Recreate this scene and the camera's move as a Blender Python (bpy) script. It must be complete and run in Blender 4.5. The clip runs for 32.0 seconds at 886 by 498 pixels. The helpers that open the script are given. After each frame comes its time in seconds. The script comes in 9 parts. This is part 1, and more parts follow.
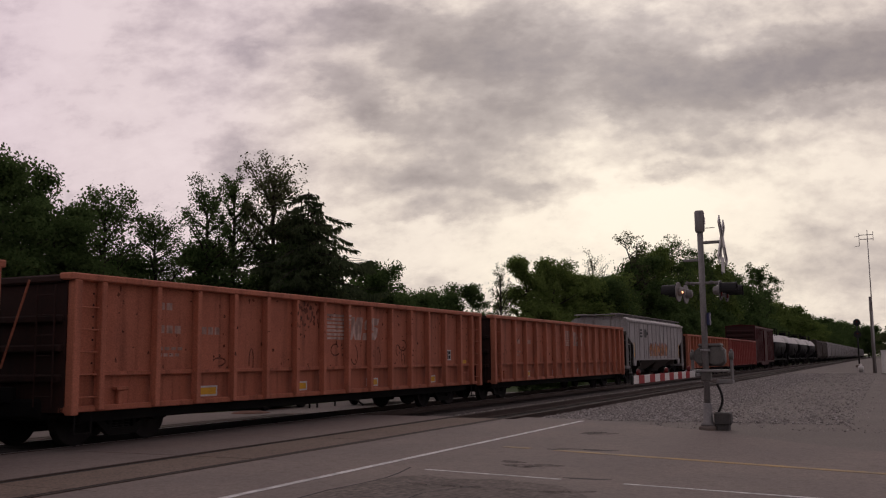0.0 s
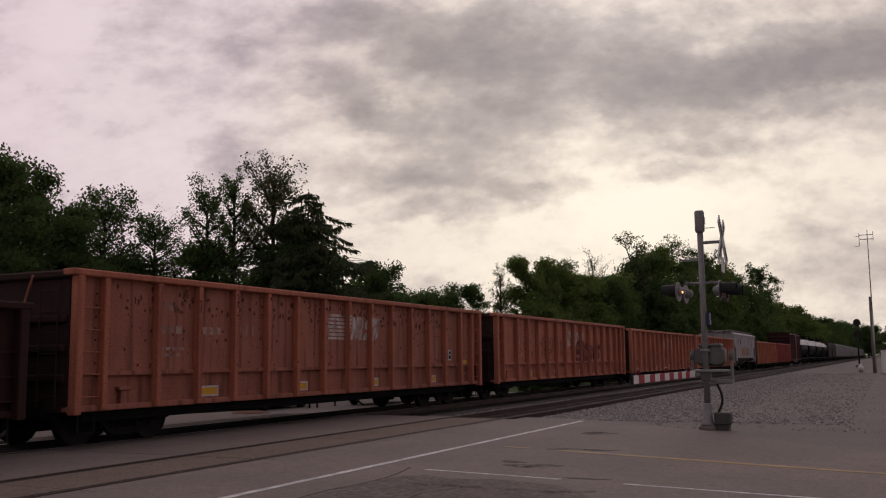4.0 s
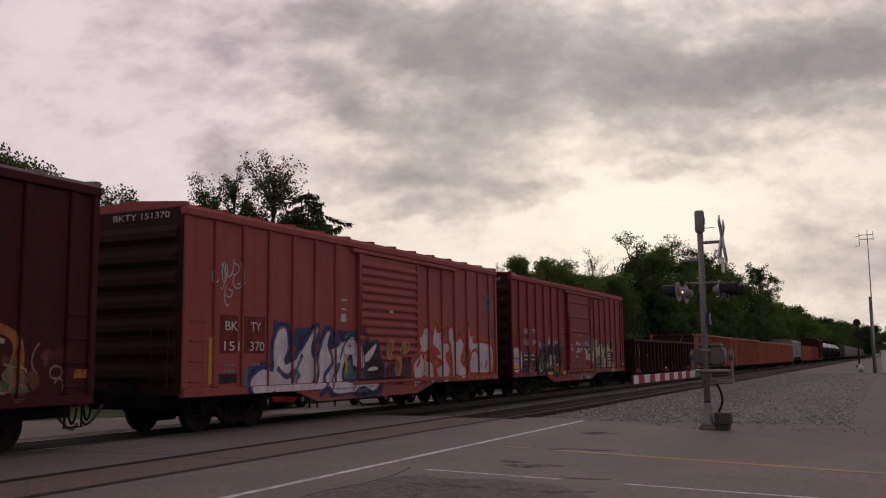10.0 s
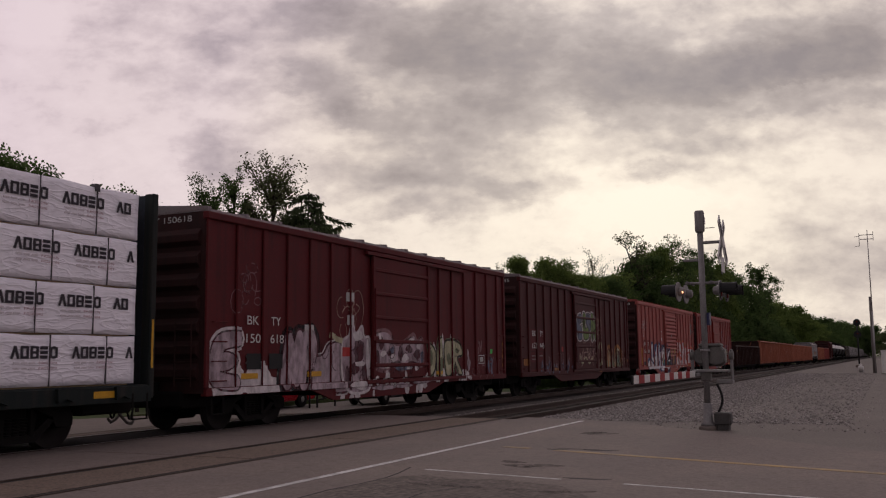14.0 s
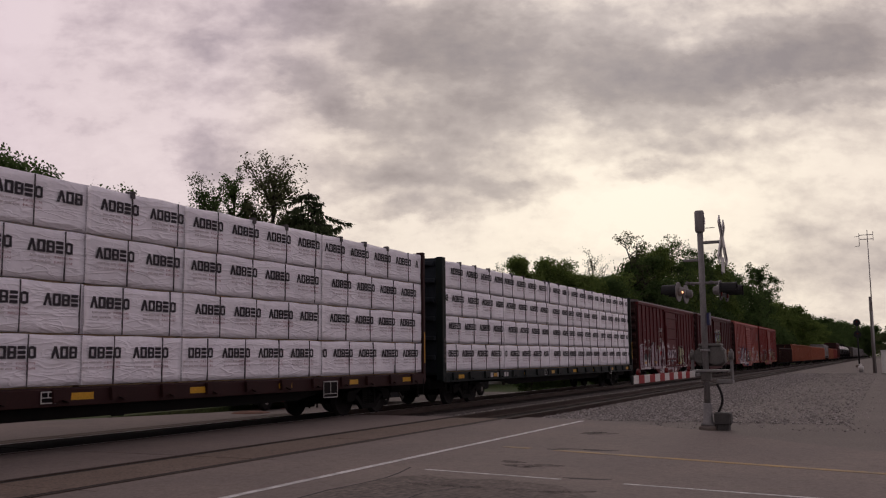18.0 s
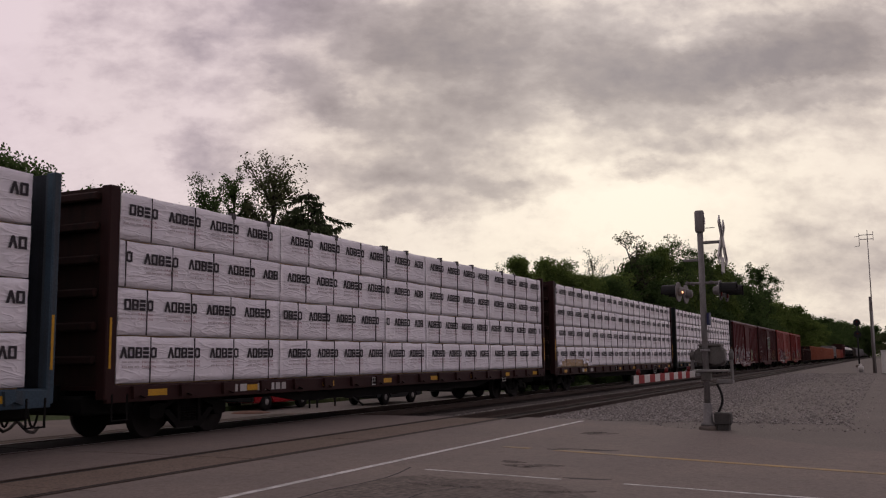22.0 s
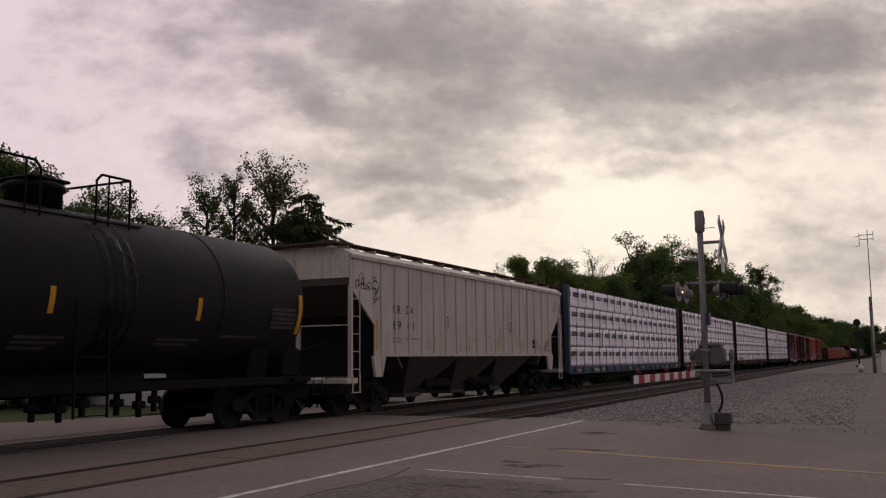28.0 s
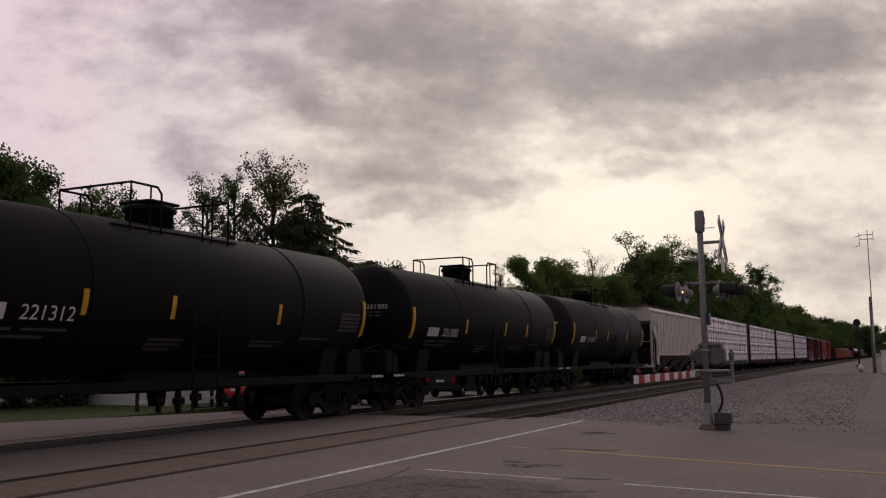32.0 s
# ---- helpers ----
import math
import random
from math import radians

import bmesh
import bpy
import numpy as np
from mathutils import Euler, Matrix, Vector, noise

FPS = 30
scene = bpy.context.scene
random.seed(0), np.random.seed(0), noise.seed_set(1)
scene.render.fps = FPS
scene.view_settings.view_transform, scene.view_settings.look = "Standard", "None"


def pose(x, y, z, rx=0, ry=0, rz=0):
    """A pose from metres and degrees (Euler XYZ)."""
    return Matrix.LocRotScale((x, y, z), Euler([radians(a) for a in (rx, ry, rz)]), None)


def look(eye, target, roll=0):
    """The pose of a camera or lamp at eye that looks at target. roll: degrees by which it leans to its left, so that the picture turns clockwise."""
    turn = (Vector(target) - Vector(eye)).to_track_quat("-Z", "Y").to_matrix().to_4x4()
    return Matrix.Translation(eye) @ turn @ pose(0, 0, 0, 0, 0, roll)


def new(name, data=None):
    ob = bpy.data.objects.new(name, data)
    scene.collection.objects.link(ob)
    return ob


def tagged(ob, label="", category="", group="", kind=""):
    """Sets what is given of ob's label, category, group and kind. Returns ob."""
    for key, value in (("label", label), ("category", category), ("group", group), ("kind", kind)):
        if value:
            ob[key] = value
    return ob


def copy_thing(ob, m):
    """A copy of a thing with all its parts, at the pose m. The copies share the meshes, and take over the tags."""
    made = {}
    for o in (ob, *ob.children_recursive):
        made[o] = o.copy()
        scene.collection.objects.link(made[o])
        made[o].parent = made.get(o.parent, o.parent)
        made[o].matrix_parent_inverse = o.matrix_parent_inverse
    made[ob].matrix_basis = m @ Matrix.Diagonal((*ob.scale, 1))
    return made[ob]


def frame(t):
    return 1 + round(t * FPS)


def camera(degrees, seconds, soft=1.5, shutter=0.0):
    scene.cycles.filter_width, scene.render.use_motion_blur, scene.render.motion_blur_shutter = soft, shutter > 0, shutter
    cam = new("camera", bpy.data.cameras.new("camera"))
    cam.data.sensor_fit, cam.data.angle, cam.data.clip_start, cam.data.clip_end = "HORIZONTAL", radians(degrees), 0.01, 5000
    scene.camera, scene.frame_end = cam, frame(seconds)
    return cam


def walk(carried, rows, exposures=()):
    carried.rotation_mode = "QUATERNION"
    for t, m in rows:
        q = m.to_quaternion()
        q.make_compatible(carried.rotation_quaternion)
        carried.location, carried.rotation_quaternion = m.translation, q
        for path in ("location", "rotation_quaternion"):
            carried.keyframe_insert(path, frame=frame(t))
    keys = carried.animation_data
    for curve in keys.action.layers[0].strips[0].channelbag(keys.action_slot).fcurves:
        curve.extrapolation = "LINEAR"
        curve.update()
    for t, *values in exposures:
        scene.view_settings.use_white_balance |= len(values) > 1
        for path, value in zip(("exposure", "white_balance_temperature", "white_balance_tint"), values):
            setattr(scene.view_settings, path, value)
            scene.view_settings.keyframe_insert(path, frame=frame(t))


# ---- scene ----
# World: x runs along the main track away from the crossing, y across it, z up from the rail tops.
cam = camera(51.4, 32.0, soft=1.15, shutter=0.05)
EYE = (0.0, -13.844, 1.45)
YAW, PITCH, ROLL = 25.623, 6.835, -0.625
aim = (EYE[0] + math.cos(radians(YAW)) * math.cos(radians(PITCH)),
       EYE[1] + math.sin(radians(YAW)) * math.cos(radians(PITCH)),
       EYE[2] + math.sin(radians(PITCH)))
walk(cam, [(0, look(EYE, aim, ROLL)), (32, look(EYE, aim, ROLL))])

# ---- world and sun ----
SUN_EL, SUN_AZ = 24.0, 14.0     # degrees above the horizon; from +x towards +y
world = bpy.data.worlds.new("overcast_evening")
scene.world = world
world.use_nodes = True


def world_sky():
    nt = world.node_tree
    nt.nodes.clear()
    N, Lk = nt.nodes.new, nt.links.new
    sky = N("ShaderNodeTexSky")
    sky.sky_type = "NISHITA"
    sky.sun_disc = False
    sky.sun_elevation = radians(SUN_EL)
    sky.sun_rotation = radians(90 - SUN_AZ)
    sky.dust_density = 4.0
    grey = N("ShaderNodeHueSaturation")
    grey.inputs["Saturation"].default_value = 0.25
    Lk(sky.outputs[0], grey.inputs["Color"])
    dim = N("ShaderNodeMix")
    dim.data_type, dim.blend_type = "RGBA", "MULTIPLY"
    dim.inputs["Factor"].default_value = 1
    dim.inputs["B"].default_value = (0.03, 0.03, 0.03, 1)
    Lk(grey.outputs[0], dim.inputs["A"])
    # the overcast: warm and bright towards the hidden sun, cool rose away from it
    geo = N("ShaderNodeTexCoord")
    dot = N("ShaderNodeVectorMath")
    dot.operation = "DOT_PRODUCT"
    e = radians(7)
    a = radians(SUN_AZ)
    dot.inputs[1].default_value = (math.cos(a) * math.cos(e), math.sin(a) * math.cos(e), math.sin(e))
    Lk(geo.outputs["Generated"], dot.inputs[0])
    ramp = N("ShaderNodeValToRGB")
    r = ramp.color_ramp
    r.interpolation = "EASE"
    r.elements[0].position, r.elements[0].color = 0.0, (0.56, 0.50, 0.54, 1)
    r.elements[1].position, r.elements[1].color = 1.0, (1.0, 0.875, 0.71, 1)
    for p, c in ((0.72, (0.85, 0.69, 0.75, 1)), (0.88, (0.87, 0.725, 0.735, 1)), (0.97, (0.95, 0.825, 0.70, 1))):
        r.elements.new(p).color = c
    Lk(dot.outputs["Value"], ramp.inputs[0])
    mix = N("ShaderNodeMix")
    mix.data_type = "RGBA"
    mix.inputs["Factor"].default_value = 0.88
    Lk(dim.outputs["Result"], mix.inputs["A"])
    Lk(ramp.outputs[0], mix.inputs["B"])
    bg = N("ShaderNodeBackground")
    bg.inputs["Strength"].default_value = 1.0
    Lk(mix.outputs["Result"], bg.inputs["Color"])
    out = N("ShaderNodeOutputWorld")
    Lk(bg.outputs[0], out.inputs["Surface"])


world_sky()
sun = new("sun", bpy.data.lights.new("sun", "SUN"))
sun.data.energy, sun.data.angle, sun.data.color = 0.5, radians(25), (1.0, 0.93, 0.82)
sun.matrix_world = look((0, 0, 50), (-50 * math.cos(radians(SUN_AZ)), -50 * math.sin(radians(SUN_AZ)),
                                      50 - 50 * math.tan(radians(SUN_EL))))
scene.view_settings.exposure = 0.0


# ---- materials ----
MATS = {}


def surface(name, base, rough=0.7, metal=0.0, second=None, amount=0.5, scale=3.0, fine=40.0, fine_amount=0.25,
            bump=0.2, streak=0.0, streak_colour=(0.1, 0.05, 0.03), per_object=0.0, specular=0.18, stain_low=0.5, wear=0.0):
    """A weathered surface: large blotches towards a second colour, fine grain, streaks that run down, relief."""
    if name in MATS:
        return MATS[name]
    m = bpy.data.materials.new(name)
    m.use_nodes = True
    nt = m.node_tree
    N, Lk = nt.nodes.new, nt.links.new
    b = nt.nodes["Principled BSDF"]
    tc = N("ShaderNodeTexCoord")
    info = N("ShaderNodeObjectInfo")
    shift = N("ShaderNodeVectorMath")
    shift.operation = "MULTIPLY_ADD"
    shift.inputs[1].default_value = (37, 11, 23)
    Lk(info.outputs["Random"], shift.inputs[0])
    Lk(tc.outputs["Object"], shift.inputs[2])
    co = shift.outputs[0]

    def noise_tex(s, detail=5, stretch=None):
        n = N("ShaderNodeTexNoise")
        n.inputs["Scale"].default_value, n.inputs["Detail"].default_value = s, detail
        src = co
        if stretch:
            mp = N("ShaderNodeVectorMath")
            mp.operation = "MULTIPLY"
            mp.inputs[1].default_value = stretch
            Lk(co, mp.inputs[0])
            src = mp.outputs[0]
        Lk(src, n.inputs["Vector"])
        return n.outputs["Fac"]

    def mixed(fac, a, bb, kind="MIX"):
        x = N("ShaderNodeMix")
        x.data_type, x.blend_type = "RGBA", kind
        for sock, val in ((x.inputs["Factor"], fac), (x.inputs["A"], a), (x.inputs["B"], bb)):
            if isinstance(val, (tuple, float, int)):
                sock.default_value = (*val, 1) if isinstance(val, tuple) else val
            else:
                Lk(val, sock)
        return x.outputs["Result"]

    def spread(v, lo, hi, to0, to1):
        x = N("ShaderNodeMapRange")
        for i, val in enumerate((lo, hi, to0, to1)):
            x.inputs[i + 1].default_value = val
        Lk(v, x.inputs[0])
        return x.outputs[0]

    col = mixed(spread(noise_tex(scale), stain_low - 0.1, stain_low + 0.2, 0, amount), base, second or tuple(c * 0.6 for c in base))
    if streak:
        s = noise_tex(1.0, 6, (6.0, 6.0, 0.35))
        col = mixed(spread(s, 0.5, 0.68, 0, streak), col, streak_colour)
    grain = noise_tex(fine, 3)
    g = spread(grain, 0.3, 0.7, 1 - fine_amount, 1 + fine_amount * 0.6)
    rgb = N("ShaderNodeCombineColor")
    for i in range(3):
        Lk(g, rgb.inputs[i])
    col = mixed(1.0, col, rgb.outputs[0], "MULTIPLY")
    if per_object:
        v = spread(info.outputs["Random"], 0, 1, 1 - per_object, 1 + per_object)
        rgb = N("ShaderNodeCombineColor")
        for i in range(3):
            Lk(v, rgb.inputs[i])
        col = mixed(1.0, col, rgb.outputs[0], "MULTIPLY")
    Lk(col, b.inputs["Base Color"])
    Lk(spread(grain, 0.2, 0.8, max(0, rough - 0.1), min(1, rough + 0.1)), b.inputs["Roughness"])
    b.inputs["Metallic"].default_value = metal
    b.inputs["Specular IOR Level"].default_value = specular
    if wear:
        thin = noise_tex(3.2, 7, (1.6, 1.6, 0.8))
        Lk(spread(thin, 0.40, 0.60, 1 - wear, 1.0), b.inputs["Alpha"])
    if bump:
        bp = N("ShaderNodeBump")
        bp.inputs["Strength"].default_value = bump
        bp.inputs["Distance"].default_value = 0.02
        Lk(grain, bp.inputs["Height"])
        Lk(bp.outputs[0], b.inputs["Normal"])
    MATS[name] = m
    return m


ASPHALT = surface("asphalt", (0.172, 0.141, 0.125), 0.85, second=(0.232, 0.188, 0.157), scale=0.5, fine=28, fine_amount=0.27, bump=0.25, streak=0.4, streak_colour=(0.115, 0.092, 0.078))
CONCRETE = surface("crossing_panels", (0.155, 0.128, 0.112), 0.85, second=(0.21, 0.155, 0.118), scale=0.8, fine=35, bump=0.3)
GRAVEL = surface("gravel", (0.178, 0.155, 0.136), 0.95, second=(0.132, 0.112, 0.097), scale=0.35, fine=26, fine_amount=0.34, bump=0.45)
OILY_SHADED = surface("oil_and_shade_dark", (0.026, 0.021, 0.018), 0.95, second=(0.042, 0.034, 0.029), scale=1.0, fine=14, fine_amount=0.5, bump=0.8)
BALLAST = surface("ballast", (0.118, 0.102, 0.092), 0.95, second=(0.06, 0.051, 0.045), scale=1.2, fine=14, fine_amount=0.6, bump=1.0)
GRASS = surface("grass", (0.05, 0.075, 0.022), 0.95, second=(0.085, 0.08, 0.04), scale=0.3, fine=8, fine_amount=0.5, bump=0.6)
RAIL = surface("rail_steel", (0.055, 0.037, 0.029), 0.65, 0.2, second=(0.085, 0.058, 0.045), scale=1, fine=30)
RAIL_TOP = surface("rail_head", (0.35, 0.33, 0.32), 0.32, 0.9, second=(0.25, 0.21, 0.19), scale=2, fine=50, bump=0.05)
TIE = surface("tie_wood", (0.028, 0.022, 0.018), 0.9, second=(0.046, 0.037, 0.031), scale=2, fine=25, bump=0.6, per_object=0.25)
WHITE_LINE = surface("road_paint_white", (0.62, 0.60, 0.58), 0.7, second=(0.2, 0.19, 0.18), amount=0.7, scale=5, fine=50)
YELLOW_LINE = surface("road_paint_yellow", (0.40, 0.255, 0.09), 0.7, second=(0.18, 0.14, 0.10), amount=0.85, scale=2.5, fine=50, stain_low=0.42)
ORANGE = surface("gondola_orange_paint", (0.405, 0.140, 0.083), 0.7, second=(0.29, 0.098, 0.060), scale=1.2, fine=35, streak=0.6, streak_colour=(0.19, 0.066, 0.04), bump=0.15)
ORANGE_DULL = surface("gondola_dull_orange_paint", (0.35, 0.135, 0.088), 0.75, second=(0.23, 0.082, 0.055), scale=0.9, fine=35, streak=0.75, streak_colour=(0.12, 0.045, 0.03), bump=0.15)
ORANGE_POST = surface("gondola_post_paint", (0.455, 0.162, 0.097), 0.7, second=(0.33, 0.113, 0.069), scale=2, fine=35, streak=0.4, streak_colour=(0.16, 0.06, 0.04), bump=0.15)
BROWN = surface("gondola_brown_paint", (0.030, 0.0115, 0.0095), 0.75, second=(0.048, 0.015, 0.011), scale=1.2, fine=35, streak=0.3, streak_colour=(0.03, 0.018, 0.015), bump=0.2)
RED_F = surface("bright_red_paint", (0.24, 0.029, 0.023), 0.6, second=(0.17, 0.023, 0.019), scale=0.9, fine=30, streak=0.35, streak_colour=(0.15, 0.03, 0.024), bump=0.1)
RED_G = surface("faded_red_paint", (0.335, 0.084, 0.070), 0.65, second=(0.265, 0.064, 0.054), scale=0.9, fine=30, streak=0.3, streak_colour=(0.15, 0.045, 0.038), bump=0.1)
RED_H = surface("oxide_red_paint", (0.066, 0.0095, 0.0095), 0.65, second=(0.045, 0.008, 0.008), scale=0.9, fine=30, streak=0.4, streak_colour=(0.035, 0.008, 0.008), bump=0.1)
RED_I = surface("dark_oxide_red_paint", (0.105, 0.0115, 0.013), 0.65, second=(0.075, 0.0095, 0.011), scale=0.9, fine=30, streak=0.4, streak_colour=(0.04, 0.009, 0.009), bump=0.1)
BLACK = surface("tank_black_paint", (0.0050, 0.0044, 0.0046), 0.66, second=(0.0072, 0.0063, 0.0064), scale=0.8, fine=25, fine_amount=0.2, bump=0.05, specular=0.10)
UNDER = surface("underframe_black", (0.008, 0.007, 0.0065), 0.95, second=(0.013, 0.011, 0.009), scale=3, fine=30)
WHEEL = surface("wheel_steel", (0.014, 0.011, 0.010), 0.75, 0.1, second=(0.009, 0.007, 0.006), scale=4, fine=40)
HOPPER = surface("hopper_cream_paint", (0.585, 0.535, 0.455), 0.6, second=(0.47, 0.41, 0.34), scale=1.1, fine=30, streak=0.4, streak_colour=(0.24, 0.19, 0.16), bump=0.1)
HOPPER_OLD = surface("hopper_grey_paint", (0.36, 0.34, 0.33), 0.65, second=(0.24, 0.21, 0.2), scale=1.1, fine=30, streak=0.6, streak_colour=(0.13, 0.10, 0.09), bump=0.1)
HOPPER_LOW = surface("hopper_grime_and_shade", (0.085, 0.070, 0.060), 0.85, second=(0.045, 0.037, 0.032), scale=1.5, fine=30)
YELLOW = surface("reflective_yellow", (0.62, 0.33, 0.025), 0.45, second=(0.45, 0.24, 0.03), scale=6, fine=50, bump=0.0)
STENCIL = surface("white_stencil", (0.55, 0.53, 0.51), 0.7, second=(0.36, 0.32, 0.30), scale=4, fine=50, bump=0)
STENCIL_DIM = surface("faded_stencil", (0.27, 0.22, 0.21), 0.7, second=(0.18, 0.12, 0.11), scale=4, fine=50, bump=0)
GALV = surface("galvanised_steel", (0.33, 0.31, 0.30), 0.5, 0.35, second=(0.24, 0.22, 0.21), scale=5, fine=40, bump=0.05)


# ---- mesh helpers ----
def part(name, bm, material, parent=None, label="", smooth=False):
    me = bpy.data.meshes.new(name)
    bm.to_mesh(me)
    bm.free()
    me.materials.append(material)
    if smooth:
        me.shade_smooth()
    ob = new(name, me)
    if parent:
        ob.parent = parent
    if label:
        ob["label"] = label
    return ob


def share(name, ob, parent, m, label=""):
    """Another object on the mesh of ob."""
    o = new(name, ob.data)
    o.parent = parent
    o.matrix_basis = m
    if label:
        o["label"] = label
    return o


def box(bm, x0, x1, y0, y1, z0, z1, c=0.012, m=None):
    """A box with chamfered edges."""
    c = min(c, (x1 - x0) * 0.45, (y1 - y0) * 0.45, (z1 - z0) * 0.45)
    lo, hi = (x0, y0, z0), (x1, y1, z1)
    vs = {}
    for sx in (0, 1):
        for sy in (0, 1):
            for sz in (0, 1):
                for ax in range(3):
                    p = [(lo, hi)[s][i] + (c if s == 0 else -c) * (i != ax) for i, s in enumerate((sx, sy, sz))]
                    v = Vector(p)
                    vs[sx, sy, sz, ax] = bm.verts.new(m @ v if m else v)
    F = bm.faces.new

    def quad(*k):
        F([vs[i] for i in k])
    for s in (0, 1):
        o = ((0, 0), (1, 0), (1, 1), (0, 1)) if s else ((0, 0), (0, 1), (1, 1), (1, 0))
        quad(*[(s, a, b, 0) for a, b in o])
        quad(*[(a, s, b, 1) for a, b in reversed(o)])
        quad(*[(a, b, s, 2) for a, b in o])
    if c > 0:
        for a in (0, 1):
            for b in (0, 1):
                f = ((a, b, 0, 0), (a, b, 1, 0), (a, b, 1, 1), (a, b, 0, 1))
                quad(*(f if a != b else f[::-1]))
                f = ((0, a, b, 1), (1, a, b, 1), (1, a, b, 2), (0, a, b, 2))
                quad(*(f if a != b else f[::-1]))
                f = ((a, 0, b, 0), (a, 1, b, 0), (a, 1, b, 2), (a, 0, b, 2))
                quad(*(f[::-1] if a != b else f))
        for a in (0, 1):
            for b in (0, 1):
                for d in (0, 1):
                    f = ((a, b, d, 0), (a, b, d, 1), (a, b, d, 2))
                    quad(*(f if (a + b + d) % 2 else f[::-1]))
    return bm


def tube(bm, p0, p1, r0, r1=None, n=8, caps=True):
    """A round bar or taper from p0 to p1."""
    p0, p1 = Vector(p0), Vector(p1)
    r1 = r0 if r1 is None else r1
    d = (p1 - p0).normalized()
    u = d.orthogonal().normalized()
    w = d.cross(u)
    rings = []
    for p, r in ((p0, r0), (p1, r1)):
        rings.append([bm.verts.new(p + r * (math.cos(k * math.tau / n) * u + math.sin(k * math.tau / n) * w)) for k in range(n)])
    for k in range(n):
        f = bm.faces.new((rings[0][k], rings[0][(k + 1) % n], rings[1][(k + 1) % n], rings[1][k]))
        f.smooth = n > 6
    if caps:
        bm.faces.new(rings[0][::-1])
        bm.faces.new(rings[1])
    return bm


def prism(bm, pts, axis, a, b):
    """A profile of 2D points drawn out along an axis from a to b. axis 'x': points are (y, z); 'y': (x, z); 'z': (x, y)."""
    def at(p, h):
        return {"x": (h, p[0], p[1]), "y": (p[0], h, p[1]), "z": (p[0], p[1], h)}[axis]
    area = sum(p[0] * q[1] - q[0] * p[1] for p, q in zip(pts, pts[1:] + pts[:1]))
    if (area < 0) != (axis == "y"):
        pts = pts[::-1]
    A = [bm.verts.new(at(p, a)) for p in pts]
    B = [bm.verts.new(at(p, b)) for p in pts]
    n = len(pts)
    for k in range(n):
        bm.faces.new((A[k], A[(k + 1) % n], B[(k + 1) % n], B[k]))
    bm.faces.new(A[::-1])
    bm.faces.new(B)
    return bm


def lathe(bm, prof, axis_at, axis="x", n=24):
    """A round body: (along, radius) pairs turned about an axis through axis_at."""
    ax = Vector(axis_at)
    rings = []
    for s, r in prof:
        ring = []
        for k in range(n):
            a = k * math.tau / n
            c, d = r * math.cos(a), r * math.sin(a)
            ring.append(bm.verts.new(ax + Vector({"x": (s, c, d), "y": (d, s, c), "z": (c, d, s)}[axis])))
        rings.append(ring)
    for A, B in zip(rings, rings[1:]):
        for k in range(n):
            f = bm.faces.new((A[k], A[(k + 1) % n], B[(k + 1) % n], B[k]))
            f.smooth = True
    bm.faces.new(rings[0][::-1])
    bm.faces.new(rings[-1])
    return bm


def thing(name, label, category, group="", kind="", at=(0, 0, 0)):
    ob = new(name)
    ob.location = at
    return tagged(ob, label, category, group, kind)


def BM():
    return bmesh.new()


# ---- ground, road and tracks ----
NEAR_TRACK = -4.50


def sheet(name, pts, z, material, label, category, depth=0.05):
    ob = part(name, prism(BM(), pts, "z", z - depth, z), material)
    return tagged(ob, label, category, kind="structure")


def ground_sheet():
    """One sheet of grass and dirt that reaches the horizon, with a slight swell."""
    bm = BM()
    xs = [-4500, -900, -200, -60] + list(range(-40, 160, 10)) + [200, 300, 500, 900, 4500]
    ys = [-4500, -900, -200, -60, -30, -20, -10, 0, 10, 20, 30, 45, 60, 100, 300, 900, 4500]
    g = [[bm.verts.new((x, y, -0.62 + 0.05 * math.sin(x * 0.13) * math.cos(y * 0.21))) for x in xs] for y in ys]
    for j in range(len(ys) - 1):
        for i in range(len(xs) - 1):
            bm.faces.new((g[j][i], g[j][i + 1], g[j + 1][i + 1], g[j + 1][i]))
    return tagged(part("ground", bm, GRASS), "low green grass and bare earth around the railway", "ground", kind="structure")


ground_sheet()


def strip(name, pts, x0, x1, material, label, category):
    """A bed drawn out along the track: pts are (y, z)."""
    return tagged(part(name, prism(BM(), pts, "x", x0, x1), material), label, category, kind="structure")


sheet("road", [(-30, -40), (-22, -5.6), (-12, -5.62), (21.8, -5.62), (21.43, -7.18), (20.8, -8.2), (20.06, -9.12), (19.4, -9.9), (18.64, -10.77), (16.9, -12.2), (15.6, -13.65), (10, -19), (4, -40)], 0.0, ASPHALT,
      "worn grey asphalt road with cracks at the crossing", "road", 0.5)
sheet("road_beyond", [(-20, 1.4), (-20, 3.4), (-14, 30), (-10, 60), (-2, 60), (2, 30), (10, 9), (22, 3.4), (21.5, 1.4)], 0.004, ASPHALT,
      "worn grey asphalt road leading off behind the tracks", "road", 0.5)
sheet("gravel_yard", [(21.7, -5.9), (400, -5.9), (400, -40), (12, -40), (4.05, -40), (10.05, -19), (15.65, -13.63), (16.95, -12.18), (18.69, -10.75), (19.45, -9.88), (20.1, -9.1), (20.85, -8.18), (21.48, -7.16)], -0.03, GRAVEL,
      "grey gravel yard beside the tracks", "gravel", 0.5)
sheet("gravel_lot", [(-1.98, 60), (2.02, 30), (10.02, 9), (22.02, 3.4), (50, 3.4), (50, 11.9), (44, 12.2), (20, 40)], -0.45, GRAVEL, "pale gravel parking lot beyond the tracks", "gravel", 0.5)
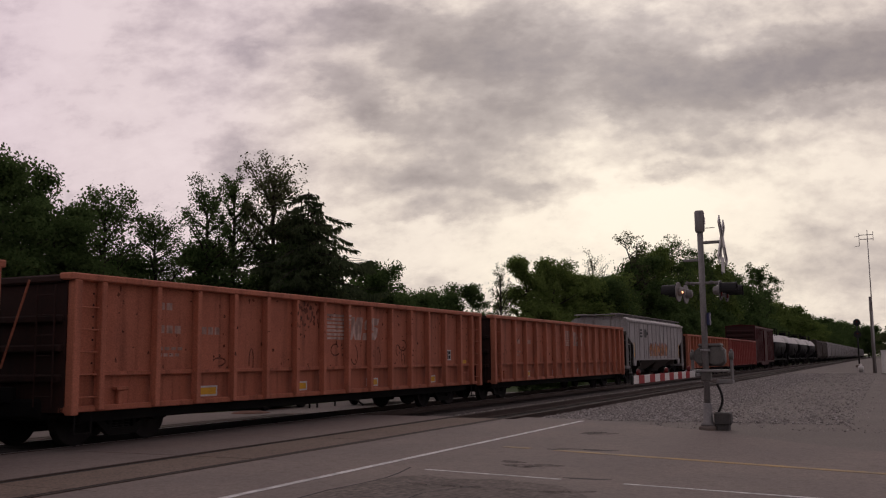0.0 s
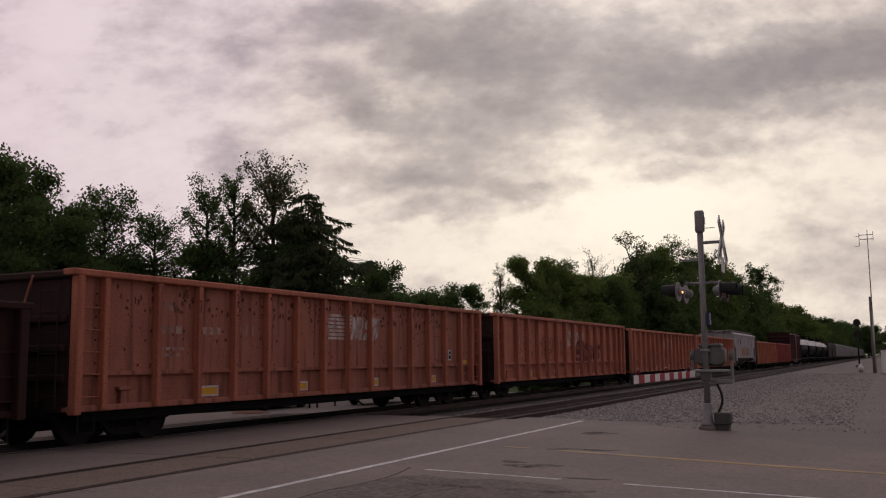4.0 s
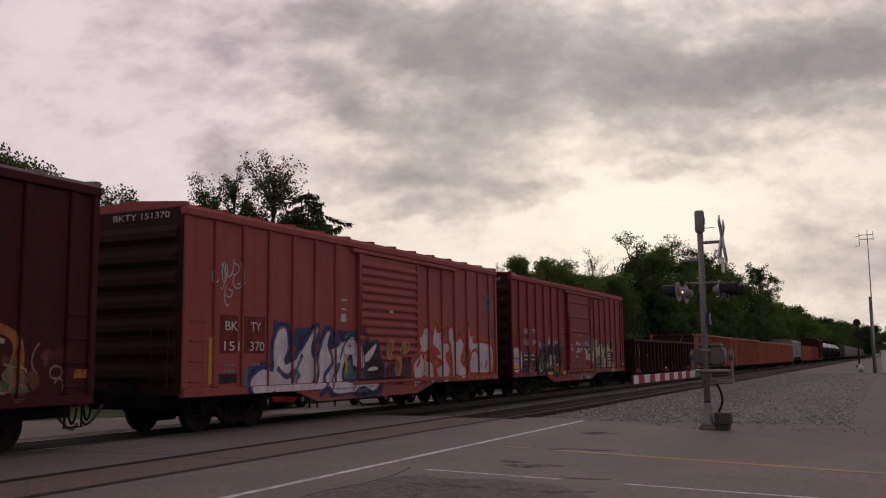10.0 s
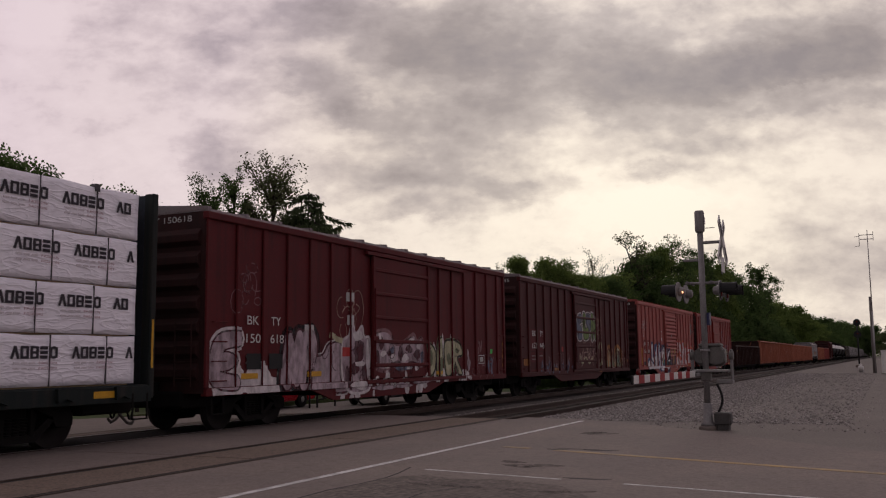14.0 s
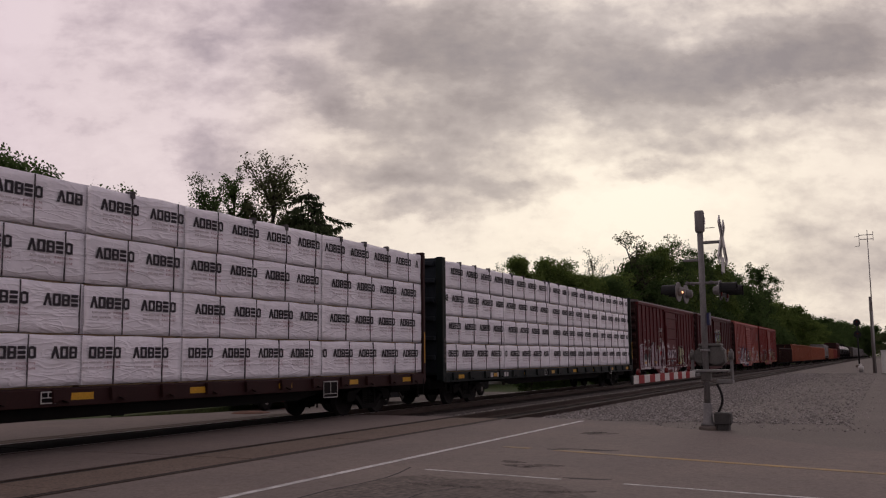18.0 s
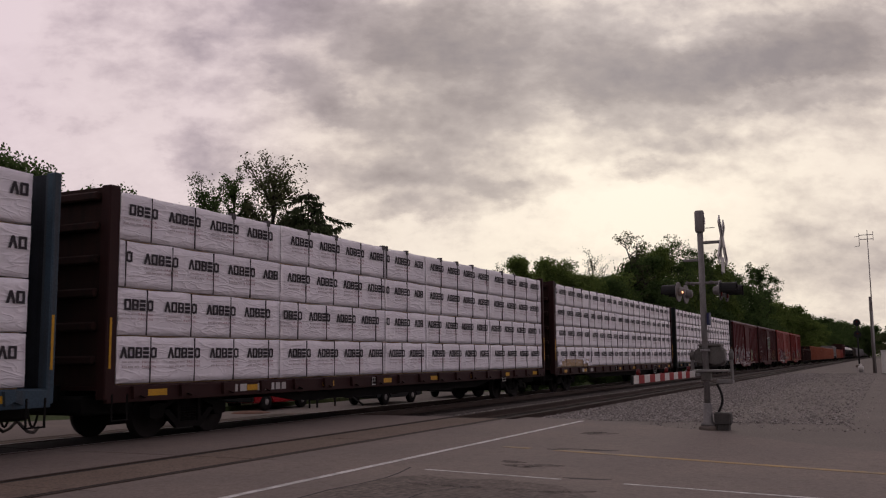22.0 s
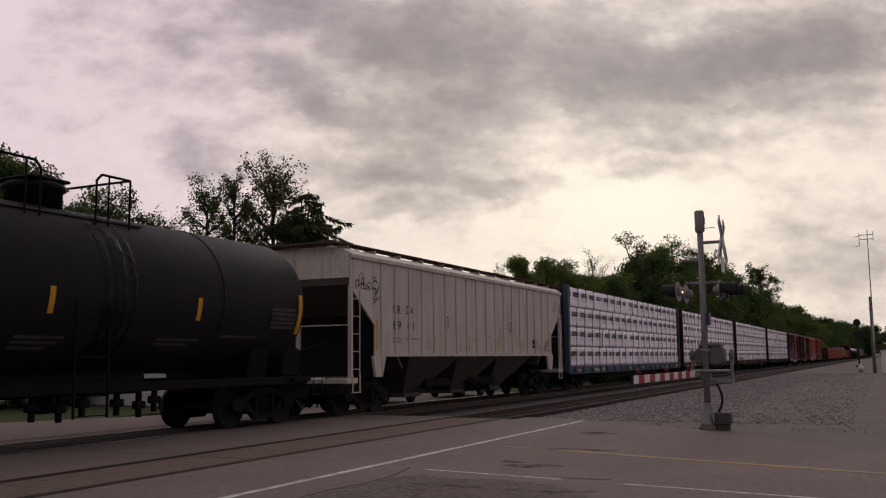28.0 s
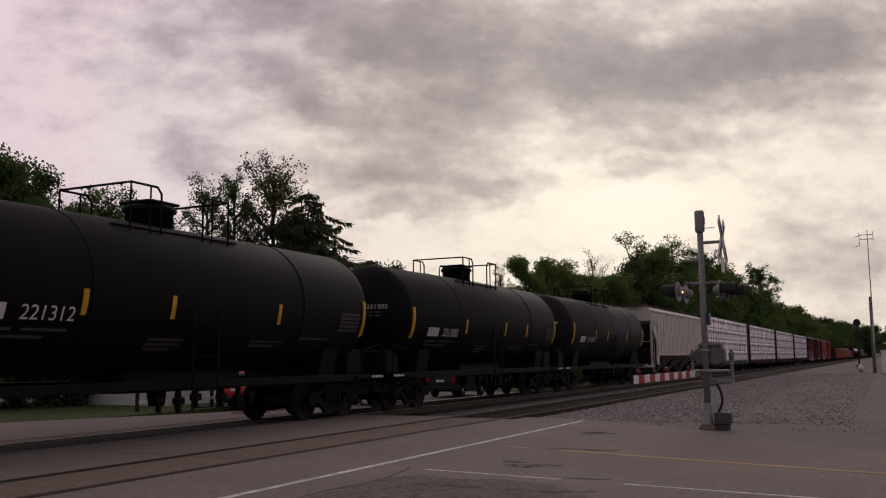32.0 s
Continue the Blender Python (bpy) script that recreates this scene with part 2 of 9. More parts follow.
sheet("grass_verge", [(11, 7.6), (17.6, 8.0), (20, 8.5), (25, 9.2), (46, 9.6), (46, 12.3), (28.8, 12.3), (28.8, 20), (11, 20)], -0.28, GRASS, "green grass verge before the house", "grass", 0.3)
strip("ballast_bed", [(-8.6, -0.62), (-6.6, -0.2), (-5.7, -0.19), (-2.75, -0.19), (-2.3, -0.30), (-1.8, -0.19), (1.7, -0.19), (3.4, -0.62)], 22.0, 900, BALLAST,
      "crushed grey stone ballast under two tracks", "ballast")
# The oil-dark colour also supplies the shadow under the train.
strip("main_track_bed", [(-1.75, -0.3), (-1.45, -0.182), (1.45, -0.182), (1.65, -0.3)], 22.0, 900, OILY_SHADED, "dark oily ballast with the shadow of the train in its colour", "ballast")
strip("near_track_bed", [(-5.85, -0.3), (-5.6, -0.184), (-3.4, -0.184), (-3.15, -0.3)], 22.0, 900, OILY_SHADED, "dark oily ballast between the near rails", "ballast")
strip("ballast_bed_rear", [(-8.6, -0.62), (-6.6, -0.2), (-5.7, -0.19), (1.7, -0.19), (3.4, -0.62)], -120, -20, BALLAST, "crushed grey stone ballast", "ballast")


FLANGE = surface("flangeway_rubber", (0.016, 0.013, 0.012), 0.9, second=(0.03, 0.025, 0.022), scale=2, fine=20)
RAIL_DARK = surface("rusty_rail", (0.045, 0.03, 0.024), 0.75, second=(0.03, 0.021, 0.018), scale=2, fine=30)


PLANKS = surface("worn_timber_panels", (0.158, 0.118, 0.092), 0.88, second=(0.20, 0.155, 0.125), scale=0.6, fine=24, fine_amount=0.4, bump=0.4, streak=0.5, streak_colour=(0.10, 0.075, 0.06))


def crossing():
    """Panels between and beside the rails where the road crosses."""
    bands = [(-5.6, NEAR_TRACK - 0.80), (NEAR_TRACK - 0.595, NEAR_TRACK + 0.595), (NEAR_TRACK + 0.80, -0.82), (-0.60, 0.60), (0.82, 1.42)]
    base = thing("crossing_surface", "worn asphalt and timber panels between the rails", "crossing", kind="structure")
    for y0, y1 in bands:
        x = -20.0
        while x < 21.9:
            # The panel between the main rails is darkened for that shadow too.
            part("panel", box(BM(), x, min(x + 3.48, 21.9 - max(0, (-3 - y0) * 0.3)), y0, y1, -0.3, -0.004 + random.uniform(-0.004, 0.002), 0.01), OILY_SHADED if y0 > -1 and y0 < 0 else PLANKS if y1 - y0 < 1.5 and y0 > -5.2 else ASPHALT, base)
            x += 3.5
    for y0, y1 in ((0.60, 0.712),):
        for s in (-1, 1):
            a, b = sorted((s * y0, s * y1))
            part("flangeway_strip", box(BM(), -20, 21.4, NEAR_TRACK + a, NEAR_TRACK + b, -0.2, -0.008, 0.006), FLANGE, base, "dark rubber strip beside the rail")
    part("bedding", box(BM(), -20, 21.8, -5.7, 1.45, -0.6, -0.17, 0), UNDER, base)


crossing()


def rail_profile(y):
    return [(y - 0.07, -0.17), (y + 0.07, -0.17), (y + 0.07, -0.155), (y + 0.012, -0.13), (y + 0.012, -0.045), (y + 0.036, -0.035), (y + 0.036, -0.003), (y + 0.028, 0.0),
            (y - 0.028, 0.0), (y - 0.036, -0.003), (y - 0.036, -0.035), (y - 0.012, -0.045), (y - 0.012, -0.13), (y - 0.07, -0.155)]


def track(y, label):
    t = thing("railway_track", label, "railway track", "tracks", "structure", (0, y, 0))
    for s in (-1, 1):
        r = part("rail", prism(BM(), rail_profile(s * 0.7535), "x", -120, 900), RAIL, t)
        part("rail_head", box(BM(), -120, 900, s * 0.7535 - 0.03, s * 0.7535 + 0.03, 0.0, 0.003, 0), RAIL_TOP if y > -1 else RAIL_DARK, t, "polished steel running surface")
    first = part("tie", box(BM(), -0.115, 0.115, -1.29, 1.29, -0.33, -0.172, 0.012), TIE, t)
    first.location = (22.4, 0, 0)
    for k in range(1, 150):
        share("tie", first, t, pose(22.4 + 0.52 * k + random.uniform(-0.03, 0.03), random.uniform(-0.03, 0.03), random.uniform(-0.012, 0.006), 0, 0, random.uniform(-1, 1)))
    bm = BM()
    for k in range(150, 520):
        box(bm, 22.3 + 0.52 * k, 22.53 + 0.52 * k, -1.29, 1.29, -0.33, -0.172, 0)
    tagged(part("far_ties", bm, TIE, t), kind="stuff")
    return t


track(NEAR_TRACK, "empty near railway track with rusty rails")
track(0.0, "main railway track under the train")


def marking(name, x0, y0, x1, y1, w, material, label, gaps=()):
    a, b = Vector((x0, y0, 0)), Vector((x1, y1, 0))
    d = (b - a).normalized()
    s = Vector((-d.y, d.x, 0)) * w / 2
    bm = BM()
    n = 14
    for k in range(n):
        if k in gaps:
            continue
        p, q = a.lerp(b, k / n), a.lerp(b, (k + 1) / n)
        pts = [(v.x, v.y) for v in (p - s, q - s, q + s, p + s)]
        prism(bm, pts, "z", 0.001, 0.005)
    return tagged(part(name, bm, material), label, "road marking", kind="structure")


marking("edge_line", 4.0, -7.33, 20.9, -7.36, 0.11, WHITE_LINE, "worn white painted line along the crossing")
marking("centre_line", 14.45, -8.0, 12.3, -15.0, 0.17, YELLOW_LINE, "faded yellow road centre line", (1,))
marking("lane_line", 11.14, -8.2, 10.2, -13.8, 0.055, WHITE_LINE, "thin cracked white road line", (5, 6))


# ---- worn places in the road ----
TAR = surface("tar_patch", (0.032, 0.027, 0.027), 0.8, second=(0.05, 0.044, 0.042), scale=3, fine=40, bump=0.4)


def road_wear():
    rnd = random.Random(9)

    def patch(x, y, rx, ry, turn=0.0, n=18, rough=0.25):
        ph = [(k, rnd.uniform(0, 6.28), rough / k) for k in (2, 3, 5, 7)]
        pts = []
        for i in range(n):
            a = math.tau * i / n
            r = 1 + sum(m * math.cos(k * a + p) for k, p, m in ph)
            u, v = rx * r * math.cos(a), ry * r * math.sin(a)
            pts.append((x + u * math.cos(turn) - v * math.sin(turn), y + u * math.sin(turn) + v * math.cos(turn)))
        return tagged(part("tar_patch", prism(BM(), pts, "z", -0.004, 0.0025), TAR), "dark broken patch in the asphalt", "road patch", kind="structure")
    DIRT = surface("worn_asphalt_stain", (0.140, 0.115, 0.101), 0.9, second=(0.098, 0.08, 0.07), scale=3, fine=20, fine_amount=0.5, bump=0.5, wear=0.5)

    def smear(x, y, rx, ry):
        bm = BM()
        for k in range(4):
            cx, cy, turn = x + rnd.gauss(0, rx * 0.7), y + rnd.gauss(0, ry * 0.7), rnd.uniform(-0.3, 0.3)
            pts = []
            for i in range(14):
                a = math.tau * i / 14
                r = rnd.uniform(0.6, 1.1) * (0.8 if k else 1.1)
                u, v = rx * r * math.cos(a), ry * r * math.sin(a)
                pts.append((cx + u * math.cos(turn) - v * math.sin(turn), cy + u * math.sin(turn) + v * math.cos(turn)))
            prism(bm, pts, "z", -0.004, 0.0012 + 0.0005 * k)
        tagged(part("asphalt_stain", bm, DIRT), "dark worn stain in the asphalt", "road patch", kind="structure")
    patch(14.3, -8.98, 0.05, 0.16)
    patch(14.37, -9.66, 0.06, 0.30)
    patch(10.97, -10.46, 0.05, 0.26)
    patch(14.45, -9.3, 0.035, 0.34)
    smear(17.5, -8.75, 0.30, 0.28)
    smear(12.1, -9.15, 0.16, 0.34)
    smear(9.9, -9.35, 0.10, 0.42)
    smear(9.75, -10.25, 0.12, 0.36)
    WORN = surface("broken_asphalt", (0.150, 0.124, 0.108), 0.95, second=(0.085, 0.07, 0.06), scale=2.2, fine=14, fine_amount=0.5, bump=1.0, stain_low=0.45)
    edge = [(6.4, -7.95), (7.4, -8.06), (8.36, -8.12), (9.3, -8.1), (10.33, -8.18), (10.62, -8.5), (10.42, -8.9), (10.55, -9.6), (10.25, -10.4), (9.6, -10.9), (8.6, -11.0), (7.4, -10.2), (6.2, -9.2)]
    tagged(part("worn_patch", prism(BM(), edge, "z", -0.004, 0.0015), WORN), "dark broken patch of old asphalt", "road patch", kind="structure")
    for pts in ([(8.3, -8.09), (9.0, -8.05), (9.6, -8.12), (10.2, -8.13), (10.7, -8.05), (11.3, -7.9)], [(6.3, -8.9), (7.3, -9.0), (8.1, -9.25), (9.2, -9.15), (9.9, -9.45)]):
        bm = BM()
        w = 0.014
        for p, q in zip(pts, pts[1:]):
            d = Vector((q[0] - p[0], q[1] - p[1])).normalized()
            s = (-d.y * w, d.x * w)
            prism(bm, [(p[0] - s[0], p[1] - s[1]), (q[0] - s[0], q[1] - s[1]), (q[0] + s[0], q[1] + s[1]), (p[0] + s[0], p[1] + s[1])], "z", -0.004, 0.0022)
        tagged(part("crack", bm, TAR), "thin dark crack in the asphalt", "road crack", kind="structure")


road_wear()


# ---- the train ----
# Distance run since the start, from the speed at even times.
SPEED = [(0, 9.326), (8, 9.237), (16, 8.992), (24, 8.473), (32, 8.317)]


def run(t):
    s = 0.0
    for (a, va), (b, vb) in zip(SPEED, SPEED[1:]):
        if t <= a:
            break
        e = min(t, b)
        ve = va + (vb - va) * (e - a) / (b - a)
        s += (va + ve) / 2 * (e - a)
    return s


CARS = []       # (thing, x of its middle at the start)
WHEELS = []     # (wheelset, car's x at the start)
RW = 0.457
STORE = {}


def car_thing(name, label, near, far, group="freight cars of the passing train"):
    c = thing(name, label, "freight car", group)
    c.location = ((near + far) / 2, 0, 0)
    CARS.append((c, (near + far) / 2))
    return c


def wheelset_mesh():
    bm = BM()
    prof = [(-0.07, 0.48 * 0.97), (-0.065, 0.485), (-0.04, 0.485), (-0.035, RW), (0.06, RW - 0.004), (0.065, RW - 0.02), (0.03, RW - 0.06), (0.03, 0.14), (0.08, 0.12), (0.08, 0.09)]
    for s in (-1, 1):
        p = [(s * (0.745 + a), r) for a, r in prof]
        p = [(s * 0.675, 0.09), (s * 0.675, 0.12), (s * 0.70, 0.14), (s * 0.70, RW - 0.06)] + p if True else p
        lathe(bm, p if s > 0 else p[::-1], (0, 0, 0), "y", 28)
        for k in range(3):   # bolts on the bearing cap, which show the turning
            a = k * math.tau / 3
            lathe(bm, sorted([(s * 1.02, 0.018), (s * 1.055, 0.018)]), (0.06 * math.cos(a), 0, 0.06 * math.sin(a)), "y", 6)
        lathe(bm, sorted([(s * 0.8, 0.09), (s * 0.98, 0.105), (s * 1.02, 0.10)]), (0, 0, 0), "y", 14)
    lathe(bm, [(-0.68, 0.085), (0.68, 0.085)], (0, 0, 0), "y", 12)
    return bm


def side_frame_mesh():
    bm = BM()
    top = [(-1.12, 0.40), (-1.12, 0.60), (-1.0, 0.66), (-0.72, 0.66), (-0.34, 0.86), (0.34, 0.86), (0.72, 0.66), (1.0, 0.66), (1.12, 0.60), (1.12, 0.40), (0.96, 0.36), (0.76, 0.40), (0.70, 0.56), (0.30, 0.72), (-0.30, 0.72), (-0.70, 0.56), (-0.76, 0.40), (-0.96, 0.36)]
    prism(bm, top, "y", -0.06, 0.06)
    low = [(-0.74, 0.50), (-0.60, 0.54), (-0.28, 0.28), (0.28, 0.28), (0.60, 0.54), (0.74, 0.50), (0.34, 0.16), (-0.34, 0.16)]
    prism(bm, low, "y", -0.055, 0.055)
    for x in (-0.30, 0.30):
        box(bm, x - 0.05, x + 0.05, -0.06, 0.06, 0.25, 0.78)
    return bm


def spring_mesh():
    bm = BM()
    for x in (-0.15, 0.0, 0.15):
        for k in range(6):
            tube(bm, (x, 0, 0.29 + k * 0.05), (x, 0, 0.315 + k * 0.05), 0.066, n=10)
    return bm


def stored(key, builder, material):
    if key not in STORE:
        me = bpy.data.meshes.new(key)
        bm = builder()
        bm.to_mesh(me)
        bm.free()
        me.materials.append(material)
        STORE[key] = me
    return STORE[key]


def child(name, mesh, parent, m=None, label=""):
    o = new(name, mesh)
    o.parent = parent
    if m:
        o.matrix_basis = m
    if label:
        o["label"] = label
    return o


def truck(car, x, keyed=True):
    t = part("truck", box(box(BM(), -0.24, 0.24, -0.98, 0.98, 0.27, 0.74, 0.03), -0.35, 0.35, -0.3, 0.3, 0.68, 0.84, 0.03), UNDER, car, "black cast steel truck")
    t.location = (x, 0, 0)
    for s in (-1, 1):
        child("side_frame", stored("side_frame", side_frame_mesh, UNDER), t, pose(0, s * 1.0, 0))
        tagged(child("spring_nest", stored("spring_nest", spring_mesh, UNDER), t, pose(0, s * 1.0, 0)), kind="stuff")
    for a in (-0.889, 0.889):
        w = child("wheelset", stored("wheelset", wheelset_mesh, WHEEL), t, pose(a, 0, RW))
        if keyed:
            WHEELS.append((w, a, car.location.x + x))


def coupler_mesh():
    bm = BM()
    box(bm, -0.55, 0.05, -0.07, 0.07, 0.74, 0.90, 0.02)
    box(bm, 0.0, 0.28, -0.15, 0.02, 0.68, 0.96, 0.03)
    box(bm, 0.12, 0.26, 0.02, 0.14, 0.70, 0.94, 0.03)
    for k in range(8):      # the air hose, hanging in a bow
        a, b = k / 8, (k + 1) / 8
        p = lambda u: (0.05 + 0.35 * u, -0.35 + 0.15 * u, 0.62 - 1.2 * u * (1 - u) * 0.9)
        tube(bm, p(a), p(b), 0.022, n=6)
    return bm


HOSE = surface("hose_rubber", (0.10, 0.088, 0.08), 0.7, second=(0.05, 0.045, 0.04), scale=6)


def running_gear(car, L, inset, keyed=True, sill_z=0.78, sill_w=0.33, coupler=0.62, through_sill=True):
    """Trucks, centre sill, couplers and brake gear of a car with a body L long."""
    for s in (-1, 1):
        truck(car, s * (L / 2 - inset), keyed)
        child("coupler", stored("coupler", coupler_mesh, UNDER), car, pose(s * (L / 2 + coupler - 0.18), 0, 0, 0, 0, 0 if s > 0 else 180))
    for s in (-1, 1):
        bm = BM()
        e = s * (L / 2 + 0.1)
        pts = [Vector((e, -0.45 * s, 0.62)), Vector((e + s * 0.12, -0.47 * s, 0.45)), Vector((e + s * 0.3, -0.46 * s, 0.30)), Vector((e + s * 0.52, -0.36 * s, 0.26)), Vector((e + s * 0.66, -0.3 * s, 0.34))]
        for a, b in zip(pts, pts[1:]):
            tube(bm, a, b, 0.028, n=6)
        part("brake_hose", bm, HOSE, car, "grey rubber brake hose hanging at the coupler")
        part("draft_box", box(BM(), *sorted((s * (L / 2 - 1.2), s * (L / 2 + 0.05))), -0.95, 0.95, 0.52, 0.86, 0.05), UNDER, car)
    if not through_sill:
        for s in (-1, 1):
            part("stub_sill", box(BM(), *sorted((s * (L / 2 - 3.4), s * (L / 2 + 0.1))), -sill_w, sill_w, sill_z, sill_z + 0.28, 0.02), UNDER, car)
        return
    part("air_reservoir", box(BM(), -3.0, -1.2, -0.9, 0.9, 0.58, 0.85, 0.05), UNDER, car)
    part("brake_valve", box(BM(), 1.4, 2.8, -0.8, 0.8, 0.56, 0.85, 0.05), UNDER, car)
    part("centre_sill", box(BM(), -L / 2 - 0.1, L / 2 + 0.1, -sill_w, sill_w, sill_z, sill_z + 0.28, 0.02), UNDER, car)
    bm = BM()
    lathe(bm, [(-0.55, 0.05), (-0.5, 0.17), (0.5, 0.17), (0.55, 0.05)], (0.8, -0.7, 0.75), "x", 12)
    tube(bm, (-2.6, -0.45, 0.72), (2.6, -0.45, 0.66), 0.02, n=6)
    tube(bm, (-1.6, -0.5, 0.82), (-1.6, 0.2, 0.66), 0.03, n=6)
    part("brake_gear", bm, UNDER, car)


def ladder_mesh(h, w=0.42, n=6):
    bm = BM()
    for x in (-w / 2, w / 2):
        tube(bm, (x, 0, 0), (x, 0, h), 0.016, n=6)
    for k in range(n):
        z = h * (k + 0.5) / n
        tube(bm, (-w / 2, 0, z), (w / 2, 0, z), 0.013, n=6)
    return bm


def grab_irons(car, material, xs, y, zs, w=0.42):
    for x in xs:
        for z in zs:
            bm = BM()
            tube(bm, (x - w / 2, y - 0.06, z), (x + w / 2, y - 0.06, z), 0.013, n=6)
            for e in (-1, 1):
                tube(bm, (x + e * w / 2, y - 0.06, z), (x + e * w / 2, y + 0.01, z), 0.013, n=6)
            part("grab_iron", bm, material, car)


def stirrup(car, material, x, y, z):
    bm = BM()
    for e in (-0.18, 0.18):
        box(bm, x + e - 0.02, x + e + 0.02, y - 0.01, y + 0.01, z - 0.36, z + 0.1, 0.004)
    box(bm, x - 0.2, x + 0.2, y - 0.02, y + 0.03, z - 0.38, z - 0.355, 0.004)
    part("stirrup_step", bm, material, car)


def plate(bm, x0, x1, z0, z1, y, t=0.004):
    """A thin plate of paint or sheet on a side that faces -y."""
    box(bm, x0, x1, y - t, y, z0, z1, 0)


def stencil(car, x0, x1, z0, z1, y, n, material=STENCIL, name="stencil", label="", fill=0.72):
    """A row of n painted blocks in place of characters."""
    bm = BM()
    w = (x1 - x0) / n
    for k in range(n):
        plate(bm, x0 + k * w, x0 + k * w + w * fill, z0, z1, y)
    return part(name, bm, material, car, label)


# Grimy rust, with the shade between car ends mixed into the colour.
END_GRIME_SHADE = surface("grimy_shaded_rust", (0.036, 0.016, 0.013), 0.8, second=(0.02, 0.012, 0.010), scale=2, fine=30, streak=0.5, streak_colour=(0.014, 0.01, 0.009))


def gondola(near, far, paint, post_paint, label, top=2.97, sill=0.63, posts=(-6.55, 1.13, 13), step=1.30, reflect=(), keyed=True, name="gondola_car", reflect_z=0.80):
    L, W = far - near, 1.47
    c = car_thing(name, label, near, far)
    h = L / 2
    part("floor", box(BM(), -h + 0.1, h - 0.1, -W + 0.16, W - 0.16, sill + 0.35, sill + 0.5, 0), UNDER, c)
    for s in (-1, 1):
        a, b = sorted((s * (W - 0.06), s * W))
        part("side_sheet", box(BM(), -h + 0.05, h - 0.05, a, b, sill + step - 0.67, top - 0.1, 0.004), paint, c)
        a, b = sorted((s * (W - 0.14), s * (W - 0.07)))
        part("lower_side_sheet", box(BM(), -h + 0.05, h - 0.05, a, b, sill + 0.08, sill + step - 0.64, 0.004), paint, c)
        a, b = sorted((s * (W - 0.20), s * (W + 0.035)))
        part("side_ledge", box(BM(), -h + 0.6, h - 0.6, a, b, sill + step - 0.70, sill + step - 0.62, 0.01), paint, c)
        a, b = sorted((s * (W - 0.12), s * (W + 0.165)))
        part("top_chord", box(BM(), -h - 0.09, h + 0.09, a, b, top - 0.12, top, 0.02), post_paint, c)
        a, b = sorted((s * (W - 0.14), s * (W + 0.06)))
        part("side_sill", box(BM(), -h, h, a, b, sill, sill + 0.10, 0.012), paint, c)
        a, b = sorted((s * W, s * (W + 0.155)))
        first = None
        for k in range(posts[2]):
            x = posts[0] + posts[1] * k
            if first is None:
                bm = BM()
                prof = [(-0.075, sill + 0.02), (0.075, sill + 0.02), (0.075, top - 0.12), (-0.075, top - 0.12)]
                box(bm, -0.06, 0.06, a, b, sill + 0.02, top - 0.12, 0.012)
                first = part("side_post", bm, post_paint, c)
                first.location = (x, 0, 0)
            else:
                share("side_post", first, c, pose(x, 0, 0))
        for e in (-1, 1):
            x0, x1 = sorted((e * h, e * (h - 0.16)))
            part("corner_post", box(BM(), x0, x1, a - 0.02, b, sill - 0.04, top - 0.12, 0.015), post_paint, c)
            x0, x1 = sorted((e * (h - 0.62), e * (h - 0.74)))
            part("side_post", box(BM(), x0, x1, a, b, sill + 0.02, top - 0.12, 0.015), post_paint, c)
    for e in (-1, 1):
        x0, x1 = sorted((e * (h - 0.07), e * h))
        part("end_sheet", box(BM(), x0, x1, -W + 0.02, W - 0.02, sill, top - 0.06, 0.006), END_GRIME_SHADE, c, "grimy rusted end sheet, darkened for the shade in the gap")
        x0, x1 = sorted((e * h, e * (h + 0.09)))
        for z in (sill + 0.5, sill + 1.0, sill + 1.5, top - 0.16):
            part("end_rib", box(BM(), x0, x1, -W + 0.05, W - 0.05, z, z + 0.14, 0.03), END_GRIME_SHADE, c)
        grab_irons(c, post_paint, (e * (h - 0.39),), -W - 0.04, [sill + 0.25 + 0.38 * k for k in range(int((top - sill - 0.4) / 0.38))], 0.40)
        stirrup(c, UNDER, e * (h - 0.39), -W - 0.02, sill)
        ld = part("end_ladder", ladder_mesh(top - sill - 0.3, 0.42, 6), END_GRIME_SHADE, c)
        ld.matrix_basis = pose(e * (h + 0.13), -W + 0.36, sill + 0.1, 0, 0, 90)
        part("corner_brace", tube(BM(), (e * (h + 0.15), -W + 0.75, top - 0.1), (e * (h + 0.15), -0.1, sill + 0.75), 0.022, n=6), post_paint, c, "worn diagonal brace on the end")
        bm = BM()
        for k in range(7):
            for dx in (0.86, 0.56):
                box(bm, e * (h - dx) - 0.018, e * (h - dx) + 0.018, -W - 0.008, -W, sill + step - 0.50 + 0.2 * k, sill + step - 0.465 + 0.2 * k, 0.006)
        part("bolt_row", bm, END_GRIME_SHADE, c)
        part("jacking_pad", box(box(BM(), e * (h - 1.25) - 0.14, e * (h - 1.25) + 0.14, -W - 0.06, -W + 0.07, sill + 0.34, sill + 0.40, 0.01), e * (h - 1.25) - 0.07, e * (h - 1.25) + 0.07, -W - 0.03, -W + 0.07, sill + 0.05, sill + 0.34, 0.02), paint, c)
    part("underframe_beam", box(BM(), -h + 0.5, h - 0.5, -W + 0.2, W - 0.2, sill - 0.20, sill + 0.06, 0.03), UNDER, c)
    for x in reflect:
        bm = BM()
        if reflect_z < sill + step - 0.7:
            plate(bm, x - 0.05, x + 0.55, reflect_z - 0.035, reflect_z + 0.175, -W + 0.07, 0.003)
            part("reflector_border", bm, STENCIL, c, "pale border of the reflective patch")
            bm = BM()
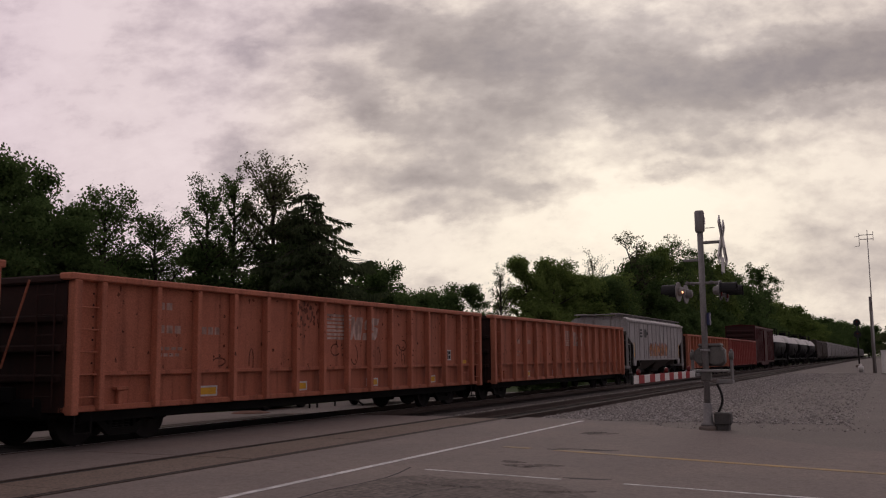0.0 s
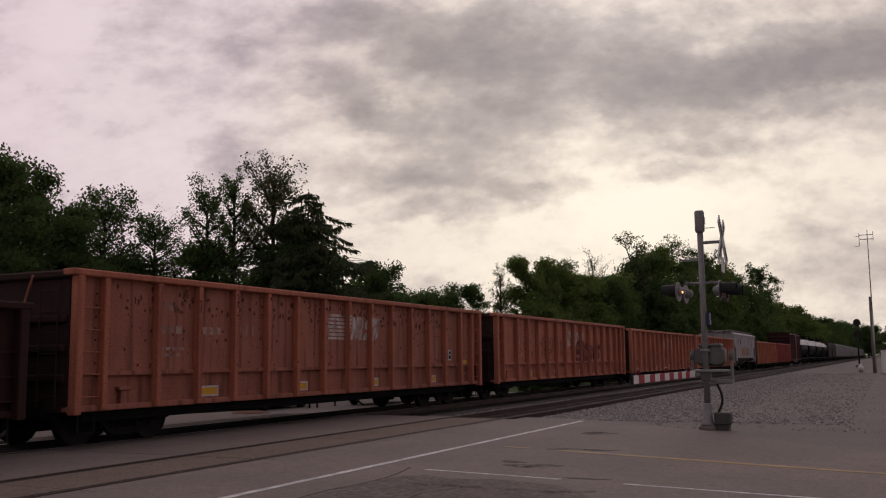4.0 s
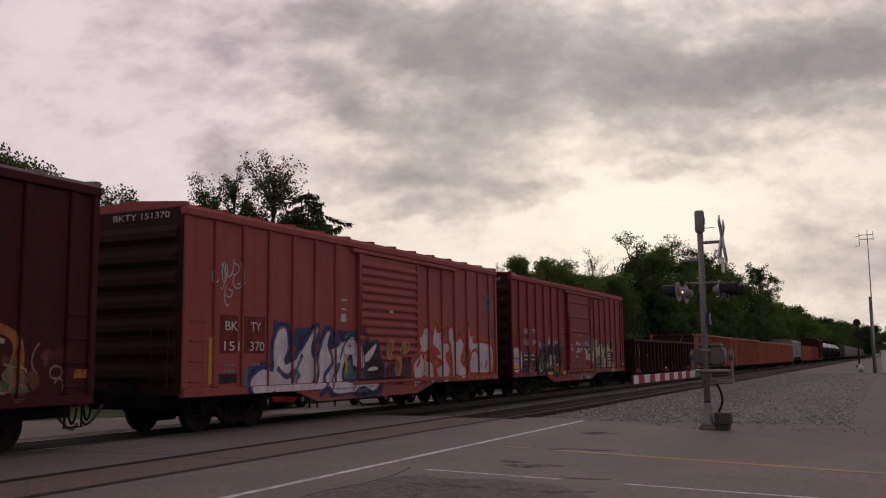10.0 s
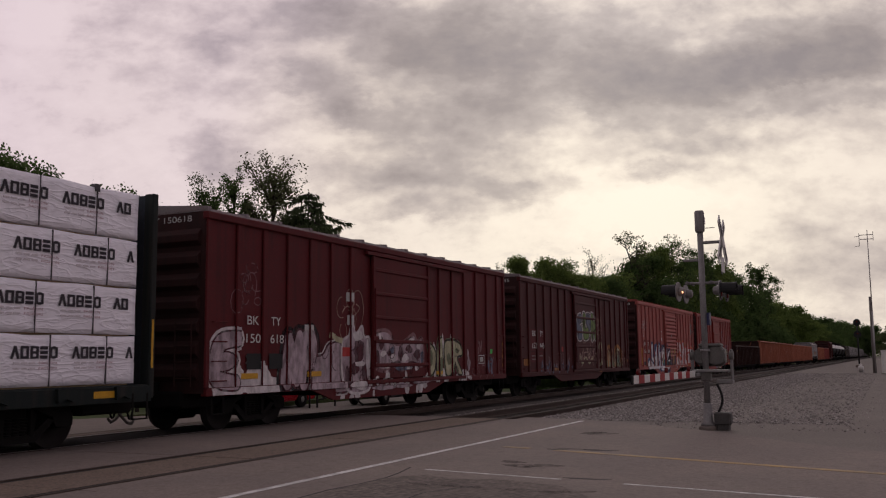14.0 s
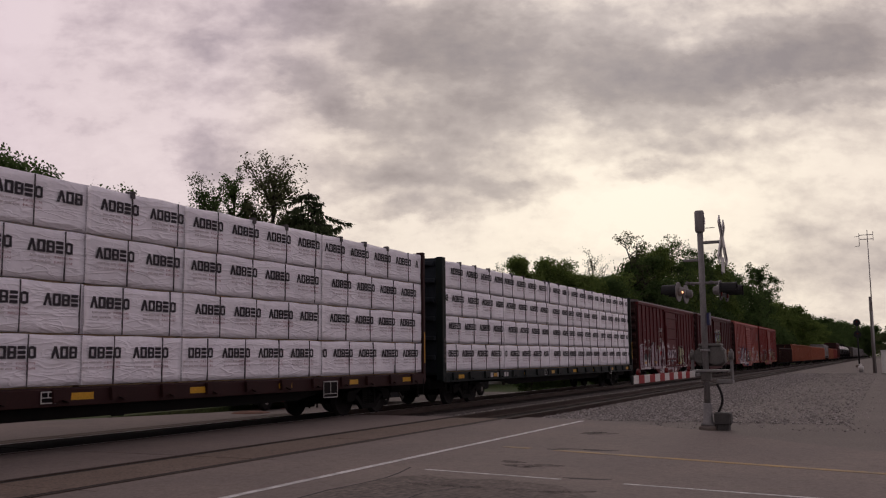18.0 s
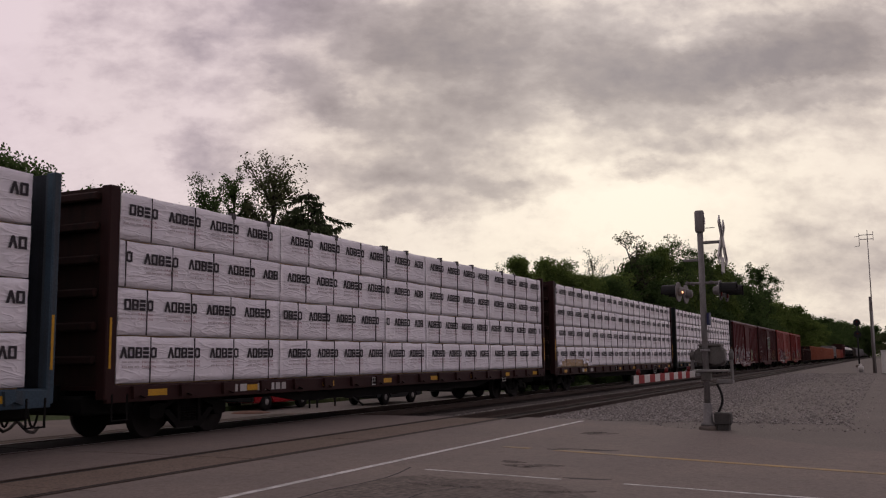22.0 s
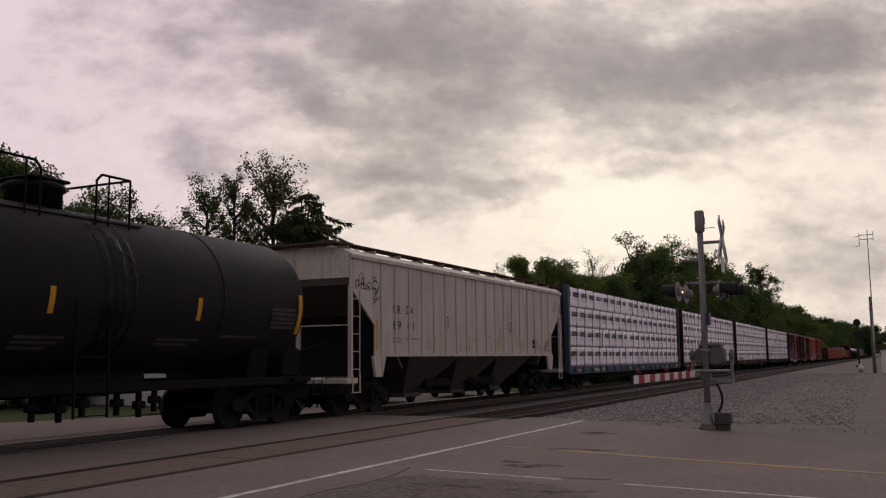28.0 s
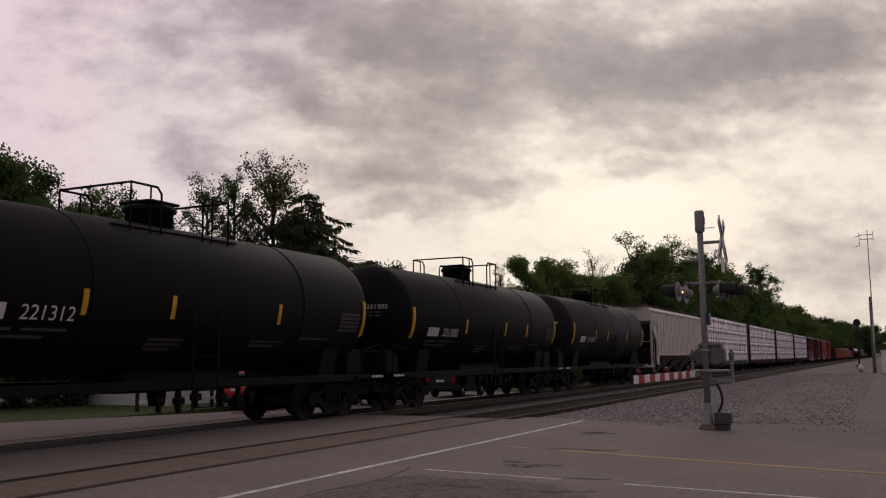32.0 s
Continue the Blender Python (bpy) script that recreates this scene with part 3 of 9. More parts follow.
        plate(bm, x, x + 0.50, reflect_z, reflect_z + 0.14, (-W + 0.066) if reflect_z < sill + step - 0.7 else -W - 0.001)
        part("reflector", bm, YELLOW, c, "yellow reflective patch")
    running_gear(c, L, 1.75, keyed)
    return c


# Dirty red, darkened further to hold the shade of the car ends.
BOX_GRIME_SHADE = surface("grimy_shaded_red_end", (0.040, 0.014, 0.013), 0.8, second=(0.03, 0.016, 0.015), scale=2, fine=30, streak=0.4, streak_colour=(0.02, 0.012, 0.011))
RIB_X = [-7.02 + 0.92 * k for k in range(6)] + [2.76 + 0.93 * k for k in range(6)]


def boxcar(near, far, paint, label, door="ribbed", roof=None, eave=4.52, sill=0.76, door_x=(-1.45, 1.90), keyed=True):
    L, W = far - near, 1.45
    c = car_thing("boxcar", label, near, far)
    h = L / 2
    roof = roof or paint
    for s in (-1, 1):
        a, b = sorted((s * (W - 0.05), s * W))
        part("side_sheet", box(BM(), -h + 0.03, h - 0.03, a, b, sill + 0.1, eave - 0.08, 0.005), paint, c)
        a, b = sorted((s * (W - 0.08), s * (W + 0.07)))
        part("side_sill", box(BM(), -h + 0.02, h - 0.02, a, b, sill, sill + 0.16, 0.012), paint, c)
        part("side_plate", box(BM(), -h - 0.02, h + 0.02, a, b, eave - 0.16, eave, 0.02), paint, c)
        a, b = sorted((s * W, s * (W + 0.055)))
        for e in (-1, 1):
            part("corner_post", box(BM(), *sorted((e * (h - 0.14), e * (h + 0.01))), a, b, sill + 0.16, eave - 0.16, 0.03), paint, c)
        first = None
        for x in RIB_X:
            if abs(x) > h - 0.3:
                continue
            if first is None:
                first = part("side_rib", box(BM(), -0.09, 0.09, a, b, sill + 0.16, eave - 0.16, 0.025), paint, c)
                first.location = (x, 0, 0)
            else:
                share("side_rib", first, c, pose(x, 0, 0))
    for e in (-1, 1):
        x0, x1 = sorted((e * (h - 0.05), e * h))
        end = part("end_wall", box(BM(), x0, x1, -W, W, sill + 0.05, eave + 0.06, 0.01), BOX_GRIME_SHADE, c, "dark grimy corrugated end, shade put in its colour")
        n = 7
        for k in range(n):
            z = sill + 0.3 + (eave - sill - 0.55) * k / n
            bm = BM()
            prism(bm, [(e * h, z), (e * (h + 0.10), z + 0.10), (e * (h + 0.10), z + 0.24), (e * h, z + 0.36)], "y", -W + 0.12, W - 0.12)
            part("end_corrugation", bm, BOX_GRIME_SHADE, c)
        ld = part("end_ladder", ladder_mesh(2.6 if e > 0 else 1.3, 0.42, 7 if e > 0 else 4), BOX_GRIME_SHADE, c)
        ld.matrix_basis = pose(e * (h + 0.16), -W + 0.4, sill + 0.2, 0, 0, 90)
        grab_irons(c, paint, (e * (h - 0.42),), -W - 0.03, [sill + 0.3 + 0.4 * k for k in range(4)], 0.4)
        stirrup(c, UNDER, e * (h - 0.42), -W - 0.03, sill)
    # the roof: a low ridge with raised seams
    bm = BM()
    prism(bm, [(-W - 0.05, eave), (W + 0.05, eave), (W + 0.03, eave + 0.05), (0, eave + 0.17), (-W - 0.03, eave + 0.05)], "x", -h, h)
    rf = part("roof", bm, roof, c)
    first = None
    for k in range(14):
        x = -h + 0.05 + (L - 0.1) * k / 13
        if first is None:
            bm = BM()
            prism(bm, [(-W - 0.05, eave + 0.02), (W + 0.05, eave + 0.02), (W + 0.04, eave + 0.10), (0, eave + 0.22), (-W - 0.04, eave + 0.10)], "x", -0.05, 0.05)
            first = part("roof_seam", bm, roof, c)
            first.location = (x, 0, 0)
        else:
            share("roof_seam", first, c, pose(x, 0, 0))
    # the deep part of the side sill under the door
    for s in (-1, 1):
        bm = BM()
        prism(bm, [(-4.3, sill + 0.02), (-3.3, 0.49), (1.9, 0.49), (3.1, sill + 0.02)], "y", *sorted((s * (W - 0.03), s * (W + 0.045))))
        part("sill_web", bm, paint, c)
    # the sliding door and its rails
    x0, x1 = door_x
    for z in (sill + 0.12, eave - 0.24):
        part("door_track", box(BM(), x0 - 0.3, x1 + 2.6, -W - 0.12, -W, z - 0.05, z + 0.05, 0.012), paint, c)
    dr = part("door", box(BM(), x0, x1, -W - 0.075, -W - 0.02, sill + 0.2, eave - 0.3, 0.01), paint, c)
    y = -W - 0.075
    if door == "corrugated":
        for k in range(13):
            z = sill + 0.42 + (eave - sill - 0.85) * k / 13
            bm = BM()
            prism(bm, [(y, z), (y - 0.05, z + 0.06), (y - 0.05, z + 0.12), (y, z + 0.18)], "x", x0 + 0.12, x1 - 0.12)
            part("door_rib", bm, paint, dr)
    else:
        for k in range(5):
            z = sill + 0.5 + (eave - sill - 1.2) * k / 4
            part("door_rib", box(BM(), x0 + 0.1, x1 - 0.1, y - 0.04, y, z, z + 0.10, 0.03), paint, dr)
    for x in (x0 + 0.05, x1 - 0.05):
        part("door_edge", box(BM(), x - 0.06, x + 0.06, y - 0.05, y, sill + 0.2, eave - 0.3, 0.015), paint, dr)
    bm = BM()
    tube(bm, (x0 + 0.05, y - 0.07, sill + 0.5), (x0 + 0.05, y - 0.07, sill + 2.6), 0.02, n=6)
    box(bm, x0 - 0.1, x0 + 0.2, y - 0.1, y - 0.05, sill + 1.2, sill + 1.32, 0.01)
    part("door_latch", bm, paint, dr)
    running_gear(c, L, 2.2, keyed)
    return c




def wrap_material():
    """White sheeting drawn tight, with slanting creases that catch the light."""
    m = surface("white_lumber_wrap", (0.89, 0.85, 0.89), 0.36, second=(0.80, 0.76, 0.79), scale=1.3, fine=7, fine_amount=0.06, bump=0, per_object=0.05, specular=0.5)
    nt = m.node_tree
    N, Lk = nt.nodes.new, nt.links.new
    tc, info = N("ShaderNodeTexCoord"), N("ShaderNodeObjectInfo")
    height = None
    for turn, size, stretch, strength in ((35, 0.9, 5.0, 1.0), (-28, 1.2, 4.5, 0.8), (70, 2.2, 2.5, 0.4)):
        off = N("ShaderNodeVectorMath")
        off.operation = "MULTIPLY_ADD"
        off.inputs[1].default_value = (17 + turn, 5, 29)
        Lk(info.outputs["Random"], off.inputs[0])
        Lk(tc.outputs["Object"], off.inputs[2])
        mp = N("ShaderNodeMapping")
        mp.inputs["Rotation"].default_value = (0, radians(turn), 0)
        mp.inputs["Scale"].default_value = (1, 1, stretch)
        Lk(off.outputs[0], mp.inputs["Vector"])
        n = N("ShaderNodeTexNoise")
        n.inputs["Scale"].default_value, n.inputs["Detail"].default_value = size, 1.5
        n.inputs["Distortion"].default_value = 0.25
        Lk(mp.outputs[0], n.inputs["Vector"])
        fold = N("ShaderNodeMath")
        fold.operation = "SUBTRACT"
        fold.inputs[1].default_value = 0.5
        Lk(n.outputs["Fac"], fold.inputs[0])
        ridge = N("ShaderNodeMath")
        ridge.operation = "ABSOLUTE"
        Lk(fold.outputs[0], ridge.inputs[0])
        sharp = N("ShaderNodeMapRange")
        sharp.inputs[1].default_value, sharp.inputs[2].default_value = 0.0, 0.05
        sharp.inputs[3].default_value, sharp.inputs[4].default_value = strength, 0.0
        Lk(ridge.outputs[0], sharp.inputs[0])
        if height is None:
            height = sharp.outputs[0]
        else:
            both = N("ShaderNodeMath")
            Lk(height, both.inputs[0])
            Lk(sharp.outputs[0], both.inputs[1])
            height = both.outputs[0]
    bp = N("ShaderNodeBump")
    bp.inputs["Strength"].default_value, bp.inputs["Distance"].default_value = 0.34, 0.03
    Lk(height, bp.inputs["Height"])
    Lk(bp.outputs[0], nt.nodes["Principled BSDF"].inputs["Normal"])
    return m


WRAP = wrap_material()
PRINT = surface("dark_wrap_print", (0.045, 0.038, 0.044), 0.6, second=(0.05, 0.045, 0.055), scale=4, fine=40, bump=0)
PRINT_RED = surface("pale_red_wrap_print", (0.36, 0.17, 0.19), 0.6, second=(0.44, 0.26, 0.28), scale=4, fine=40, bump=0)
PRINT_FAINT = surface("faint_wrap_print", (0.66, 0.60, 0.62), 0.6, second=(0.72, 0.67, 0.69), scale=4, fine=40, bump=0)
STRAP = surface("black_strap", (0.10, 0.088, 0.09), 0.6, scale=5)
LUMBER = surface("sawn_lumber", (0.50, 0.36, 0.22), 0.8, second=(0.42, 0.29, 0.17), scale=2, fine=30)
CB_BROWN = surface("flatcar_brown_paint", (0.034, 0.0115, 0.0105), 0.65, second=(0.024, 0.0095, 0.009), scale=1.2, streak=0.3, streak_colour=(0.04, 0.015, 0.013))
CB_GREEN = surface("flatcar_green_paint", (0.010, 0.016, 0.015), 0.65, second=(0.013, 0.015, 0.0135), scale=1.2, streak=0.3, streak_colour=(0.05, 0.035, 0.025))
CB_BLUE = surface("flatcar_blue_paint", (0.055, 0.090, 0.120), 0.65, second=(0.036, 0.055, 0.070), scale=1.2, streak=0.45, streak_colour=(0.07, 0.055, 0.045))
PACKS = (4.95, 4.9, 2.5, 4.95, 5.4)
TIER = 0.875


WHITE_P = surface("white_paint", (0.66, 0.63, 0.60), 0.6, second=(0.52, 0.49, 0.46), scale=4, fine=40, bump=0)


def put_text(car, words, x, z, h, material, y, width=None, facing="side", name="lettering"):
    """Painted lettering on a car's side, or on its rear end (x is then across)."""
    cu = bpy.data.curves.new("lettering", "FONT")
    cu.body = words
    cu.size = h / 0.72
    ob = bpy.data.objects.new("lettering", cu)
    me = bpy.data.meshes.new_from_object(ob)
    bpy.data.objects.remove(ob)
    xs = [v.co.x for v in me.vertices]
    k = width / (max(xs) - min(xs)) if width else 1.0
    x_min = min(xs)
    for v in me.vertices:
        a, b = (v.co.x - x_min) * k, v.co.y
        if facing == "head":
            p, q = x - a, z + b
            v.co = (y[0] + 0.72 - 0.735 * math.sqrt(max(0.0, 1 - (p * p + (q - y[1]) ** 2) / y[2] ** 2)) - 0.012, p, q)
        elif facing == "tank":
            v.co = (x + a, -math.sqrt(y[0] ** 2 - (z + b - y[1]) ** 2), z + b)
        else:
            v.co = (x + a, y, z + b) if facing == "side" else (y, x - a, z + b)
    me.materials.append(material)
    ob = new(name, me)
    ob.parent = car
    return ob


TANK_EDGE = surface("worn_walkway_steel", (0.075, 0.066, 0.066), 0.6, second=(0.03, 0.026, 0.026), scale=3, fine=40, bump=0)
DULL_TANK = surface("weathered_tank_black", (0.0135, 0.0125, 0.0145), 0.66, second=(0.019, 0.0175, 0.0195), scale=0.8, fine=25, fine_amount=0.2, bump=0.05, specular=0.12)
OIL = surface("oily_run", (0.004, 0.0035, 0.0035), 0.5, scale=3, fine=30, bump=0, wear=0.9)
TANK_DIM = surface("faint_stencil", (0.075, 0.066, 0.062), 0.8, second=(0.03, 0.026, 0.025), scale=3, fine=40, bump=0)


def wrap_mesh(L, H, W, seed):
    """A wrapped pack: a soft-edged block with slack in its sheet."""
    rnd = random.Random(seed)
    bm = BM()
    nx, nz = max(6, int(L / 0.11)), 8
    ph = [rnd.uniform(0, 6.28) for _ in range(6)]

    def slack(x, z):
        fold = (1 - abs(math.sin(x * 2.3 + z * 3.4 + ph[3]))) ** 4 * (1 - z / H) + 0.7 * (1 - abs(math.sin(x * 1.7 - z * 4.6 + ph[4]))) ** 5 * (z / H)
        return 0.005 * math.sin(x * 3.1 + z * 5 + ph[0]) + 0.003 * math.sin(x * 9 - z * 7 + ph[1]) + 0.014 * fold + rnd.uniform(-0.0035, 0.0035)
    grid = []
    for j in range(nz + 1):
        row = []
        for i in range(nx + 1):
            x, z = L * i / nx, H * j / nz
            edge = 0.007 if j in (0, nz) or i in (0, nx) else 0
            row.append(bm.verts.new((x, -W / 2 + edge + slack(x, z), z + (0.01 * math.sin(x * 4 + ph[2]) if j == nz else 0))))
        grid.append(row)
    for j in range(nz):
        for i in range(nx):
            bm.faces.new((grid[j][i], grid[j][i + 1], grid[j + 1][i + 1], grid[j + 1][i])).smooth = True
    back = [[bm.verts.new((v.co.x, 0, v.co.z)) for v in (grid[j][0], grid[j][nx])] for j in (0, nz)]
    bm.faces.new([*grid[nz], back[1][1], back[1][0]])
    bm.faces.new([*grid[0][::-1], back[0][0], back[0][1]])
    bm.faces.new([*[grid[j][0] for j in range(nz, -1, -1)], back[0][0], back[1][0]])
    bm.faces.new([*[grid[j][nx] for j in range(nz + 1)], back[1][1], back[0][1]])
    bm.faces.new((back[0][0], back[1][0], back[1][1], back[0][1]))
    return bm


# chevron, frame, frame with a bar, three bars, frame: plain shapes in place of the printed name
BRAND_SHAPES = ([[(0, 0), (0.27, 0), (0.47, 0.60), (0.47, 1), (0.33, 1)], [(0.67, 0), (0.94, 0), (0.61, 1), (0.47, 1), (0.47, 0.60)]],
                [(0, 0.27, 0, 1), (0.27, 0.60, 0.80, 1), (0.60, 0.86, 0, 1), (0.27, 0.60, 0, 0.2)],
                [(0, 0.27, 0, 1), (0.27, 0.60, 0, 0.18), (0.27, 0.60, 0.41, 0.59), (0.27, 0.60, 0.82, 1), (0.60, 0.86, 0.03, 0.97)],
                [(0, 0.80, 0, 0.26), (0, 0.80, 0.37, 0.63), (0, 0.80, 0.74, 1)],
                [(0, 0.27, 0.06, 0.94), (0.27, 0.62, 0, 0.22), (0.27, 0.62, 0.78, 1), (0.62, 0.86, 0.06, 0.94)])


def word_shape(bm, x, z, y, lo, hi, w=0.95, h=0.205):
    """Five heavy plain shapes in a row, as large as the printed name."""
    u = w / 5
    for k, shapes in enumerate(BRAND_SHAPES):
        a = x + k * u
        if a < lo or a + u * 0.9 > hi:
            continue
        for sh in shapes:
            if isinstance(sh, tuple):
                sh = [(sh[0], sh[2]), (sh[1], sh[2]), (sh[1], sh[3]), (sh[0], sh[3])]
            prism(bm, [(a + p * u, z + q * h) for p, q in sh], "y", y - 0.003, y)


def stamp(words, h, width):
    """Flat corners and faces of a printed word."""
    cu = bpy.data.curves.new("stamp", "FONT")
    cu.body, cu.size, cu.resolution_u = words, h / 0.72, 1
    ob = bpy.data.objects.new("stamp", cu)
    me = bpy.data.meshes.new_from_object(ob)
    bpy.data.objects.remove(ob)
    xs = [v.co.x for v in me.vertices]
    k = width / (max(xs) - min(xs))
    return [((v.co.x - min(xs)) * k, v.co.y) for v in me.vertices], [tuple(p.vertices) for p in me.polygons]


PASSION = stamp("PASSION", 0.045, 0.36)


def print_stamp(bm, shape, x, y, z):
    vs = [bm.verts.new((x + a, y, z + b)) for a, b in shape[0]]
    for f in shape[1]:
        bm.faces.new([vs[i] for i in f])


# Bulkhead paint darkened as a face turned away from the light.
BULKHEAD_SHADE = surface("shaded_bulkhead", (0.030, 0.036, 0.044), 0.85, second=(0.018, 0.018, 0.02), scale=2, fine=30, streak=0.5, streak_colour=(0.012, 0.012, 0.013))


def centrebeam(near, far, paint, label, seed, torn=False, keyed=True, striped=True):
    L = far - near
    c = car_thing("centrebeam_flatcar", label, near, far)
    h = L / 2
    W = 1.42
    deck = 1.05
    part("deck", box(BM(), -h, h, -W, W, deck - 0.09, deck, 0.01), paint, c)
    part("centre_beam", box(BM(), -h + 0.3, h - 0.3, -0.06, 0.06, deck, 4.5, 0.01), paint, c)
    for s in (-1, 1):
        a, b = sorted((s * (W + 0.03), s * (W - 0.06)))
        part("side_sill", box(BM(), -h, h, a, b, 0.74, deck - 0.02, 0.012), paint, c)
    first = None
    for k in range(18):
        x = -h + 0.75 + (L - 1.5) * k / 17
        bm = BM()
        if first is None:
            prism(bm, [(-0.17, 0.80), (0.0, 0.86), (0.17, 0.80), (0.19, 1.03), (-0.19, 1.03)], "y", -W - 0.10, -W - 0.03)
            first = part("stake_pocket", bm, paint, c)
            first.location = (x, 0, 0)
        else:
            bm.free()
            share("stake_pocket", first, c, pose(x, 0, 0))
    for e in (-1, 1):
        x0, x1 = sorted((e * h, e * (h - 0.07)))
        part("bulkhead_sheet", box(BM(), x0, x1 + 0.12 * (e < 0), -1.38, 1.38, deck, 4.62, 0.01), END_GRIME_SHADE if paint == CB_BROWN else BULKHEAD_SHADE, c, "dark bulkhead sheet with shade put into its paint")
        for s in (-1, 1):
            a, b = sorted((s * 1.45, s * 1.22))
            x0, x1 = sorted((e * (h + 0.06), e * (h - (0.20 if e < 0 else 0.09))))
            part("bulkhead_post", box(BM(), x0, x1, a, b, 0.80, 4.64, 0.02), paint, c)
        for z in (1.5, 2.1, 2.7, 3.3, 3.9, 4.45):
            x0, x1 = sorted((e * (h + 0.02), e * (h + 0.14)))
            part("bulkhead_rib", box(BM(), x0, x1, -1.2, 1.2, z - 0.08, z + 0.08, 0.03), END_GRIME_SHADE if paint == CB_BROWN else BULKHEAD_SHADE, c)
        bm = BM()
        if striped or e > 0:
            plate(bm, e * (h - 0.03) - 0.02, e * (h - 0.03) + 0.03, 1.35, 2.25, -1.455)
            part("reflector", bm, YELLOW, c, "yellow reflective stripe")
        else:
            for r in range(5):
                plate(bm, -h + 0.06, -h + 0.12, 1.35 + 0.16 * r, 1.46 + 0.16 * r, -1.451)
            part("stencil", bm, STENCIL_DIM, c)
        stirrup(c, UNDER, e * (h - 0.3), -W - 0.03, 0.80)
    rnd = random.Random(seed)
    for k in range(8):
        x = -h + 1.0 + (L - 2.4) * k / 7
        bm = BM()
        plate(bm, x, x + 0.5, 0.84, 0.96, -W - 0.032)
        part("reflector", bm, YELLOW, c, "yellow reflective patch")
    stencil(c, -h + 3.4, -h + 4.0, 0.83, 0.98, -W - 0.034, 2)
    stencil(c, -h + 4.3, -h + 5.4, 0.83, 0.98, -W - 0.034, 5)
    # the deep girder under the deck, and the outlined consolidated data plates
    for s in (-1, 1):
        part("side_girder", prism(BM(), [(-h + 4.6, 0.76), (-h + 6.2, 0.52), (h - 6.2, 0.52), (h - 4.6, 0.76)], "y", *sorted((s * 1.12, s * 1.2))), UNDER, c)
    for x, z, w, t in ((h - 5.5, 0.55, 0.64, 0.40) if seed == 2 else (h - 4.6, 0.66, 0.34, 0.26), (-h + 9.2, 0.80, 0.30, 0.20)):
        dp = part("data_plate", box(BM(), x, x + w, -W - 0.055, -W - 0.034, z, z + t, 0.004), UNDER, c, "black data plate with a white outline")
        bm = BM()
        for a, b, p, q in ((0, w, 0, 0.02), (0, w, t - 0.02, t), (0, 0.02, 0.02, t - 0.02), (w - 0.02, w, 0.02, t - 0.02), (w / 2 - 0.01, w / 2 + 0.01, 0.1, t - 0.02), (0.02, w - 0.02, 0.09, 0.105)):
            plate(bm, x + a, x + b, z + p, z + q, -W - 0.055, 0.003)
        part("outline", bm, STENCIL, dp)
    if torn:
        bm = BM()
        for a, b, p, q in ((0.06, 0.36, 3.0, 3.03), (0.06, 0.36, 3.27, 3.3), (0.06, 0.09, 3.03, 3.27), (0.33, 0.36, 3.03, 3.27), (0.13, 0.29, 3.17, 3.2), (0.17, 0.25, 3.08, 3.13)):
            plate(bm, -h + a, -h + b, p, q, -1.451)
        part("stencil", bm, STENCIL, c, "white outlined square stencil")
    # four tiers of wrapped packs on each side of the beam
    for tier in range(4):
        z0 = deck + 0.03 + tier * TIER
        x = -h + 0.26
        for k, pl in enumerate(PACKS):
            w = min(pl, h - 0.06 - x) - 0.04
            ripped = torn and tier == 0 and k == 0
            pk = part("lumber_pack", wrap_mesh(w, TIER - 0.032, 2.66, seed * 100 + tier * 10 + k), WRAP, c)
            pk.location = (x, -0.06, z0)
            far_side = part("lumber_pack", box(BM(), 0, w, 0.08, 1.36, 0, TIER - 0.032, 0.02), WRAP, c)
            far_side.location = (x, 0, z0)
            yf = -1.33 - 0.013
            off = (0.25 + rnd.uniform(-0.35, 0.35)) - 1.22
            small, faint = BM(), BM()
            q = off
            while q < w:
                words = BM()
                word_shape(words, q, 0.45, yf, 0.02, w - 0.02)
                if words.verts:
                    part("printed_name", words, PRINT, pk)
                else:
                    words.free()
                if q > -0.3 and q + 0.93 < w - 0.02:
                    for r in range(2):
                        print_stamp(small, PASSION, q + 0.55, yf - 0.003, 0.36 - r * 0.085)
                        for g in range(3):
                            plate(faint, q + 0.06 + g * 0.15, q + 0.18 + g * 0.15, 0.365 - r * 0.085, 0.395 - r * 0.085, yf, 0.003)
                q += 1.22
            if small.verts:
                tagged(part("small_print", small, PRINT_RED, pk), kind="stuff")
                tagged(part("faint_print", faint, PRINT_FAINT, pk), kind="stuff")
            else:
                small.free()
                faint.free()
            q = (off + 0.72) % 1.22 + 0.05
            while q < w:
                bm = BM()
                box(bm, q - 0.006, q + 0.006, yf - 0.006, yf + 0.03, 0.0, TIER - 0.034, 0)
                if tier == 3 and (q * 7 + k) % 2 < 1.4:
                    box(bm, q - 0.05, q + 0.05, yf - 0.01, yf + 0.12, TIER - 0.11, TIER + 0.02, 0)
                part("strap", bm, STRAP, pk)
                q += 1.22
            part("bearer", box(BM(), 0.05, w - 0.05, -1.22, -0.1, -0.030, 0.0, 0), LUMBER, pk)
            x += pl
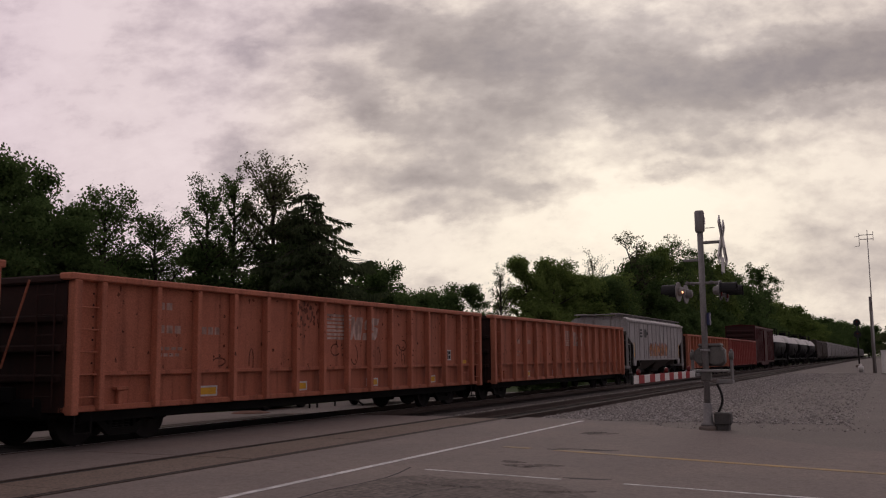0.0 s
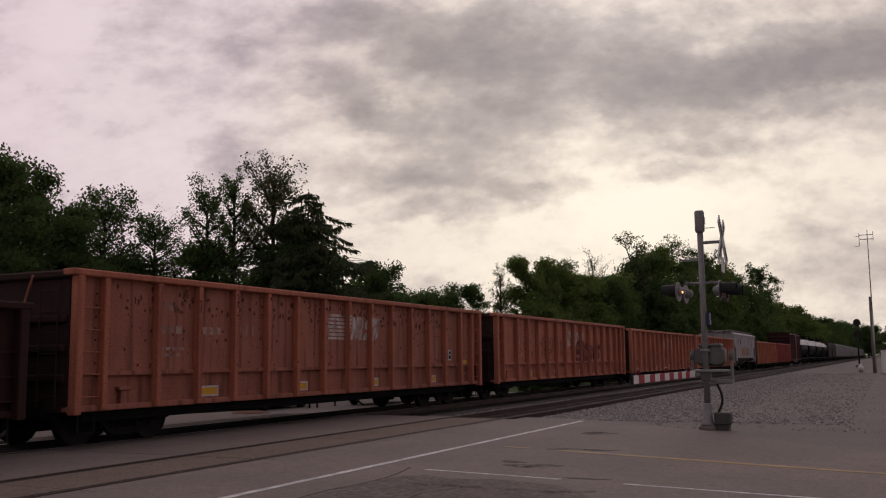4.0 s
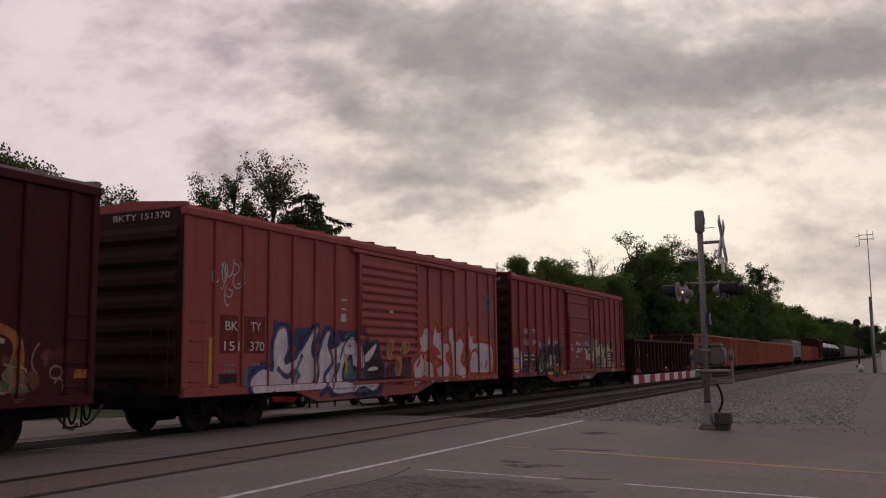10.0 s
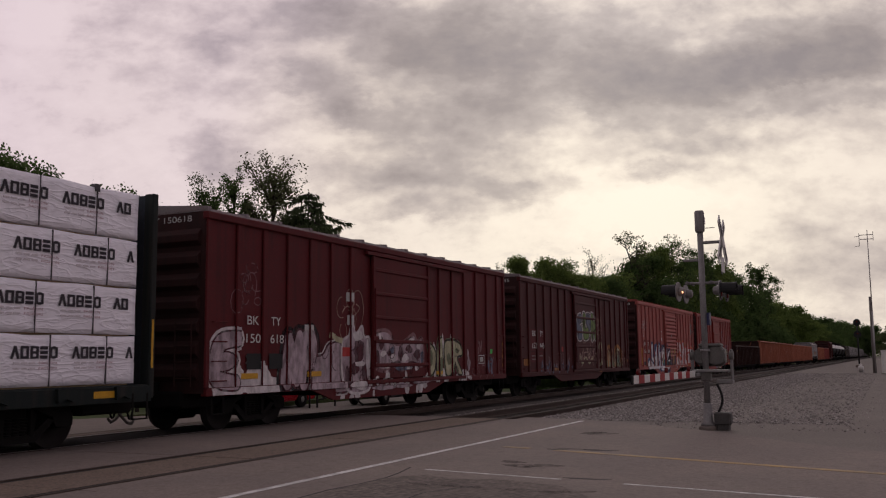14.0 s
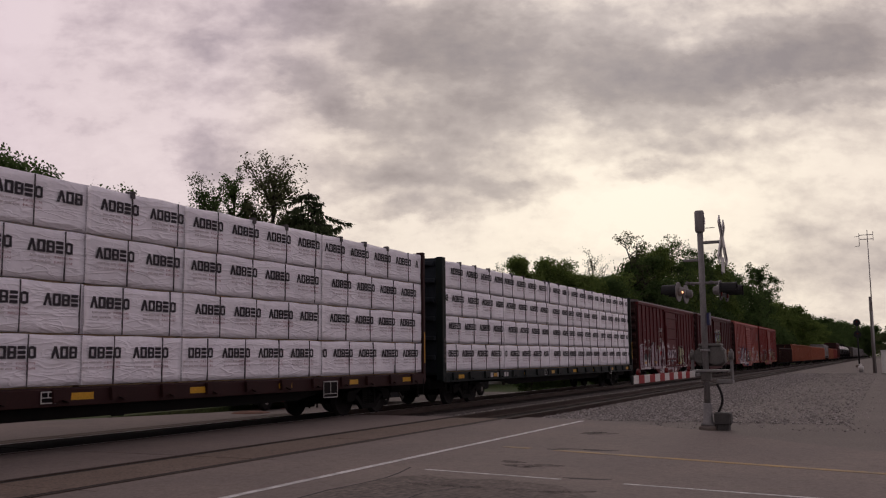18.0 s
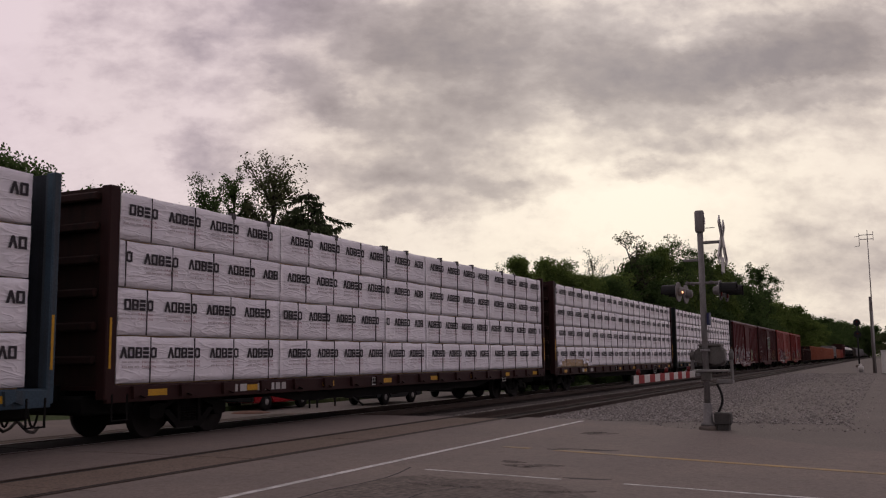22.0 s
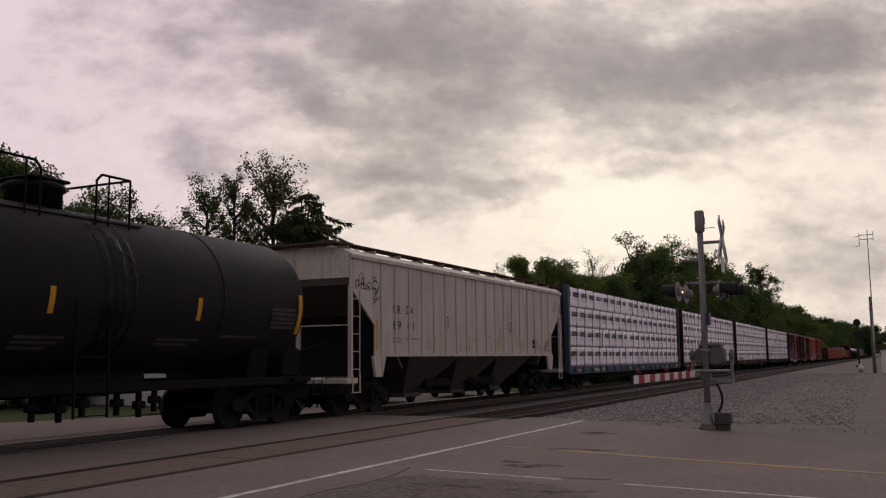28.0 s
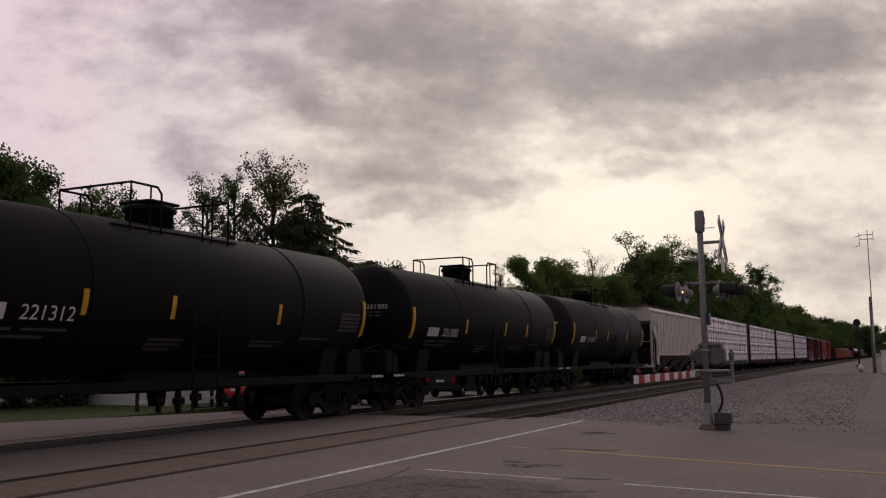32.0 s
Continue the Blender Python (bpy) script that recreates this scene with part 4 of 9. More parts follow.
    if torn:
        for r in range(6):
            for k in range(2):
                part("bare_board", box(BM(), -h + 0.9 + 2.0 * k + 0.03 * (r % 2), -h + 2.88 + 2.0 * k, -1.40, -1.362, deck + 0.04 + r * 0.052, deck + 0.088 + r * 0.052, 0.006), LUMBER, c, "pale sawn board under a torn wrap")
        for x0, x1, z0, z1 in ((0.5, 0.95, 0.05, 0.30), (0.85, 1.25, 0.22, 0.42), (3.9, 4.7, 0.1, 0.36), (4.6, 5.3, 0.0, 0.22)):
            bm = BM()
            n = 7
            prev = None
            for i in range(n + 1):
                u = i / n
                x = -h + x0 + (x1 - x0) * u
                row = [bm.verts.new((x, -1.43 - 0.03 * math.sin(u * 9 + q * 4), deck + 0.05 + z0 + (z1 - z0) * q * (0.7 + 0.3 * math.sin(u * 7)))) for q in (0.0, 0.5, 1.0)]
                if prev:
                    for q in range(2):
                        bm.faces.new((prev[q], row[q], row[q + 1], prev[q + 1]))
                prev = row
            part("torn_flap", bm, WRAP, c, "torn hanging flap of white wrap")
    running_gear(c, L, 2.6, keyed)
    bm = BM()
    for k in range(3):
        tube(bm, (-4.5 + 4.2 * k, -1.0, 0.5), (-4.5 + 4.2 * k, -1.0, 0.82), 0.02, n=6)
        tube(bm, (-4.2 + 4.2 * k, -1.0, 0.5), (-4.2 + 4.2 * k, -1.0, 0.82), 0.02, n=6)
        tube(bm, (-4.5 + 4.2 * k, -1.0, 0.5), (-4.2 + 4.2 * k, -1.0, 0.5), 0.02, n=6)
    part("uncoupling_bracket", bm, UNDER, c)
    return c


BOARD = surface("rusty_walkway", (0.095, 0.06, 0.048), 0.85, second=(0.05, 0.033, 0.028), scale=2, fine=30)


def hopper(near, far, paint, label, top=4.35, keyed=True, sill=1.56, bays=3, ribs=15, name="covered_hopper_car", fancy=True):
    L = far - near
    c = car_thing(name, label, near, far)
    h = L / 2
    W = 1.5
    slope = 2.0
    eave = top - 0.16
    for s in (-1, 1):
        a, b = sorted((s * (W - 0.05), s * W))
        bm = BM()
        prism(bm, [(-h + 0.16, eave), (h - 0.16, eave), (h - 0.16, eave - 0.85), (h - 1.42, sill + 0.8), (h - 1.42, sill), (-h + 1.42, sill), (-h + 1.42, sill + 0.8), (-h + 0.16, eave - 0.85)], "y", a, b)
        part("side_sheet", bm, paint, c)
        a, b = sorted((s * W, s * (W + 0.06)))
        part("top_chord", box(BM(), -h + 0.15, h - 0.15, a, b, eave - 0.12, eave, 0.015), paint, c)
        part("side_sill", box(BM(), -h + 1.4, h - 1.4, *sorted((s * W, s * (W + 0.02))), sill - 0.02, sill + 0.06, 0.006), paint, c)
        first = None
        for k in range(ribs):
            x = -h + 1.75 + (L - 3.5) * k / (ribs - 1)
            if first is None:
                first = part("side_rib", box(BM(), -0.045, 0.045, *sorted((s * W, s * (W + 0.03))), sill + 0.06, eave - 0.12, 0.012), paint, c)
                first.location = (x, 0, 0)
            else:
                share("side_rib", first, c, pose(x, 0, 0))
    bm = BM()
    prism(bm, [(-W - 0.03, eave), (W + 0.03, eave), (W - 0.2, top - 0.02), (0.6, top + 0.06), (-0.6, top + 0.06), (-W + 0.2, top - 0.02)], "x", -h + 0.15, h - 0.15)
    part("roof", bm, paint, c)
    for e in (-1, 1):
        bm = BM()
        prism(bm, [(e * (h - 0.16), eave), (e * (h - 0.16), eave - 0.8), (e * (h - 1.9), sill + 0.7), (e * (h - 3.0), sill - 0.35), (e * (h - 3.1), sill - 0.35), (e * (h - 2.0), sill + 0.8), (e * (h - 0.3), eave - 0.75), (e * (h - 0.3), eave)], "y", -W + 0.04, W - 0.04)
        # The slope takes the dark outlet colour to show it in shade.
        part("end_slope", bm, HOPPER_LOW, c)
        part("end_panel", box(BM(), *sorted((e * (h - 0.13), e * (h - 0.16))), -W + 0.02, W - 0.02, eave - 0.62, eave, 0.004), paint, c)
        part("end_grab", tube(BM(), (e * (h - 0.17), -W + 0.08, 2.35), (e * (h - 0.17), W - 0.08, 2.35), 0.016, n=6), paint, c)
        # An added black plate supplies the darkness of the open end.
        part("end_shadow_plate", box(BM(), *sorted((e * (h - 1.35), e * (h - 1.30))), -W + 0.1, W - 0.1, 1.0, eave - 0.9, 0.01), UNDER, c, "black plate added for the shade under the end slope")
        for y in (-W + 0.05, W - 0.05, 0.15):
            part("end_post", box(BM(), *sorted((e * (h - 0.30), e * (h - 0.18))), y - 0.05, y + 0.05, 0.95, eave - 0.7, 0.012), paint, c)
        part("end_sill", box(BM(), *sorted((e * (h - 0.55), e * h)), -W, W, 0.86, 1.0, 0.015), paint, c)
        part("shear_plate", box(BM(), *sorted((e * (h - 2.0), e * h)), -0.9, 0.9, 0.98, 1.03, 0.005), HOPPER_LOW, c)
        bm = BM()
        prism(bm, [(e * (h - 1.3), sill), (e * (h - 2.0), sill), (e * (h - 1.8), 1.0), (e * (h - 1.45), 1.0)], "y", -W - 0.02, -W + 0.06)
        part("jacking_bracket", bm, paint, c)
        ld = part("side_ladder", ladder_mesh(2.25, 0.42, 5), paint, c)
        ld.matrix_basis = pose(e * (h - 0.38), -W - 0.02, 1.0)
        part("end_crosswalk", box(BM(), *sorted((e * (h - 0.25), e * (h + 0.22))), -1.25, 1.25, top + 0.10, top + 0.14, 0.006), BOARD if fancy else paint, c, "grating crosswalk over the end")
        stirrup(c, paint, e * (h - 0.42), -W - 0.02, 1.0)
        bm = BM()
        plate(bm, e * (h - 1.52) - 0.05, e * (h - 1.52) + 0.05, sill + 0.16, sill + 0.95, -W - 0.002)
        part("reflector", bm, YELLOW, c, "yellow reflective stripe")
    for k in range(bays):
        x = -h + 3.6 + (L - 7.2) * (k + 0.5) / bays
        w = (L - 6.4) / bays * 0.49
        bm = BM()
        lo = [bm.verts.new((x + a * 0.45, b * 0.5, 0.42)) for a, b in ((-1, -1), (1, -1), (1, 1), (-1, 1))]
        hi = [bm.verts.new((x + a * w, b * (W - 0.06), sill)) for a, b in ((-1, -1), (1, -1), (1, 1), (-1, 1))]
        for i in range(4):
            bm.faces.new((lo[i], lo[(i + 1) % 4], hi[(i + 1) % 4], hi[i]))
        bm.faces.new(lo[::-1])
        bm.faces.new(hi)
        part("hopper_bay", bm, HOPPER_LOW, c)
        part("outlet_gate", box(BM(), x - 0.5, x + 0.5, -0.6, 0.6, 0.32, 0.44, 0.015), HOPPER_LOW, c)
    for y in (-0.95, 0.95):
        part("running_board", box(BM(), -h - 0.2, h + 0.2, y - 0.22, y + 0.22, top + 0.145, top + 0.175, 0.004), BOARD if fancy else paint, c)
        bm = BM()
        for k in range(12):
            x = -h + 0.6 + (L - 1.2) * k / 11
            box(bm, x - 0.02, x + 0.02, y - 0.2, y + 0.2, top - 0.12, top + 0.12, 0)
        part("board_brackets", bm, paint, c)
    for k in range(8):
        x = -h + 2 + (L - 4) * k / 7
        part("hatch", lathe(BM(), [(top + 0.04, 0.4), (top + 0.13, 0.38), (top + 0.15, 0.05)], (x, 0, 0), "z", 12), paint, c)
    running_gear(c, L, 1.75, keyed, 0.78, 0.25)
    return c


def tank(near, far, label, keyed=True, top_sheen=None, name="tank_car", marks=None, number="", coat=None, text_x=1.75):
    """near and far are the ends of the shell."""
    coat = coat or BLACK
    L = far - near
    c = car_thing(name, label, near, far)
    h = L / 2
    R, zc = 1.515, 2.75
    prof = []
    for k in range(8):
        a = math.pi / 2 * k / 7
        prof.append((-h + 0.72 - 0.72 * math.cos(a), max(0.02, R * math.sin(a))))
    prof += [(0.0, R + 0.03)] + [(-s, r) for s, r in prof[::-1]]
    part("shell", lathe(BM(), prof, (0, 0, zc), "x", 64), coat, c, smooth=True)
    if top_sheen:
        # White over the top half stands in for the sky's reflection.
        bm = lathe(BM(), [(a, r + 0.012) for a, r in prof], (0, 0, zc), "x", 48)
        bmesh.ops.delete(bm, geom=[v for v in bm.verts if v.co.z < zc + 0.35], context="VERTS")
        part("upper_shell", bm, top_sheen, c, "white upper half in place of reflected sky")
    for x in (-h * 0.42, h * 0.02, h * 0.5):
        part("weld_band", lathe(BM(), [(x - 0.02, R + 0.01), (x - 0.012, R + 0.031), (x + 0.012, R + 0.031), (x + 0.02, R + 0.01)], (0, 0, zc), "x", 48), coat, c)
    for e in (-1, 1):
        bm = BM()
        prism(bm, [(-1.1, 0.95), (1.1, 0.95), (1.25, 1.75), (0.8, 1.42), (0, 1.30), (-0.8, 1.42), (-1.25, 1.75)], "x", e * (h - 1.9) - 0.35, e * (h - 1.9) + 0.35)
        part("saddle", bm, BLACK, c)
        part("end_gear", box(BM(), *sorted((e * (h - 0.75), e * (h + 0.05))), -1.0, 1.0, 1.06, 1.75, 0.06), BLACK, c)
        part("end_platform", box(BM(), *sorted((e * (h - 0.9), e * (h + 0.42))), -1.45, 1.45, 0.98, 1.06, 0.01), BLACK, c)
        for y in (-1.42, 1.42):
            bm = BM()
            tube(bm, (e * (h + 0.4), y, 1.05), (e * (h + 0.4), y, 1.9), 0.018, n=6)
            tube(bm, (e * (h - 0.6), y, 1.05), (e * (h - 0.6), y, 1.7), 0.018, n=6)
            tube(bm, (e * (h + 0.4), y, 1.9), (e * (h - 0.6), y, 1.7), 0.018, n=6)
            part("end_rail", bm, BLACK, c)
        stirrup(c, BLACK, e * (h + 0.1), -1.45, 1.02)
        bm = BM()
        plate(bm, e * (h + 0.1) - 0.3, e * (h + 0.1) + 0.3, 0.99, 1.05, -1.455)
        part("reflector", bm, STENCIL, c, "pale reflective strip")
    # the dome, the low hooped rails beside it and the walkway under them
    part("manway", lathe(BM(), [(zc + R - 0.08, 0.50), (zc + R + 0.28, 0.50), (zc + R + 0.31, 0.56), (zc + R + 0.38, 0.56), (zc + R + 0.44, 0.48), (zc + R + 0.46, 0.05)], (-0.05, 0, 0), "z", 20), BLACK, c)
    part("manway_lid", box(BM(), -0.5, 0.4, -0.45, 0.45, zc + R + 0.46, zc + R + 0.52, 0.03), BLACK, c)
    for y in (-0.82, 0.82):
        part("walkway", box(BM(), -1.9, 1.8, y * 0.86 - 0.15, y * 0.86 + 0.15, zc + 1.31, zc + 1.35, 0.006), TANK_EDGE, c, "dull grey walkway plate")
    for e in (-1, 1):
        top = zc + R + 0.64
        for y in (-0.95, 0.95):
            bm = BM()
            xa, xb = e * 0.62 - 0.1, e * 1.45 - 0.1
            tube(bm, (xb, y, zc + 1.2), (xb, y, top), 0.024, n=6)
            tube(bm, (xb, y, top), (xa + e * 0.12, y, top), 0.024, n=6)
            tube(bm, (xa + e * 0.12, y, top), (xa, y, top - 0.12), 0.024, n=6)
            tube(bm, (xa, y, top - 0.12), (xa, y, zc + 1.2), 0.024, n=6)
            tube(bm, (xa + e * 0.3, y, top), (xa + e * 0.3, y, zc + 1.2), 0.02, n=6)
            part("guard_rail", bm, BLACK, c)
        part("cross_rail", tube(BM(), (xb, -0.95, top), (xb, 0.95, top), 0.024, n=6), BLACK, c)
    for x in (-0.42, 0.32):
        part("ladder_stile", box(BM(), x - 0.02, x + 0.02, -1.60, -1.565, 0.52, 2.5, 0.004), BLACK, c)
    for k in range(6):
        part("rung", tube(BM(), (-0.42, -1.58, 0.56 + 0.33 * k), (0.32, -1.58, 0.56 + 0.33 * k), 0.012, n=6), BLACK, c)
    # underframe edge, valves and hangers below the belly
    for s in (-1, 1):
        part("side_sill", box(BM(), -h + 0.2, h - 0.2, s * 1.32 - 0.05, s * 1.32 + 0.05, 0.92, 1.10, 0.015), BLACK, c)
    part("belly_skid", box(BM(), -1.4, 2.2, -0.7, 0.7, 0.86, 1.30, 0.08), BLACK, c)
    for x, z in ((-0.9, 0.50), (-0.35, 0.46), (0.15, 0.52), (0.95, 0.50), (1.5, 0.44), (1.9, 0.52)):
        part("hanger", box(box(BM(), x - 0.04, x + 0.04, -1.22, -1.12, z, 0.98, 0.01), x - 0.12, x + 0.12, -1.25, -1.1, z + 0.16, z + 0.30, 0.02), BLACK, c)
    lathe_bm = BM()
    lathe(lathe_bm, [(0.55, 0.16), (0.75, 0.2), (1.24, 0.22)], (0.3, 0, 0), "z", 12)
    part("bottom_valve", lathe_bm, BLACK, c)

    def on_shell(x0, x1, z0, z1, nm, mt, lb="", n=6):
        bm = BM()
        for k in range(n):
            za, zb = z0 + (z1 - z0) * k / n, z0 + (z1 - z0) * (k + 1) / n
            ya, yb = [-math.sqrt(max(0.01, (R + 0.034) ** 2 - (z - zc) ** 2)) for z in (za, zb)]
            v = [bm.verts.new(p) for p in ((x0, ya, za), (x1, ya, za), (x1, yb, zb), (x0, yb, zb),
                                           (x0, ya + 0.05, za), (x1, ya + 0.05, za), (x1, yb + 0.05, zb), (x0, yb + 0.05, zb))]
            for f in ((0, 1, 2, 3), (4, 7, 6, 5), (0, 4, 5, 1), (3, 2, 6, 7), (0, 3, 7, 4), (1, 5, 6, 2)):
                bm.faces.new([v[i] for i in f])
        bmesh.ops.remove_doubles(bm, verts=bm.verts[:], dist=0.0005)
        return part(nm, bm, mt, c, lb)
    if coat is DULL_TANK:
        for x, w in ((0.30, 0.10), (0.62, 0.16), (0.95, 0.07)):
            bm = lathe(BM(), [(x - w, R + 0.030), (x - w * 0.8, R + 0.034), (x + w * 0.8, R + 0.034), (x + w, R + 0.030)], (0, 0, zc), "x", 48)
            tagged(part("oil_stain", bm, OIL, c, "black oily run from the dome"), kind="stuff")
    if marks:
        for x, big in marks:
            on_shell(x - 0.055, x + 0.055, 2.27 if not big else 2.07, 2.72 if not big else 2.97, "reflector", YELLOW, "yellow reflective stripe")
        q = -h + text_x
        for k in range(4):
            on_shell(q + k * 0.19, q + k * 0.19 + 0.125, 2.15, 2.41, "stencil", WHITE_P, n=2)
        if number:
            put_text(c, number, q + 0.98, 2.16, 0.25, WHITE_P, (R + 0.036, zc), 1.1, "tank")
            put_text(c, number, -0.35, 2.92, 0.13, STENCIL, (-h, zc, R), 0.62, "head")
            for k in range(4):
                put_text(c, "I", 0.28 - 0.14 * k, 2.92, 0.13, STENCIL, (-h, zc, R), 0.085, "head", "stencil")
            for r in range(2):
                for k in range(5):
                    put_text(c, "I", 0.28 - 0.22 * k, 2.80 - 0.1 * r, 0.05, TANK_DIM, (-h, zc, R), 0.16, "head", "small_print")
        else:
            for k in range(6):
                on_shell(q + 0.98 + k * 0.2, q + 0.98 + k * 0.2 + 0.13, 2.15, 2.41, "stencil", WHITE_P, n=2)
        for x0, x1, z in ((-h + 1.75, -h + 2.5, 1.98), (-h + 2.7, -h + 3.6, 1.98), (-h + 1.75, -h + 3.2, 1.86), (-h + 5.6, -h + 6.6, 1.86), (-h + 5.6, -h + 6.5, 1.77), (-h + 5.6, -h + 6.3, 1.68),
                          (h - 3.4, h - 2.2, 1.95), (h - 5.2, h - 4.0, 1.86), (h - 5.2, h - 4.3, 1.77)):
            on_shell(x0, x1, z, z + 0.05, "small_print", TANK_DIM, n=1)
        for r in range(5):
            on_shell(h - 1.85, h - 0.95, 2.17 + 0.1 * r, 2.24 + 0.1 * r, "data_panel", TANK_DIM, n=1)
    running_gear(c, L + 0.9, 1.9, keyed, through_sill=False)
    return c


# ---- the cloud layer ----
CLOUD_Z = 130.0
CLOUD_DRIFT = (-0.84, 0.60)      # metres a second


def cloud_layer():
    """A thin sheet of cloud under the bright sky, which lets more or less of it through."""
    m = bpy.data.materials.new("cloud_layer")
    m.use_nodes = True
    nt = m.node_tree
    nt.nodes.clear()
    N, Lk = nt.nodes.new, nt.links.new

    def math_node(op, a, b=None, c=None):
        n = N("ShaderNodeMath")
        n.operation = op
        for i, v in enumerate((a, b, c)):
            if v is None:
                continue
            if isinstance(v, (int, float)):
                n.inputs[i].default_value = v
            else:
                Lk(v, n.inputs[i])
        return n.outputs[0]
    tc = N("ShaderNodeTexCoord")
    rot = N("ShaderNodeVectorRotate")
    rot.rotation_type = "Z_AXIS"
    rot.inputs["Center"].default_value = (EYE[0], EYE[1], 0)
    rot.inputs["Angle"].default_value = radians(90 - YAW)
    Lk(tc.outputs["Object"], rot.inputs["Vector"])
    sep = N("ShaderNodeSeparateXYZ")
    Lk(rot.outputs[0], sep.inputs[0])
    X = math_node("SUBTRACT", sep.outputs[0], EYE[0])
    Y = math_node("MAXIMUM", math_node("ABSOLUTE", math_node("SUBTRACT", sep.outputs[1], EYE[1])), 60.0)
    A = math_node("DIVIDE", X, Y)
    B = math_node("DIVIDE", CLOUD_Z - EYE[2], Y)
    base = N("ShaderNodeCombineXYZ")
    Lk(A, base.inputs[0])
    Lk(B, base.inputs[1])
    # puffs and wisps
    def noise_at(scale, detail, rough, sx=1.0, sy=1.8, dist=0.0):
        v = N("ShaderNodeVectorMath")
        v.operation = "MULTIPLY"
        v.inputs[1].default_value = (sx, sy, 1)
        Lk(base.outputs[0], v.inputs[0])
        n = N("ShaderNodeTexNoise")
        n.inputs["Scale"].default_value, n.inputs["Detail"].default_value = scale, detail
        n.inputs["Roughness"].default_value, n.inputs["Distortion"].default_value = rough, dist
        Lk(v.outputs[0], n.inputs["Vector"])
        return n
    warp = noise_at(8.0, 6, 0.6)
    w2 = N("ShaderNodeVectorMath")
    w2.operation = "MULTIPLY_ADD"
    w2.inputs[1].default_value = (0.13, 0.085, 0)
    Lk(warp.outputs["Color"], w2.inputs[0])
    off = N("ShaderNodeVectorMath")
    off.operation = "SUBTRACT"
    off.inputs[1].default_value = (0.065, 0.0425, 0)
    Lk(base.outputs[0], w2.inputs[2])
    Lk(w2.outputs[0], off.inputs[0])
    total = None
    # thicker overhead and away from the bright side
    up = N("ShaderNodeMapRange")
    up.interpolation_type = "SMOOTHSTEP"
    for i, v in enumerate((0.12, 0.33, 0.12, 0.52)):
        up.inputs[i + 1].default_value = v
    Lk(B, up.inputs[0])
    side = N("ShaderNodeMapRange")
    side.interpolation_type = "SMOOTHSTEP"
    for i, v in enumerate((-0.42, 0.02, 0.28, 1.0)):
        side.inputs[i + 1].default_value = v
    Lk(A, side.inputs[0])
    total = math_node("MULTIPLY", up.outputs[0], side.outputs[0])
    # masses of cloud: place across, height, half width, half height, lean, thickness
    for a, b, ra, rb, lean, dens in CLOUD_MASSES:
        mp = N("ShaderNodeMapping")
        mp.vector_type = "TEXTURE"
        mp.inputs["Location"].default_value = (a, b, 0)
        mp.inputs["Rotation"].default_value = (0, 0, radians(lean))
        mp.inputs["Scale"].default_value = (ra, rb, 1)
        Lk(off.outputs[0], mp.inputs["Vector"])
        ln = N("ShaderNodeVectorMath")
        ln.operation = "LENGTH"
        Lk(mp.outputs[0], ln.inputs[0])
        g = N("ShaderNodeMapRange")
        g.interpolation_type = "SMOOTHERSTEP"
        g.inputs[1].default_value, g.inputs[2].default_value = 1.75, 0.0
        g.inputs[3].default_value, g.inputs[4].default_value = 0.0, dens
        Lk(ln.outputs["Value"], g.inputs[0])
        total = g.outputs[0] if total is None else math_node("ADD", total, g.outputs[0])
    big = noise_at(5.0, 6, 0.52, 1.0, 1.9, 0.15)
    small = noise_at(12.0, 7, 0.52, 1.0, 1.7, 0.25)
    wisp = noise_at(30.0, 6, 0.55, 1.0, 1.6, 0.2)
    d = math_node("ADD", total, math_node("MULTIPLY", math_node("SUBTRACT", big.outputs["Fac"], 0.5), 0.70))
    d = math_node("ADD", d, math_node("MULTIPLY", math_node("SUBTRACT", small.outputs["Fac"], 0.5), 0.85))
    d = math_node("ADD", d, math_node("MULTIPLY", math_node("SUBTRACT", wisp.outputs["Fac"], 0.5), 0.62))
    # long streaks that rise to one side, and a fine curdled grain
    lean = N("ShaderNodeMapping")
    lean.inputs["Rotation"].default_value = (0, 0, radians(-14))
    lean.inputs["Scale"].default_value = (6.0, 17.0, 1)
    Lk(off.outputs[0], lean.inputs["Vector"])
    band = N("ShaderNodeTexNoise")
    band.inputs["Scale"].default_value, band.inputs["Detail"].default_value, band.inputs["Roughness"].default_value = 1.0, 6, 0.55
    Lk(lean.outputs[0], band.inputs["Vector"])
    d = math_node("ADD", d, math_node("MULTIPLY", math_node("SUBTRACT", band.outputs["Fac"], 0.5), 0.55))
    curd = noise_at(75.0, 4, 0.5, 1.0, 1.5, 0.0)
    d = math_node("ADD", d, math_node("MULTIPLY", math_node("SUBTRACT", curd.outputs["Fac"], 0.5), 0.22))
    d = math_node("MULTIPLY", math_node("ADD", d, 0.12), 0.62)
    ramp = N("ShaderNodeValToRGB")
    r = ramp.color_ramp
    r.elements[0].position, r.elements[0].color = 0.0, (1.0, 1.0, 1.0, 1)
    r.elements[1].position, r.elements[1].color = 1.0, (0.31, 0.305, 0.355, 1)
    for p, c in ((0.151, (0.945, 0.94, 0.945, 1)), (0.34, (0.735, 0.722, 0.748, 1)), (0.53, (0.53, 0.519, 0.562, 1)), (0.756, (0.395, 0.385, 0.425, 1))):
        r.elements.new(p).color = c
    Lk(d, ramp.inputs[0])
    tr = N("ShaderNodeBsdfTransparent")
    Lk(ramp.outputs[0], tr.inputs["Color"])
    out = N("ShaderNodeOutputMaterial")
    Lk(tr.outputs[0], out.inputs["Surface"])
    bm = BM()
    n = 32
